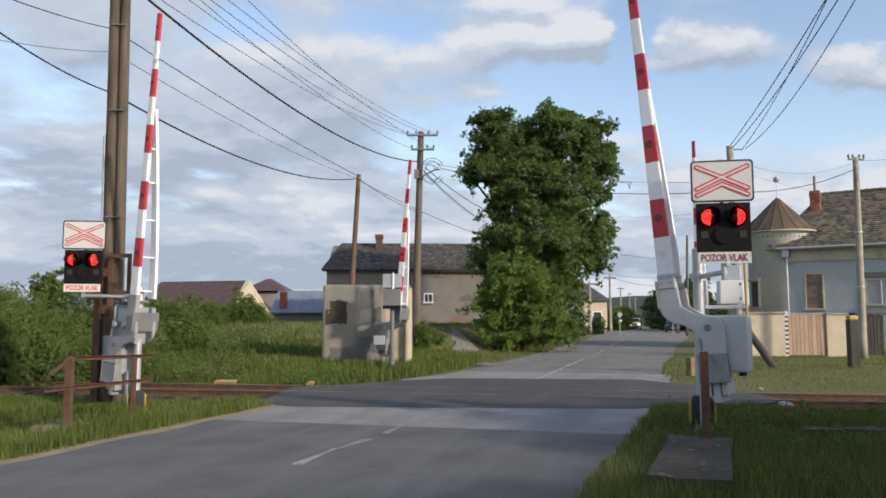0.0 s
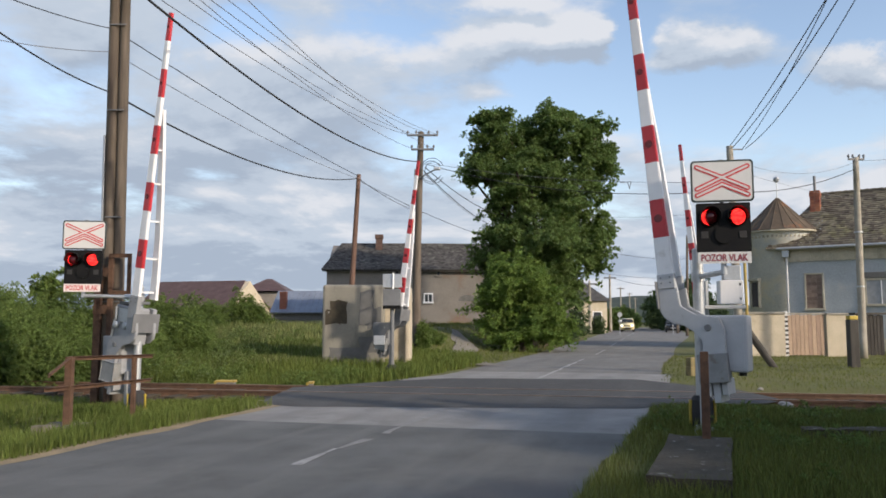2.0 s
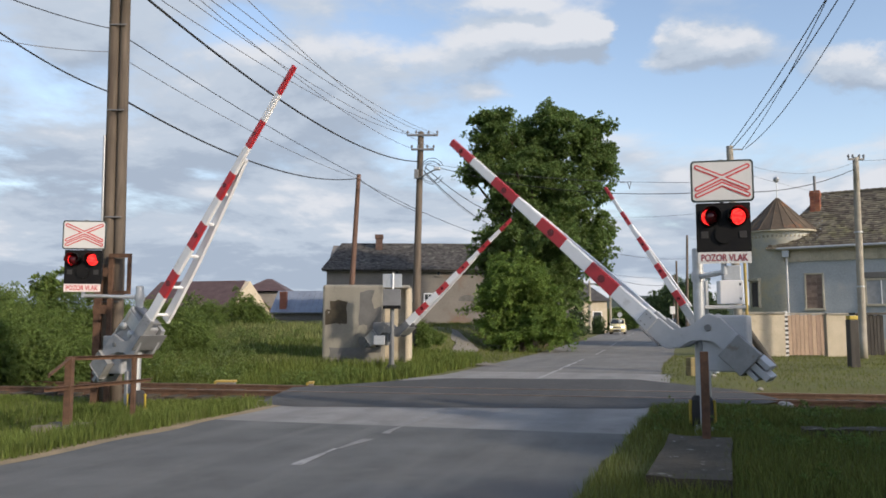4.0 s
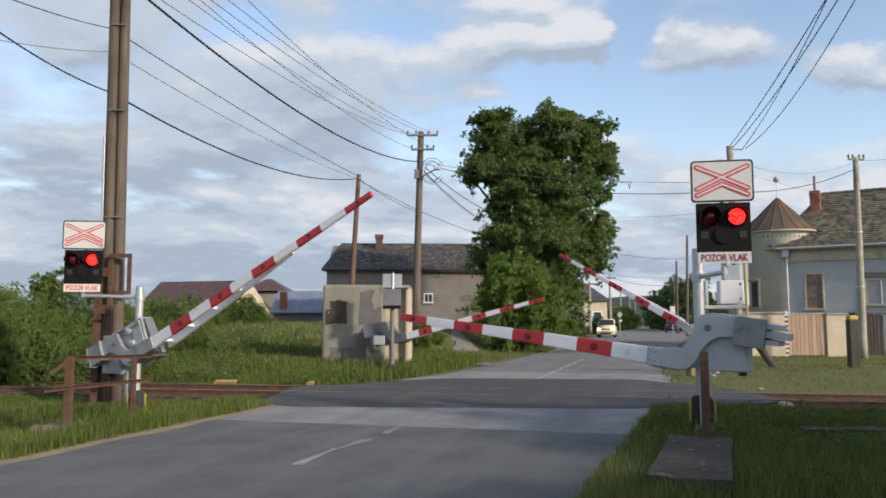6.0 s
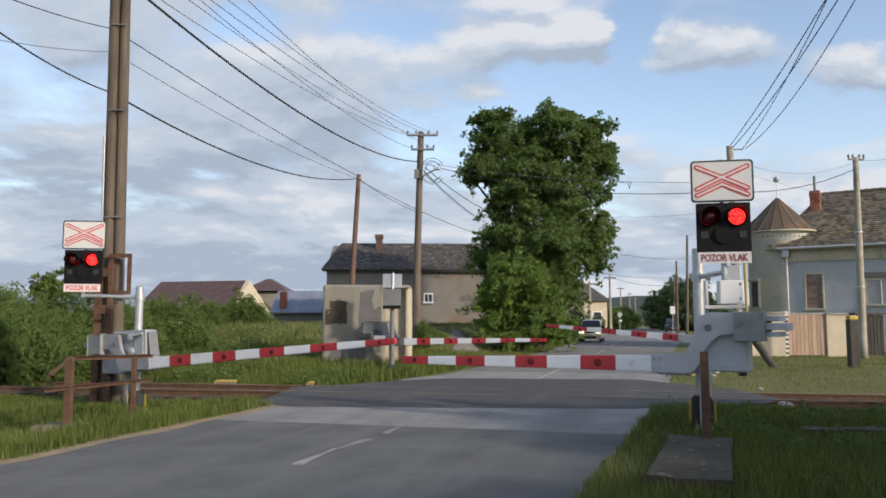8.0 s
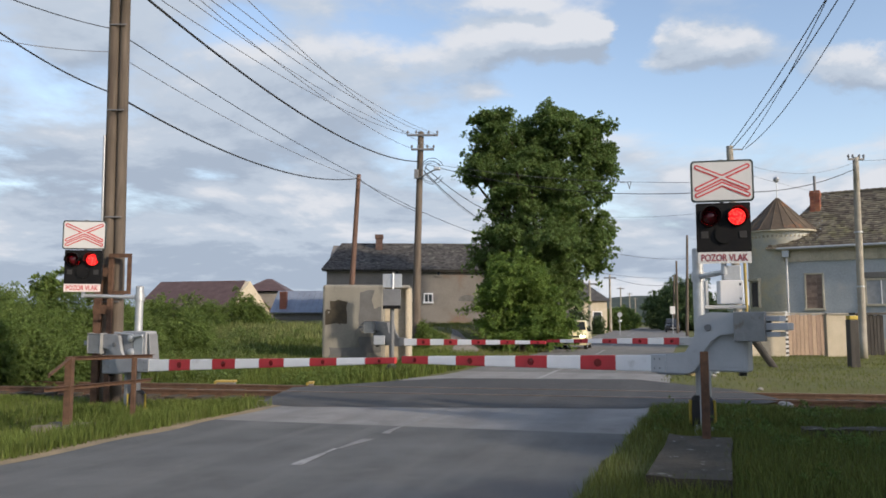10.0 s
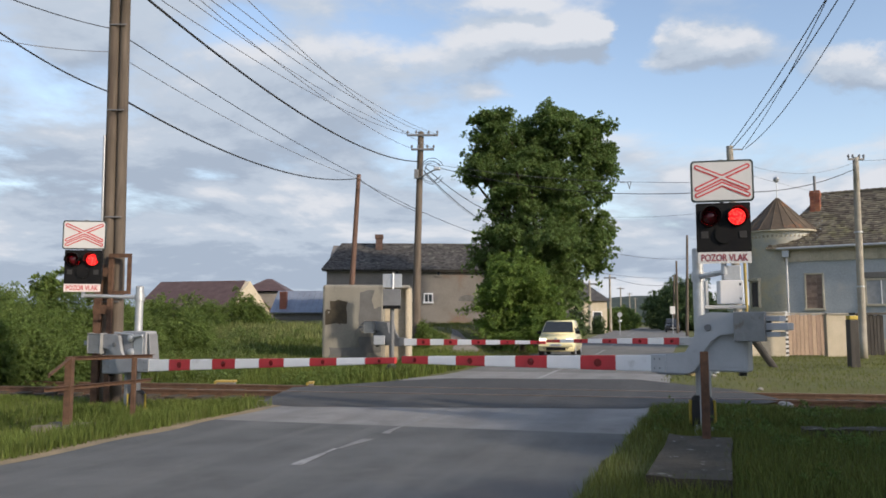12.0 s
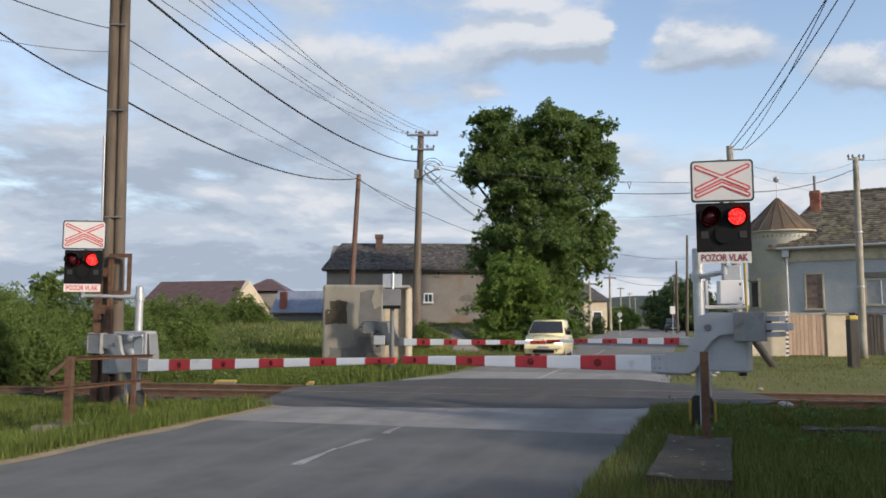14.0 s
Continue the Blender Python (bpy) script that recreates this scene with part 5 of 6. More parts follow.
def build_yard_wall():
    zt = 1.954
    a = thing("yard_wall", pose(0, 35.5, 0), "cream rendered yard wall with flaking plaster", "wall")
    xa, xb = 13.429, 15.297
    part("wall", bbox(xa, xb, 0, 0.35, -0.2, zt - 0.08, 0.02), CREAM, a)
    part("coping", bbox(xa - 0.05, xb, -0.06, 0.41, zt - 0.08, zt + 0.02, 0.02), CONCRETE, a)
    xc, xd = 17.139, 18.073
    part("wall", bbox(xc, xd, 0, 0.35, -0.2, zt - 0.12, 0.02), CREAM, a)
    part("coping", bbox(xc, xd + 0.05, -0.06, 0.41, zt - 0.12, zt - 0.03, 0.02), CONCRETE, a)
    g = thing("yard_gate", pose(xb + 0.15, 35.5 + 0.1, 0), "closed brown board gate between cream walls", "gate")
    w = xc - xb - 0.2
    n = 9
    for i in range(n):
        part("board", bbox(w * i / n, w * (i + 1) / n - 0.015, 0, 0.035, 0.05, zt - 0.14 + 0.02 * (i % 3)), GATE_WOOD, g)
    for z in (0.35, zt - 0.45):
        part("crossbar", bbox(0, w, 0.04, 0.09, z, z + 0.1), GATE_WOOD, g)
    part("top_rail", bbox(-0.05, w + 0.05, -0.03, 0.09, zt - 0.1, zt - 0.02), CONCRETE, g)
    p = part("gate_post", bbox(-0.17, -0.03, -0.1, 0.1, -0.1, zt + 0.05, 0.01), SIGN_WHITE, g, "post striped in pale and dark bands")
    for i in range(9):
        part("dark_band", bbox(-0.175, -0.025, -0.105, 0.105, 0.1 + 0.2 * i, 0.19 + 0.2 * i), BOARD_GREY, p)
    b = thing("board_shed", pose(19.0, 36.5, 0), "low shed of weathered grey boards", "shed")
    w = 1.25
    for i in range(8):
        part("board", bbox(w * i / 8, w * (i + 1) / 8 - 0.02, 0, 0.04, 0, 1.858 - 0.03 * (i % 2)), BOARD_GREY, b)
    part("side", bbox(0.01, w - 0.02, 0.045, 1.2, 0, 1.713), BOARD_GREY, b)
    part("roof_board", bbox(-0.1, w + 0.1, -0.12, 1.3, 1.858, 1.954), BOARD_GREY, b)
    s = thing("marker_post", pose(13.385, 26, 0), "thick dark wooden post with a yellow cap", "post")
    part("post", bbox(-0.15, 0.15, -0.15, 0.15, -0.2, 1.566, 0.03), BOARD_GREY, s)
    part("cap", bbox(-0.14, 0.14, -0.14, 0.14, 1.566, 1.695, 0.02), YELLOW, s, "yellow painted cap")


build_yard_wall()

# ---- poles ----


def build_big_pole():
    root = thing("utility_pole", pose(-6.546, 15.9, -0.35), "paired weathered wooden pole bolted to a rusty steel foot", "utility pole", "utility poles")
    z = 0.35
    for dx, r0, r1, d in ((-0.105, 0.125, 0.10, 0.0), (0.10, 0.12, 0.095, 0.03)):
        bm = bmesh.new()
        for i in range(10):
            a, b = i / 10, (i + 1) / 10
            tube(bm, (dx - 0.06 - 0.12 * a, d, 9.3 * a), (dx - 0.06 - 0.12 * b, d, 9.3 * b), r0 + (r1 - r0) * a, r0 + (r1 - r0) * b, 16, caps=i in (0, 9))
        bmesh.ops.remove_doubles(bm, verts=bm.verts, dist=0.0005)
        part("shaft", bm, POLE_WOOD, root, smooth=True)
    for h in (2.2, 3.9, 6.1, 7.9):
        part("bolt_strap", bbox(-0.22 - 0.013 * h, 0.12 - 0.013 * h, -0.125, -0.10, h, h + 0.025), GREY_DARK, root)
    part("conduit", btube((-0.32, -0.05, 2.4), (-0.36, -0.05, 5.6), 0.025), GALV, root, "pale cable conduit")
    fx = -6.579
    xs = [x - fx for x in (-6.954, -6.818, -6.647, -6.216)]
    foot = part("steel_foot", bbox(xs[0], xs[1], -0.2, -0.08, 0, 2.59 + z, 0.006), RUST, root, "rusty steel channel foot")
    part("channel", bbox(xs[2] - 0.03, xs[2] + 0.06, -0.24, -0.15, 0, 2.796 + z, 0.006), RUST, foot)
    for h in (2.351, 1.614):
        part("tie_plate", bbox(xs[0], xs[2], -0.22, -0.16, h + z, h + 0.18 + z), RUST, foot)
    bm = bbox(xs[2], xs[3], -0.27, -0.22, 2.727 + z, 2.807 + z)
    box(bm, xs[2], xs[3], -0.27, -0.22, 1.999 + z, 2.067 + z)
    box(bm, xs[3] - 0.07, xs[3], -0.27, -0.22, 2.067 + z, 2.727 + z)
    part("bracket_frame", bm, RUST, root, "empty rusty steel frame")


build_big_pole()


def insulator(parent, x, y, z):
    part("insulator", lathe(bmesh.new(), [(0.015, 0), (0.02, 0.05), (0.05, 0.06), (0.055, 0.1), (0.03, 0.17), (0.01, 0.18)], 10, pose(x, y, z)), GREY_DARK, parent)


def build_mid_pole():
    base, top = (-1.208, 34.0, 0.3), (-0.965, 34.0, 9.8)
    root = build_pole("utility_pole", base, top, 0.17, 0.13, POLE_WOOD, "tall wooden pole with two crossarms and tangled cables", group="utility poles")
    bx, by, bz = base
    tx = top[0] - bx
    part("stub", btube((0.12, 0.18, 0), (0.16, 0.16, 4.2), 0.12, 0.10), POLE_WOOD, root, "shorter pole bolted alongside")
    for h, a, b in ((9.624, -1.571, -0.218), (8.995, -1.378, -0.387)):
        z = h - bz
        arm = part("crossarm", bbox(a - bx, b - bx, -0.2, -0.1, z - 0.04, z + 0.04, 0.01), GREY_DARK, root)
        for f in (0.02, 0.3, 0.7, 0.98):
            insulator(arm, a - bx + f * (b - a), -0.15, z + 0.03)
    zl = 7.744 - bz
    lamp = part("street_lamp", btube((tx - 0.05, -0.15, zl), (-0.296 - bx, -0.6, 8.044 - bz), 0.035), GALV, root, "small street lamp on a short arm")
    part("lamp_head", bbox(-0.394 - bx, -0.123 - bx, -0.7, -0.5, 7.994 - bz, 8.119 - bz, 0.02), GALV, lamp)
    part("junction_box", bbox(tx - 0.28, tx - 0.1, -0.3, -0.12, zl - 0.05, zl + 0.35, 0.02), GREY_DARK, root)
    for i, (r, dx) in enumerate(((0.42, 0.45), (0.52, 0.5), (0.36, 0.55))):
        cu = bpy.data.curves.new("cable_loop", "CURVE")
        cu.dimensions, cu.bevel_depth = "3D", 0.012
        sp = cu.splines.new("POLY")
        sp.points.add(20)
        for k in range(21):
            a = radians(-150 + 300 * k / 20)
            sp.points[k].co = (tx + dx - r * math.cos(a), -0.2 - 0.05 * i, 8.019 - bz + 1.1 * r * math.sin(a), 1)
        cu.materials.append(WIRE)
        ob = new("cable_loop", cu)
        ob.parent = root
    return root


build_mid_pole()
build_pole("utility_pole", (-3.923, 33, 0.7), (-3.56, 33, 7.727), 0.13, 0.09, POLE_RED, "leaning red-brown wooden pole behind the hut", group="utility poles")


def build_concrete_pole(base, top, label, r0=0.16, r1=0.11, arm=0.0):
    root = build_pole("utility_pole", base, top, r0, r1, POLE_CONC, label, group="utility poles")
    d = Vector(top) - Vector(base)
    if arm:
        a = part("crossarm", bbox(d.x - arm, d.x + arm, -0.08, 0.0, d.z - 0.12, d.z - 0.04, 0.01), GREY_DARK, root)
        for f in (-0.95, -0.4, 0.4, 0.95):
            insulator(a, d.x + f * arm, -0.04, d.z - 0.05)
    for h in (0.35, 0.62):
        part("steel_band", btube(d * h, d * h + Vector((0, 0, 0.06)), r0 * 0.97 + 0.01), GALV, root)
    return root


build_concrete_pole((17.404, 33, 0.0), (17.479, 33, 8.455), "slender grey concrete pole with a small crossarm", 0.165, 0.115, arm=0.34)
cp = build_concrete_pole((10.073, 27, 0.0), (9.946, 27, 7.571), "grey concrete pole with a diagonal wooden strut")
part("strut", btube((0.2, 0.0, 1.304), (11.124 - 10.073, -0.3, -0.1), 0.13, 0.12), BOARD_GREY, cp, "leaning dark log strut")
part("yellow_pipe", btube((0.231, -0.15, 0), (0.193, -0.15, 3.576), 0.05), DULL_YELLOW, cp, "dull yellow pipe")
part("antenna_arm", bbox(-0.077 - 0.1, 0.309, -0.05, 0.0, 7.431, 7.471), GREY_DARK, cp)
build_pole("utility_pole", (22.707, 74, 0.2), (22.976, 74, 9.765), 0.15, 0.1, POLE_WOOD, "dark wooden pole beside the road", group="utility poles")
build_pole("utility_pole", (25.368, 86, 0.3), (25.449, 86, 8.331), 0.13, 0.1, POLE_WOOD, "dark wooden pole beside the road", group="utility poles")
build_pole("utility_pole", (28.49, 98, 0.4), (28.671, 98, 7.541), 0.13, 0.1, POLE_WOOD, "dark wooden pole beside the road", group="utility poles")
for x, y, zt in ((18.991, 90, 7.039), (14.07, 76, 5.618), (33.643, 150, 8.546), (44.755, 190, 9.095), (55.784, 230, 9.24)):
    p = build_pole("utility_pole", (x, y, 0.6), (x, y, zt), 0.16, 0.11, POLE_CONC, "distant street pole with a crossarm", group="utility poles")
    part("crossarm", bbox(-0.7, 0.7, -0.1, 0, zt - 1.0, zt - 0.85), GREY_DARK, p)


# ---- overhead cables ----
THIN = "thin bare wire strung between poles"
cable((-5.195, 11, 6.865), (-1.134, 34, 8.494), 0.75, 0.022)
cable((-6.862, 11, 5.932), (-6.862, 15.9, 6.17), 0.12, 0.014)
cable((-6.791, 15.9, 6.134), (-3.582, 33, 7.558), 0.62, 0.02)
cable((-6.634, 11, 6.227), (-6.916, 15.9, 7.526), 0.05, 0.009)
cable((-6.845, 15.9, 7.502), (-3.583, 33, 7.654), 0.12, 0.011, label=THIN)
cable((-7.193, 12, 5.878), (-6.884, 15.9, 7.02), 0.05, 0.007, WIRE_THIN, THIN)
cable((-6.825, 15.9, 7.008), (-3.439, 33, 7.509), 0.25, 0.008, WIRE_THIN, THIN)
cable((-5.487, 14, 7.544), (-1.583, 34, 9.699), 0.35, 0.008, WIRE_THIN, THIN)
cable((-5.022, 14, 7.597), (-1.262, 34, 9.699), 0.35, 0.008, WIRE_THIN, THIN)
cable((-4.763, 14, 7.597), (-1.383, 34, 9.07), 0.35, 0.008, WIRE_THIN, THIN)
cable((-4.607, 14, 7.597), (-0.544, 34, 9.699), 0.35, 0.008, WIRE_THIN, THIN)
cable((-4.275, 14, 7.597), (-0.247, 34, 9.699), 0.35, 0.008, WIRE_THIN, THIN)
cable((-3.86, 14, 7.597), (-0.42, 34, 9.07), 0.35, 0.008, WIRE_THIN, THIN)
cable((-3.51, 33, 7.509), (-1.201, 34, 6.304), 0.1, 0.012)
cable((-3.438, 33, 7.412), (2.277, 48, 6.861), 0.15, 0.012)
cable((-0.887, 34, 8.144), (2.72, 45, 7.106), 0.25, 0.018)
cable((-0.789, 34, 8.244), (3.113, 45, 7.694), 0.25, 0.018)
cable((-0.837, 34, 8.019), (2.139, 45, 7.367), 0.2, 0.010, WIRE_THIN, THIN)
cable((-0.789, 34, 8.394), (9.873, 27, 6.003), 0.55, 0.014)
SPAN = cable((-0.789, 34, 8.444), (9.923, 27, 6.319), 0.30, 0.008, WIRE_THIN, THIN)
cable((9.949, 27, 5.964), (17.431, 33, 7.969), 0.3, 0.016)
cable((9.977, 27, 6.755), (17.32, 33, 6.689), 0.1, 0.006, WIRE_THIN, THIN)
cable((9.989, 27, 7.113), (17.446, 33, 8.261), 0.5, 0.006, WIRE_THIN, THIN)
cable((17.497, 33, 8.334), (18.645, 30, 8.013), 0.1, 0.007, WIRE_THIN, THIN)
cable((9.967, 27, 7.591), (7.417, 14, 7.975), 0.12, 0.013)
cable((10.042, 27, 7.511), (7.656, 14, 7.975), 0.2, 0.013)
cable((10.353, 27, 7.431), (7.365, 14, 7.975), 0.25, 0.011)
cable((10.472, 27, 7.471), (7.811, 14, 7.759), 0.4, 0.011)
cable((9.31, 60, 7.836), (22.859, 74, 7.577), 0.5, 0.018)
cable((10.209, 66, 6.34), (25.397, 86, 6.481), 0.4, 0.016)
cable((18.987, 90, 6.846), (22.846, 74, 5.348), 0.6, 0.016)
cable((7.785, 50, 8.575), (9.85, 27, 5.334), 0.3, 0.006, WIRE_THIN, THIN)
cable((22.972, 74, 9.605), (9.87, 27, 4.784), 0.3, 0.010)


def build_wire_spacer(wire):
    part("spacer", tube(tube(tube(bmesh.new(), (-0.22, 0, -0.02), (0.2, 0, 0.0), 0.014), (0.2, 0, 0.0), (0.13, 0, -0.26), 0.014), (0.13, 0, -0.26), (0.06, 0, 0.0), 0.014), GREY_DARK, wire, "bent wire spacer", Matrix.Translation(wire.data.splines[0].points[17].co[:3]))


build_wire_spacer(SPAN)

# ---- distance ----


def build_far_house(x, y, z0, w, ze, zr, wall, roof_mat, label, rz=0.0):
    root = thing("house", pose(x, y, 0, 0, 0, rz), label, "house", "village houses along the road")
    part("wall", bbox(-w / 2, w / 2, 0, 7, z0, ze), wall, root)
    bm = bmesh.new()
    vs = [bm.verts.new(c) for c in ((-w / 2 - 0.4, -0.4, ze - 0.05), (w / 2 + 0.4, -0.4, ze - 0.05), (w / 2 + 0.4, 7.4, ze - 0.05), (-w / 2 - 0.4, 7.4, ze - 0.05), (-w * 0.12, 3.5, zr), (w * 0.12, 3.5, zr))]
    for f in ((0, 1, 5, 4), (1, 2, 5), (2, 3, 4, 5), (3, 0, 4), (3, 2, 1, 0)):
        bm.faces.new([vs[i] for i in f])
    part("roof", bm, roof_mat, root)
    for fx in (-0.25, 0.25):
        opening(root, fx * w, 0, z0 + (ze - z0) * 0.35, 0.9, 1.1, WHITE_PAINT, GLASS_DARK)
    return root


build_far_house(16.018, 88, 0.4, 4.526, 4.086, 6.473, CREAM, SLATE, "cream house with a grey hipped roof behind the tree", 8)
build_far_house(12.534, 80, 0.4, 2.786, 2.229, 3.337, CREAM, SLATE, "low cream outbuilding half hidden by shrubs", 8)


def build_street_fence():
    root = thing("street_fence", pose(*xy(62, -8.2), 0.25, 0, 0, -15.4), "pale low street fence with pickets along the verge", "fence")
    for i in range(26):
        part("picket", bbox(-0.04, 0.04, 1.2 * i - 0.3, 1.2 * i + 0.3, 0, 1.15 + 0.08 * (i % 2)), CREAM if i % 3 else GREY_DARK, root)
    part("plinth", bbox(-0.08, 0.08, -0.5, 31, -0.1, 0.35), CONCRETE, root)


build_street_fence()


def road_sign(px, y, zt, label, col, round_one=False):
    root = thing("road_sign", pose(px, y, road_z(y)), label, "road sign")
    part("post", btube((0, 0, 0), (0, 0, zt), 0.035), GALV, root)
    if round_one:
        part("disc", btube((0, -0.05, zt - 0.3), (0, -0.03, zt - 0.3), 0.24, seg=20), col, root)
        part("disc", btube((0, -0.05, zt - 1.0), (0, -0.03, zt - 0.85), 0.2, seg=20), col, root)
    else:
        part("board", bbox(-0.27, 0.27, -0.05, -0.03, zt - 0.8, zt, 0.01), col, root)


road_sign(17.359, 78, 2.3, "two round pale road signs on a post", GALV, True)
road_sign(24.309, 84, 2.9, "pale rectangular road sign on a post", SIGN_WHITE)


def build_hill():
    bm = bmesh.new()
    top, bot = [], []
    for i in range(81):
        x = -900 + 3000 * i / 80
        h = 46 + 22 * noise.noise(Vector((x * 0.004, 2, 0))) + 5 * noise.noise(Vector((x * 0.03, 5, 0)))
        h *= 0.35 + 0.65 * math.exp(-((x - 330) / 420) ** 2)
        bot.append(bm.verts.new((x, 1150, -20)))
        top.append((bm.verts.new((x, 1250, 0.55 * h)), bm.verts.new((x, 1400, h))))
    for i in range(80):
        bm.faces.new((bot[i], bot[i + 1], top[i + 1][0], top[i][0]))
        bm.faces.new((top[i][0], top[i + 1][0], top[i + 1][1], top[i][1]))
    tagged(part("backdrop", bm, HILL, None, smooth=True), "distant wooded hills beyond the village", "hills", kind="structure")


HILL = mat("wooded_hill", (0.045, 0.065, 0.05), (0.03, 0.045, 0.04), 0.95, scale=0.03, fine=0.25, bump=0.0)
build_hill()


def grove(name, spots, material, seed, label, kind_label="shrubs", size=0.3, count=2600, leaflets=4):
    """Shrubs, each a thing of its own."""
    for i, (x, y, w, h) in enumerate(spots):
        rnd = random.Random(seed + i)
        z = ground_z(x, y) - 0.1
        lobes = []
        for k in range(7):
            a = rnd.uniform(0, 6.28)
            r = rnd.uniform(0.1, 0.55) * w / 2
            hh = h * rnd.uniform(0.45, 0.92) if k else h * 0.85
            lobes.append(((r * math.cos(a), r * math.sin(a), hh * 0.55), (w * rnd.uniform(0.2, 0.33), w * rnd.uniform(0.2, 0.33), hh * 0.5)))
        build_tree((x, y, z), lobes, count, size, material, seed + i, 0.07 * h / 3, h * 0.5, label, "shrub", 6, leaflets, kind_label, 60 if y < 60 and w > 1.7 else 0)


# thicket beyond the rails, hedges in front of the barns
grove("shrub", [(-14.403, 24, 5.5, 2.8), (-12.494, 23.0, 4.2, 2.7), (-13.015, 26, 3.6, 2.75), (-10.532, 23.5, 4.0, 2.452 + 0.3),
                (-9.798, 21, 3.4, 1.847 + 0.2), (-11.428, 20.5, 3.4, 1.982 + 0.2), (-10.559, 25, 3.5, 2.199)],
      LEAF_BUSH, 40, "dense leafy green shrub beyond the rails", "thicket beyond the rails", 0.085, 17000)
grove("shrub", [(-10.296, 20.0, 2.6, 1.7), (-9.106, 20.2, 2.4, 1.5), (-11.319, 19.8, 2.6, 1.8)], LEAF_BUSH, 60, "low leafy green shrub beyond the rails", "thicket beyond the rails", 0.085, 9000)
build_tree((-12.301, 25, 0), [((0, 0, 2.3), (0.5, 0.5, 0.6)), ((0.2, 0, 2.75), (0.3, 0.3, 0.4)), ((-0.4, 0, 2.7), (0.28, 0.3, 0.3))], 420, 0.2, LEAF_BUSH, 71, 0.05, 2.5, "young walnut sapling above the thicket", leaflets=5)
grove("shrub", [(-12.9, 34, 3.2, 2.0), (-10.4, 30, 2.8, 2.55), (-12.6, 42, 2.6, 1.6), (-11.3, 46, 2.5, 2.3), (-11.7, 31, 2.4, 2.0), (-9.3, 28.5, 1.9, 1.7)],
      LEAF_BUSH, 80, "rounded green shrub in the rough meadow", "shrubs in the meadow", 0.12, 7500)
# by the tall pole and the far verge
grove("shrub", [(-0.8, 33.4, 0.7, 1.5), (-0.5, 37, 1.2, 0.8)], LEAF_BUSH, 100, "small shrub growing at the pole's foot", "roadside shrubs", 0.16, 900)
grove("shrub", [(9.875, 62, 2.6, 2.6), (11.746, 70, 3.0, 4.2), (8.575, 60, 2.0, 2.0), (15.887, 82, 2.0, 2.2)], LEAF_FAR, 120, "dark rounded shrub by the street", "roadside shrubs", 0.3, 900)
grove("shrub", [(24.528, 112, 5, 3.3), (26.6, 118, 5, 3.5), (28.6, 126, 5, 3.4), (31.0, 134, 5, 3.2), (33.2, 142, 5, 3.0), (22.258, 104, 4, 2.8)], LEAF_BUSH, 140, "distant hedge shrub along the road", "roadside shrubs", 0.55, 1500)
grove("shrub", [(32.332, 112, 8, 7.8), (31.65, 104, 7, 7.4), (34.841, 125, 6, 6.0), (32.068, 100, 9, 7.6)], LEAF_FAR, 160, "dark distant tree clump beyond the parked car", "far trees", 0.6, 2000)


# ---- chestnut tree ----
def lobe(x, z, r, h, dy=0.0):
    return (x, dy, z), (r, r, h)


def chestnut():
    bx = 5.593

    lobes = [lobe(-2.13, 12.43, 1.81, 1.40), lobe(1.63, 12.43, 2.14, 1.56), lobe(-0.16, 12.09, 1.48, 1.31, 0.6), lobe(-3.11, 10.56, 1.31, 1.15, -0.4), lobe(3.11, 10.90, 1.23, 1.31), lobe(-0.98, 9.89, 2.14, 1.81, -1.2), lobe(1.80, 9.21, 1.97, 1.97, -0.8),
             lobe(-1.96, 7.70, 1.15, 1.81), lobe(0.16, 6.87, 2.46, 2.14, -1.5), lobe(2.78, 6.87, 1.31, 1.97), lobe(3.83, 7.03, 0.82, 0.99), lobe(-1.80, 5.21, 1.48, 1.81, -0.8), lobe(1.35, 4.9, 1.6, 1.48, -0.8), lobe(0.33, 4.21, 1.97, 1.97, -1.0), lobe(-2.62, 3.55, 0.82, 1.48, -0.5), lobe(-2.75, 5.7, 1.0, 1.5, -0.3), lobe(3.2, 5.5, 0.95, 0.9),
             lobe(-3.8, 10.0, 0.5, 0.45), lobe(4.09, 11.75, 0.66, 0.49), lobe(-2.78, 13.46, 0.99, 0.57), lobe(0.98, 13.70, 1.31, 0.57), lobe(3.43, 13.11, 0.74, 0.57), lobe(-0.16, 10.22, 2.46, 3.29, 1.5)]
    lobes = [((c[0], c[1], c[2] - 0.35), tuple(0.84 * v for v in r)) for c, r in lobes]
    build_tree((bx, 46, 0.3), lobes, 62000, 0.175, LEAF, 9, 0.45, 4.5, "tall broad horse chestnut in full dark leaf", limbs=22, leaflets=6, twigs=460)
    b2 = 4.111

    build_tree((b2, 41, 0.2), [lobe(-0.29, 3.39, 1.54, 1.32), lobe(-0.87, 2.22, 1.24, 1.32), lobe(0.73, 2.07, 1.17, 1.32), lobe(0.00, 1.05, 1.76, 0.88), lobe(1.46, 1.34, 0.88, 0.88), lobe(-1.31, 1.20, 0.73, 0.88)], 20000, 0.14, LEAF_YOUNG, 21, 0.12, 1.4, "bushy young tree under the chestnut", "shrub", limbs=8, leaflets=5, group="roadside shrubs", twigs=160)


chestnut()


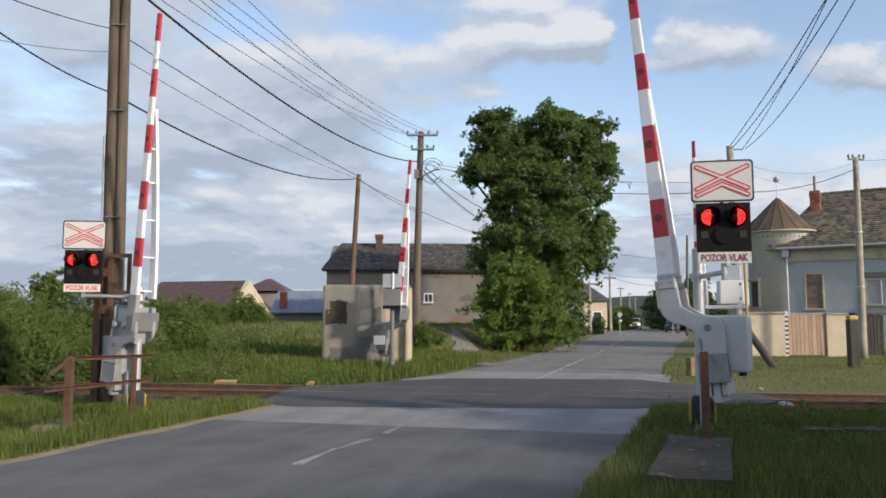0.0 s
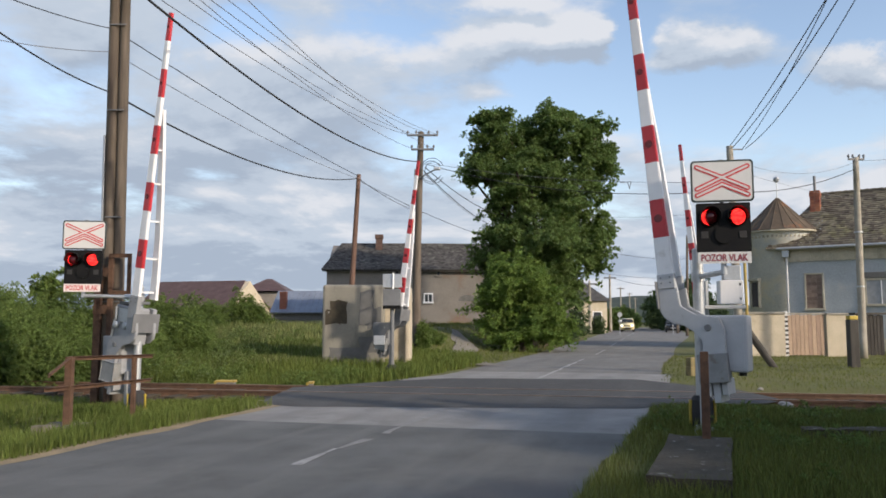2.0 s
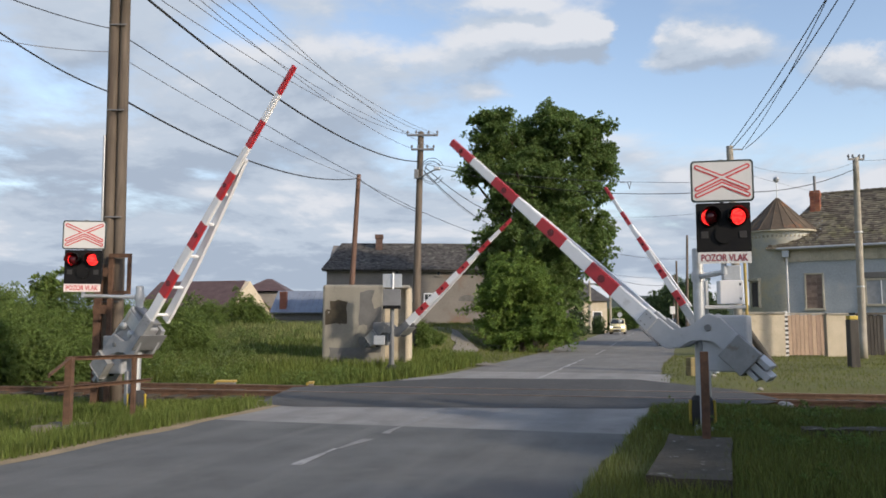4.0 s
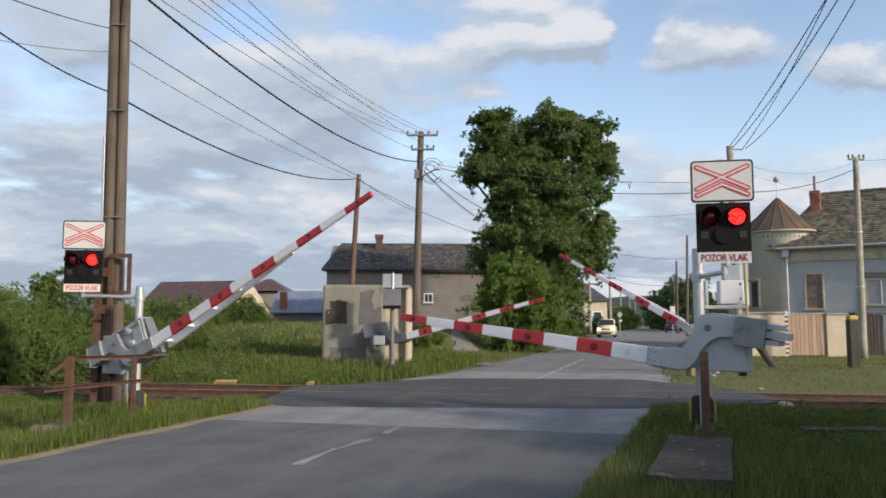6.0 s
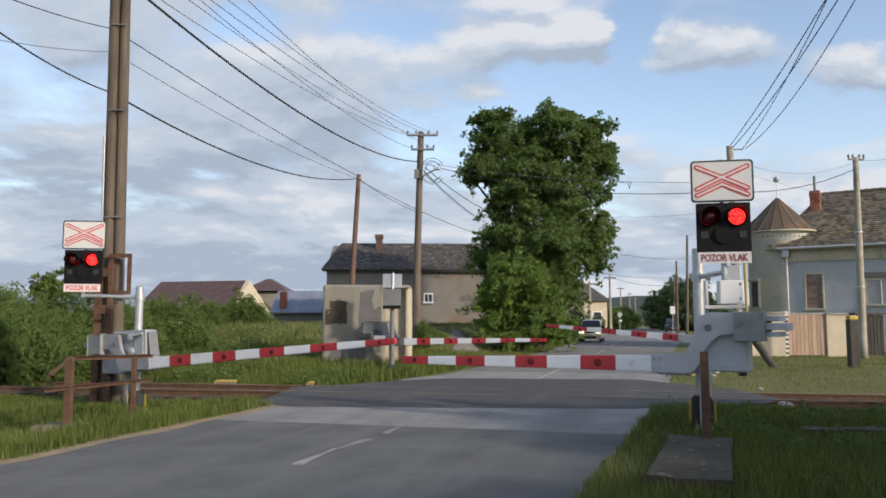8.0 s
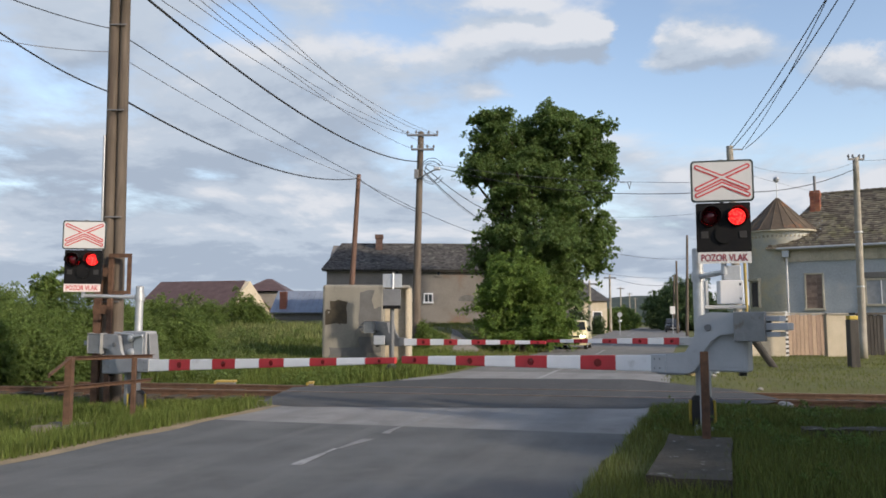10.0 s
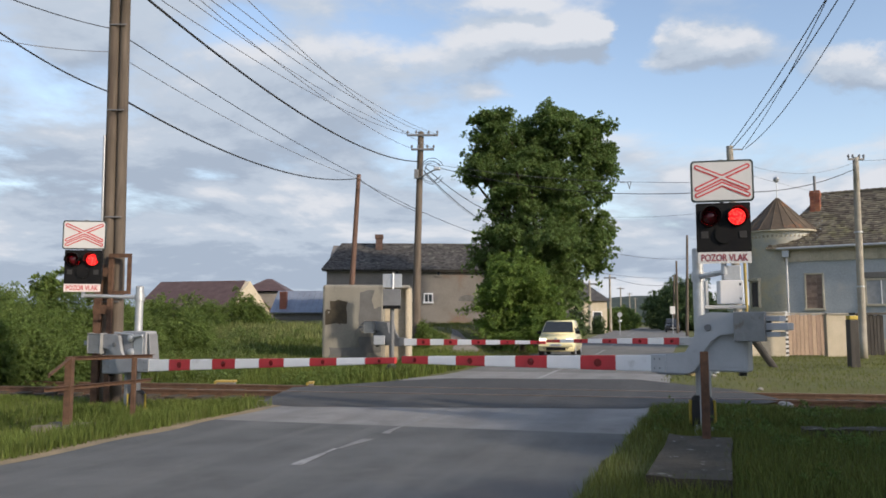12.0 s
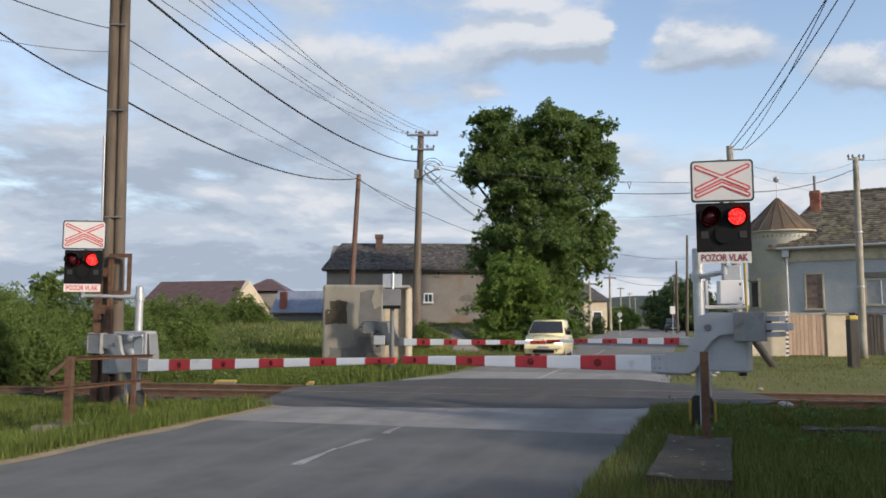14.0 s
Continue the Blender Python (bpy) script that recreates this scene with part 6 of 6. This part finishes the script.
def shade_trees():
    """Trees added out of view, behind and right of the camera, to shade the road's near end."""
    for i, (x, y, h, w) in enumerate(((10.5, -2.0, 4.7, 6.0), (12.0, 3.6, 4.6, 6.0), (16.5, 2.0, 5.5, 7.0))):
        rnd = random.Random(300 + i)
        lobes = [((rnd.uniform(-0.3, 0.3) * w, rnd.uniform(-0.3, 0.3) * w, h * rnd.uniform(0.35, 0.8)), (w * 0.34, w * 0.34, h * 0.2)) for k in range(9)]
        build_tree((x, y, 0), lobes, 2600, 0.9, LEAF, 300 + i, 0.4, h * 0.5, "unseen leafy tree added to shade the near road", leaflets=5, group="shade trees")


shade_trees()


# ---- grass ----
def grass(name, count, x0, x1, y0, y1, h0, h1, material, keep, seed, label, clump=0.0, width=0.0026):
    rng = np.random.default_rng(seed)
    vs, fs = [], []
    for x, y, a, h, l, q in zip(rng.uniform(x0, x1, count), y0 + (y1 - y0) * rng.random(count) ** 1.25, rng.uniform(0, 6.28, count), rng.uniform(h0, h1, count), rng.uniform(0.1, 0.6, count), rng.random(count)):
        if not keep(x, y):
            continue
        m = 0.5 + 0.5 * noise.noise(Vector((x * 0.8, y * 0.8, seed)))
        if clump and m < clump * q:
            continue
        h *= (0.6 + 0.8 * m) * (0.25 + 0.75 * ease(abs(y - track_y(x)), 1.2, 3.2))
        z = ground_z(x, y) - 0.01
        w = width * (1 + y / 14)
        dx, dy = math.cos(a), math.sin(a)
        k = len(vs)
        vs += [(x - dy * w, y + dx * w, z), (x + dy * w, y - dx * w, z), (x + dx * l * h * 0.35 + dy * w * 0.7, y + dy * l * h * 0.35 - dx * w * 0.7, z + h * 0.6), (x + dx * l * h * 0.35 - dy * w * 0.7, y + dy * l * h * 0.35 + dx * w * 0.7, z + h * 0.6), (x + dx * l * h, y + dy * l * h, z + h)]
        fs += [(k, k + 1, k + 2, k + 3), (k + 3, k + 2, k + 4)]
    return tagged(new(name, from_arrays(name, vs, fs, material)), label, "grass", kind="stuff")


def by_footing(x, y):
    return -5.655 - 0.5 < x < -5.655 + 0.5 and 10.6 < y < 12.3


def off_road(x, y, gap=0.0):
    s, n = sn(x, y)
    if road_left(s) - gap < n < road_right(s) + gap:
        return False
    d = y - track_y(x)
    if abs(d) < 1.25 and not (x < -4.5 or x > 7.5):
        return False
    if -3.4 < x < 6.35 and DECK_NEAR(x) - 0.05 < y < DECK_FAR(x) + 0.05:
        return False
    return abs(d) > (2.2 if x > 5.9 else 1.15)


def on_slab(x, y):
    u, v = Vector((x - 2.46, y - 7.85)).x, y - 7.85
    c, s = math.cos(radians(20)), math.sin(radians(20))
    a, b = u * c - v * s, u * s + v * c
    return -0.30 < a < 0.28 and -1.15 < b < 1.32


grass("grass", 225000, -13, -2.2, 7.2, 17.6, 0.04, 0.25, GRASS_LUSH, lambda x, y: off_road(x, y, 0.12) and y < track_y(x) - 0.95 and not by_footing(x, y), 1, "rough green verge grass", 0.7)
grass("grass", 180000, 0.4, 9.5, 4.6, 14.6, 0.04, 0.2, GRASS, lambda x, y: off_road(x, y, 0.03) and not on_slab(x, y), 2, "rough green verge grass", 0.6)
grass("meadow_grass", 120000, -17, 1.4, 17.5, 34, 0.12, 0.42, GRASS_LUSH, lambda x, y: off_road(x, y, 0.3) and abs(x + 1.6) + abs(y - 24.0) > 1.0, 3, "tall unmown meadow grass", 0.8, 0.005)
grass("meadow_grass", 60000, -22, -2, 25, 46, 0.15, 0.42, GRASS_DRY, lambda x, y: sn(x, y)[1] < -9.5, 4, "tall seeding meadow grass", 0.9, 0.006)
grass("lawn_grass", 32000, 5.5, 24, 16, 36, 0.03, 0.11, LAWN, lambda x, y: off_road(x, y, 0.05), 5, "short worn lawn grass", 0.5)
grass("grass", 22000, -3, 12, 26, 60, 0.06, 0.22, GRASS, lambda x, y: off_road(x, y, 0.1) and sn(x, y)[1] < -5, 6, "roadside grass under the trees", 0.6)


grass("dry_grass", 26000, 0.4, 5.0, 4.8, 13.2, 0.03, 0.15, GRASS_DRY, lambda x, y: off_road(x, y, 0.02) and not on_slab(x, y) and sn(x, y)[1] < road_right(sn(x, y)[0]) + 0.9, 7, "yellowing thin grass along the asphalt edge", 0.5)
grass("dry_grass", 24000, -12, -2.4, 7.2, 15.5, 0.03, 0.17, GRASS_DRY, lambda x, y: off_road(x, y, 0.08) and not by_footing(x, y), 8, "yellowing thin grass along the asphalt edge", 0.9)


def build_path():
    """Trodden path from the road to the farmhouse."""
    bm = bmesh.new()
    pts = [(1.7, 27.2), (1.0, 29.0), (0.5, 31.5), (0.9, 35.0), (1.2, 39.0), (0.2, 44.0)]
    rows = []
    for x, y in pts:
        rows.append((bm.verts.new((x - 0.55, y, ground_z(x - 0.55, y) + 0.05)), bm.verts.new((x + 0.55, y, ground_z(x + 0.55, y) + 0.05))))
    for a, b in zip(rows, rows[1:]):
        bm.faces.new((a[0], a[1], b[1], b[0]))
    tagged(part("pavement", bm, GRAVEL_PALE, None), "pale trodden gravel path to the farmhouse", "path", kind="structure")


GRAVEL_PALE = mat("pale_gravel", (0.26, 0.235, 0.20), (0.20, 0.18, 0.155), 0.95, scale=2, fine=30, bump=0.5)
build_path()
ribbon("verge_dirt", 3, 13.0, 0.25, lambda s: road_left(s) - 0.26, lambda s: road_left(s) + 0.06, 0.004, DIRT, None, cols=1)
tagged(bpy.data.objects["verge_dirt"], "strip of dry dirt along the road edge", "dirt", kind="structure")


# ---- stones and weeds ----
def stone(x, y, r, seed):
    bm = bmesh.new()
    bmesh.ops.create_icosphere(bm, subdivisions=2, radius=r)
    for v in bm.verts:
        v.co += 0.35 * r * noise.noise_vector(v.co * (1.2 / r) + Vector((seed, 0, 0)))
        v.co.z *= 0.55
    tagged(part("stone", bm, STONE, None, "", pose(x, y, max(ground_z(x, y), 0.0) + r * 0.25)), "pale broken stone lying beside the rails", "stone", "stones beside the rails")


STONE = mat("pale_stone", (0.42, 0.40, 0.37), (0.33, 0.31, 0.285), 0.9, scale=8, fine=40, bump=0.4)
for k, (x, y, _) in enumerate(((6.873, 17.334, 0), (5.962, 14.063, 0), (5.926, 13.775, 0), (5.006, 13.147, 0), (7.229, 21.402, 0))):
    stone(x, y, 0.06 + 0.02 * (k % 3), k)


def weeds():
    rnd = random.Random(12)
    spots = []
    while len(spots) < 84:
        x, y = (rnd.uniform(-11, -4) if len(spots) < 22 else rnd.uniform(2.4, 8.5)), rnd.uniform(6.0, 15)
        if off_road(x, y, 0.25) and not on_slab(x, y) and abs(y - track_y(x)) > 2.7 and (x < -4.2 or x > 2.6):
            spots.append((x, y))
    lobes = []
    for x, y in spots:
        h, z = rnd.uniform(0.10, 0.30), ground_z(x, y) - 0.02
        lobes.append(((x, y, z + h * 0.5), (0.18, 0.18, h * 0.5)))
    while len(lobes) < 240:
        x, y = rnd.uniform(-17, -2.2), rnd.uniform(19.5, 36)
        if off_road(x, y, 0.6) and abs(y - track_y(x)) > 1.8 and not (-4.4 < x < 0 and y > 22.5):
            h, z = rnd.uniform(0.2, 0.75), ground_z(x, y) - 0.03
            lobes.append(((x, y, z + h * 0.45), (0.32, 0.32, h * 0.5)))
    ob = new("weeds", foliage_mesh("weeds", lobes, 24000, 0.075, LEAF_BUSH, 500, 4))
    tagged(ob, "broad-leaved green weeds in the verge grass", "weeds", kind="stuff")


weeds()


def tall_weeds():
    """Upright leafy stems of nettles and goldenrod in the rough ground beyond the rails."""
    rng = np.random.default_rng(77)
    vs, fs = [], []
    for x, y, q in zip(rng.uniform(-18, -4.5, 5200), rng.uniform(19.6, 40, 5200), rng.random(5200)):
        m = 0.5 + 0.5 * noise.noise(Vector((x * 0.45, y * 0.45, 3)))
        if not off_road(x, y, 0.8) or abs(y - track_y(x)) < 2.0 or m < 0.35 + 0.45 * q or (x > -5.2 and y > 22) or x > -5.0 - 0.16 * (y - 19.6):
            continue
        h, z = rng.uniform(0.5, 1.15) * (0.6 + 0.6 * m), ground_z(x, y) - 0.03
        lx, ly = rng.normal(scale=0.12, size=2)
        k = len(vs)
        vs += [(x - 0.006, y, z), (x + 0.006, y, z), (x + lx * h, y + ly * h, z + h)]
        fs.append((k, k + 1, k + 2))
        for i in range(15):
            f = 0.2 + 0.8 * i / 14
            a = 2.4 * i + 6 * q
            ln = 0.17 * (1.15 - 0.75 * f) * rng.uniform(0.7, 1.3)
            c = Vector((x + lx * h * f, y + ly * h * f, z + h * f))
            d = Vector((math.cos(a), math.sin(a), rng.uniform(-0.5, 0.35)))
            w = Vector((-math.sin(a), math.cos(a), 0)) * ln * 0.2
            k = len(vs)
            vs += [c, c + d * ln * 0.5 + w, c + d * ln, c + d * ln * 0.5 - w]
            fs.append((k, k + 1, k + 2, k + 3))
    tagged(new("tall_weeds", from_arrays("tall_weeds", vs, fs, WEED)), "tall leafy weeds standing in the rough meadow", "weeds", kind="stuff")


WEED = mat("weed_leaf", (0.165, 0.21, 0.062), (0.115, 0.165, 0.045), 0.6, scale=0.4, fine=3, bump=0, vary=0.4, island=True, through_light=0.3, shine=0.15)
tall_weeds()


# ---- cars ----
def loft(name, sections, material, parent, label=""):
    """Rings of equal length, (x, z) at a given y, joined into a body."""
    bm = bmesh.new()
    rings = [[bm.verts.new((x, y, z)) for x, z in ring] for y, ring in sections]
    n = len(rings[0])
    for a, b in zip(rings, rings[1:]):
        for i in range(n):
            bm.faces.new((a[i], a[(i + 1) % n], b[(i + 1) % n], b[i]))
    bm.faces.new(rings[0][::-1])
    bm.faces.new(rings[-1])
    bmesh.ops.recalc_face_normals(bm, faces=bm.faces)
    bmesh.ops.bevel(bm, geom=[e for e in bm.edges if e.calc_face_angle(0) > 0.5], offset=0.035, segments=3, affect="EDGES")
    return part(name, bm, material, parent, label, smooth=True)


def build_car(m, paint, lamps_lit, label):
    root = thing("car", m, label, "car")
    K = 1.0  # breadth

    def sec(w, z0, z1):
        w *= K
        return [(-w, z0), (w, z0), (w * 1.02, (z0 + z1) / 2), (w * 0.97, z1), (-w * 0.97, z1), (-w * 1.02, (z0 + z1) / 2)]

    body = loft("body", [(0.0, sec(0.70, 0.32, 0.60)), (0.10, sec(0.76, 0.24, 0.80)), (0.45, sec(0.79, 0.22, 0.92)), (0.85, sec(0.79, 0.22, 1.00)), (3.3, sec(0.79, 0.22, 0.98)), (3.5, sec(0.74, 0.30, 0.9))], paint, root)

    def cab(w0, w1, z):
        w0, w1 = w0 * K, w1 * K
        return [(-w0, 0.95), (w0, 0.95), (w1, z), (-w1, z)]

    cabin = loft("cabin", [(0.80, cab(0.76, 0.74, 1.0)), (1.45, cab(0.76, 0.62, 1.55)), (1.9, cab(0.76, 0.62, 1.60)), (3.0, cab(0.76, 0.61, 1.58)), (3.42, cab(0.74, 0.60, 1.15))], paint, root)
    # windscreen and side glass lie just outside the shell
    bm = bmesh.new()
    bm.faces.new([bm.verts.new(c) for c in ((-0.69, 0.83, 1.08), (0.69, 0.83, 1.08), (0.585, 1.36, 1.53), (-0.585, 1.36, 1.53))])
    ws = part("windscreen", bm, GLASS_DARK, cabin, "dark reflecting windscreen")
    ws.modifiers.new("thick", "SOLIDIFY").thickness = 0.03
    for sg in (-1, 1):
        for y0, y1 in ((1.28, 2.05), (2.12, 2.95)):
            bm = bmesh.new()
            bm.faces.new([bm.verts.new(c) for c in ((sg * 0.765 * K, y0 - 0.15, 1.02), (sg * 0.765 * K, y1, 1.02), (sg * 0.63 * K, y1 - 0.05, 1.44), (sg * 0.63 * K, y0 + 0.18, 1.44))])
            g = part("side_window", bm, GLASS_DARK, cabin)
            g.modifiers.new("thick", "SOLIDIFY").thickness = 0.03
        hl = part("headlight", bbox(sg * 0.58 - 0.14, sg * 0.58 + 0.14, -0.01, 0.2, 0.63, 0.80, 0.04), LAMP_LIT if lamps_lit else GLASS_DARK, root, "lit headlight" if lamps_lit else "dark headlight")
        part("fog_lamp", btube((sg * 0.5, 0.0, 0.40), (sg * 0.5, 0.06, 0.40), 0.06, seg=14), GLASS_DARK, body)
        part("mirror", bbox(sg * 0.87 - 0.09, sg * 0.87 + 0.09, 1.0, 1.1, 0.98, 1.13, 0.03), BLACK, root)
    part("grille", bbox(-0.4, 0.4, -0.012, 0.05, 0.66, 0.74, 0.01), BLACK, body)
    part("air_intake", bbox(-0.42, 0.42, -0.015, 0.10, 0.28, 0.42, 0.01), BLACK, body)
    part("bumper", bbox(-0.76, 0.76, -0.04, 0.12, 0.44, 0.60, 0.035), paint, root)
    plate = part("number_plate", bbox(-0.26, 0.26, -0.055, -0.035, 0.46, 0.57, 0.006), SIGN_WHITE, root, "white plate with a dark bar")
    part("bar", bbox(-0.2, 0.2, -0.058, -0.055, 0.49, 0.54), GREY_DARK, plate)
    part("badge", btube((0, -0.02, 0.78), (0, 0.04, 0.78), 0.05, seg=14), GALV, body)
    for sg in (-1, 1):
        for y in (0.62, 2.9):
            wh = part("wheel", btube((-0.09, 0, 0), (0.09, 0, 0), 0.285, seg=24), RUBBER, root, "", pose(sg * 0.70, y, 0.285))
            part("rim", btube((sg * 0.085, 0, 0), (sg * 0.1, 0, 0), 0.18, seg=18), GALV, wh)
    return root


LAMP_LIT = mat("lit_headlamp", (1.0, 0.95, 0.8), (0.95, 0.9, 0.75), 0.3, bump=0, emit=1.6)
CAR_PALE = mat("pale_yellow_car_paint", (0.82, 0.73, 0.42), (0.80, 0.71, 0.41), 0.3, bump=0, coat=0.6, grit=0.01)
CAR_DARK = mat("black_car_paint", (0.02, 0.022, 0.026), (0.018, 0.02, 0.024), 0.25, bump=0, coat=0.6, grit=0.01)
CAR = build_car(pose(*(3.865, 31, 0.198)[:2], 0, 0, 0, -15.4), CAR_PALE, True, "pale yellow small hatchback driving with lit headlamps")
WHEELS = [(o, tuple(o.matrix_basis.translation)) for o in CAR.children if o.name.startswith("wheel")]
build_car(pose(26.0, 90, road_z(92), 0, 0, -15.4), CAR_DARK, False, "black hatchback parked at the road's edge")

CAR_PATH = [(0, 26.515, 110), (1.5, 23.042, 98.5), (3, 19.785, 87.5), (4.2, 17.297, 79.5), (5.5, 15.026, 72), (6.5, 13.087, 65.5), (7.5, 11.201, 59), (8.1, 10.09, 55), (9.3, 8.072, 47.5), (10.5, 6.414, 41), (11, 5.816, 38.4), (11.5, 5.302, 36.2), (12, 4.896, 34.6), (12.5, 4.56, 33.4), (13, 4.298, 32.5), (13.5, 4.081, 31.8), (14, 3.939, 31.3)]


def flash_rows(place, phase):
    """The drum makes half a turn at each change; the two lamps take uneven turns."""
    ang = 90 + 180 * phase
    rows = [(0.0, pose(*place, 0, 0, ang))]
    changes = sorted([0.673 * k for k in range(1, 21)] + [0.31 + 0.673 * k for k in range(21)])
    rows += [(0.03, pose(*place, 0, 0, ang + 45)), (0.06, pose(*place, 0, 0, ang + 90))]
    ang += 90
    for t in changes:
        if t > 13.9:
            break
        rows += [(t - 0.06, pose(*place, 0, 0, ang)), (t - 0.03, pose(*place, 0, 0, ang + 45)), (t, pose(*place, 0, 0, ang + 90)),
                 (t + 0.03, pose(*place, 0, 0, ang + 135)), (t + 0.06, pose(*place, 0, 0, ang + 180))]
        ang += 180
    rows.append((14.0, pose(*place, 0, 0, ang)))
    return rows


def motions():
    beams = ((BAR_R, [(0, 85.3), (1.95, 85.3), (2.5, 76.6), (3, 64.4), (3.2, 59.8), (5.3, 17.7), (5.5, 13.9), (6, 8.1), (6.5, 4.3), (7, 1.3), (7.5, 0.2), (8, 0), (14.0, 0.0)]),
             (BAR_L, [(0, 83.2), (1.6, 83.2), (2, 80.3), (2.5, 73.1), (3, 62.8), (3.2, 59.9), (5.3, 31.8), (5.5, 29.4), (6, 23.5), (6.5, 17.2), (7, 11.7), (7.5, 6.5), (8, 2.6), (8.5, 0), (14.0, 0.0)]),
             (BAR_FL, [(0, 84.6), (1.6, 84.6), (2.4, 73.4), (3, 58.7), (3.2, 54.5), (5.3, 23.1), (5.5, 20.3), (6, 13.3), (6.5, 7.7), (7, 4.3), (7.5, 2.0), (8, 0.8), (8.7, 0), (14.0, 0.0)]),
             (BAR_FR, [(0, 90.2), (1.6, 90.2), (2, 85.9), (2.5, 78.3), (3, 71.7), (3.2, 69.0), (5.3, 39.4), (5.5, 36.6), (6, 30.2), (6.5, 24.0), (7, 17.8), (7.5, 11.4), (8, 5.3), (8.2, 3.1), (8.7, 0), (14.0, 0.0)]))
    for (root, arm, hp), rows in beams:
        walk(arm, [(t, pose(0, 0, hp, 0, -a, 0)) for t, a in rows])
    for root, rotors in (SIG_R, SIG_L):
        for i, (drum, place) in enumerate(rotors):
            walk(drum, flash_rows(place, 1 - i))
    walk(CAR, [(t, pose(x, y, road_z(sn(x, y)[0]) + 0.01, 0, 0, -15.4)) for t, x, y in CAR_PATH])
    # the wheels roll as far as the car drives
    run = [0.0]
    for (_, xa, ya), (_, xb, yb) in zip(CAR_PATH, CAR_PATH[1:]):
        run.append(run[-1] + math.hypot(xb - xa, yb - ya))
    stamps = [0.04 * i for i in range(351)]
    turned = [math.degrees(d / 0.285) for d in np.interp(stamps, [p[0] for p in CAR_PATH], run)]
    for wheel, place in WHEELS:
        walk(wheel, [(t, pose(*place, a, 0, 0)) for t, a in zip(stamps, turned)])


motions()
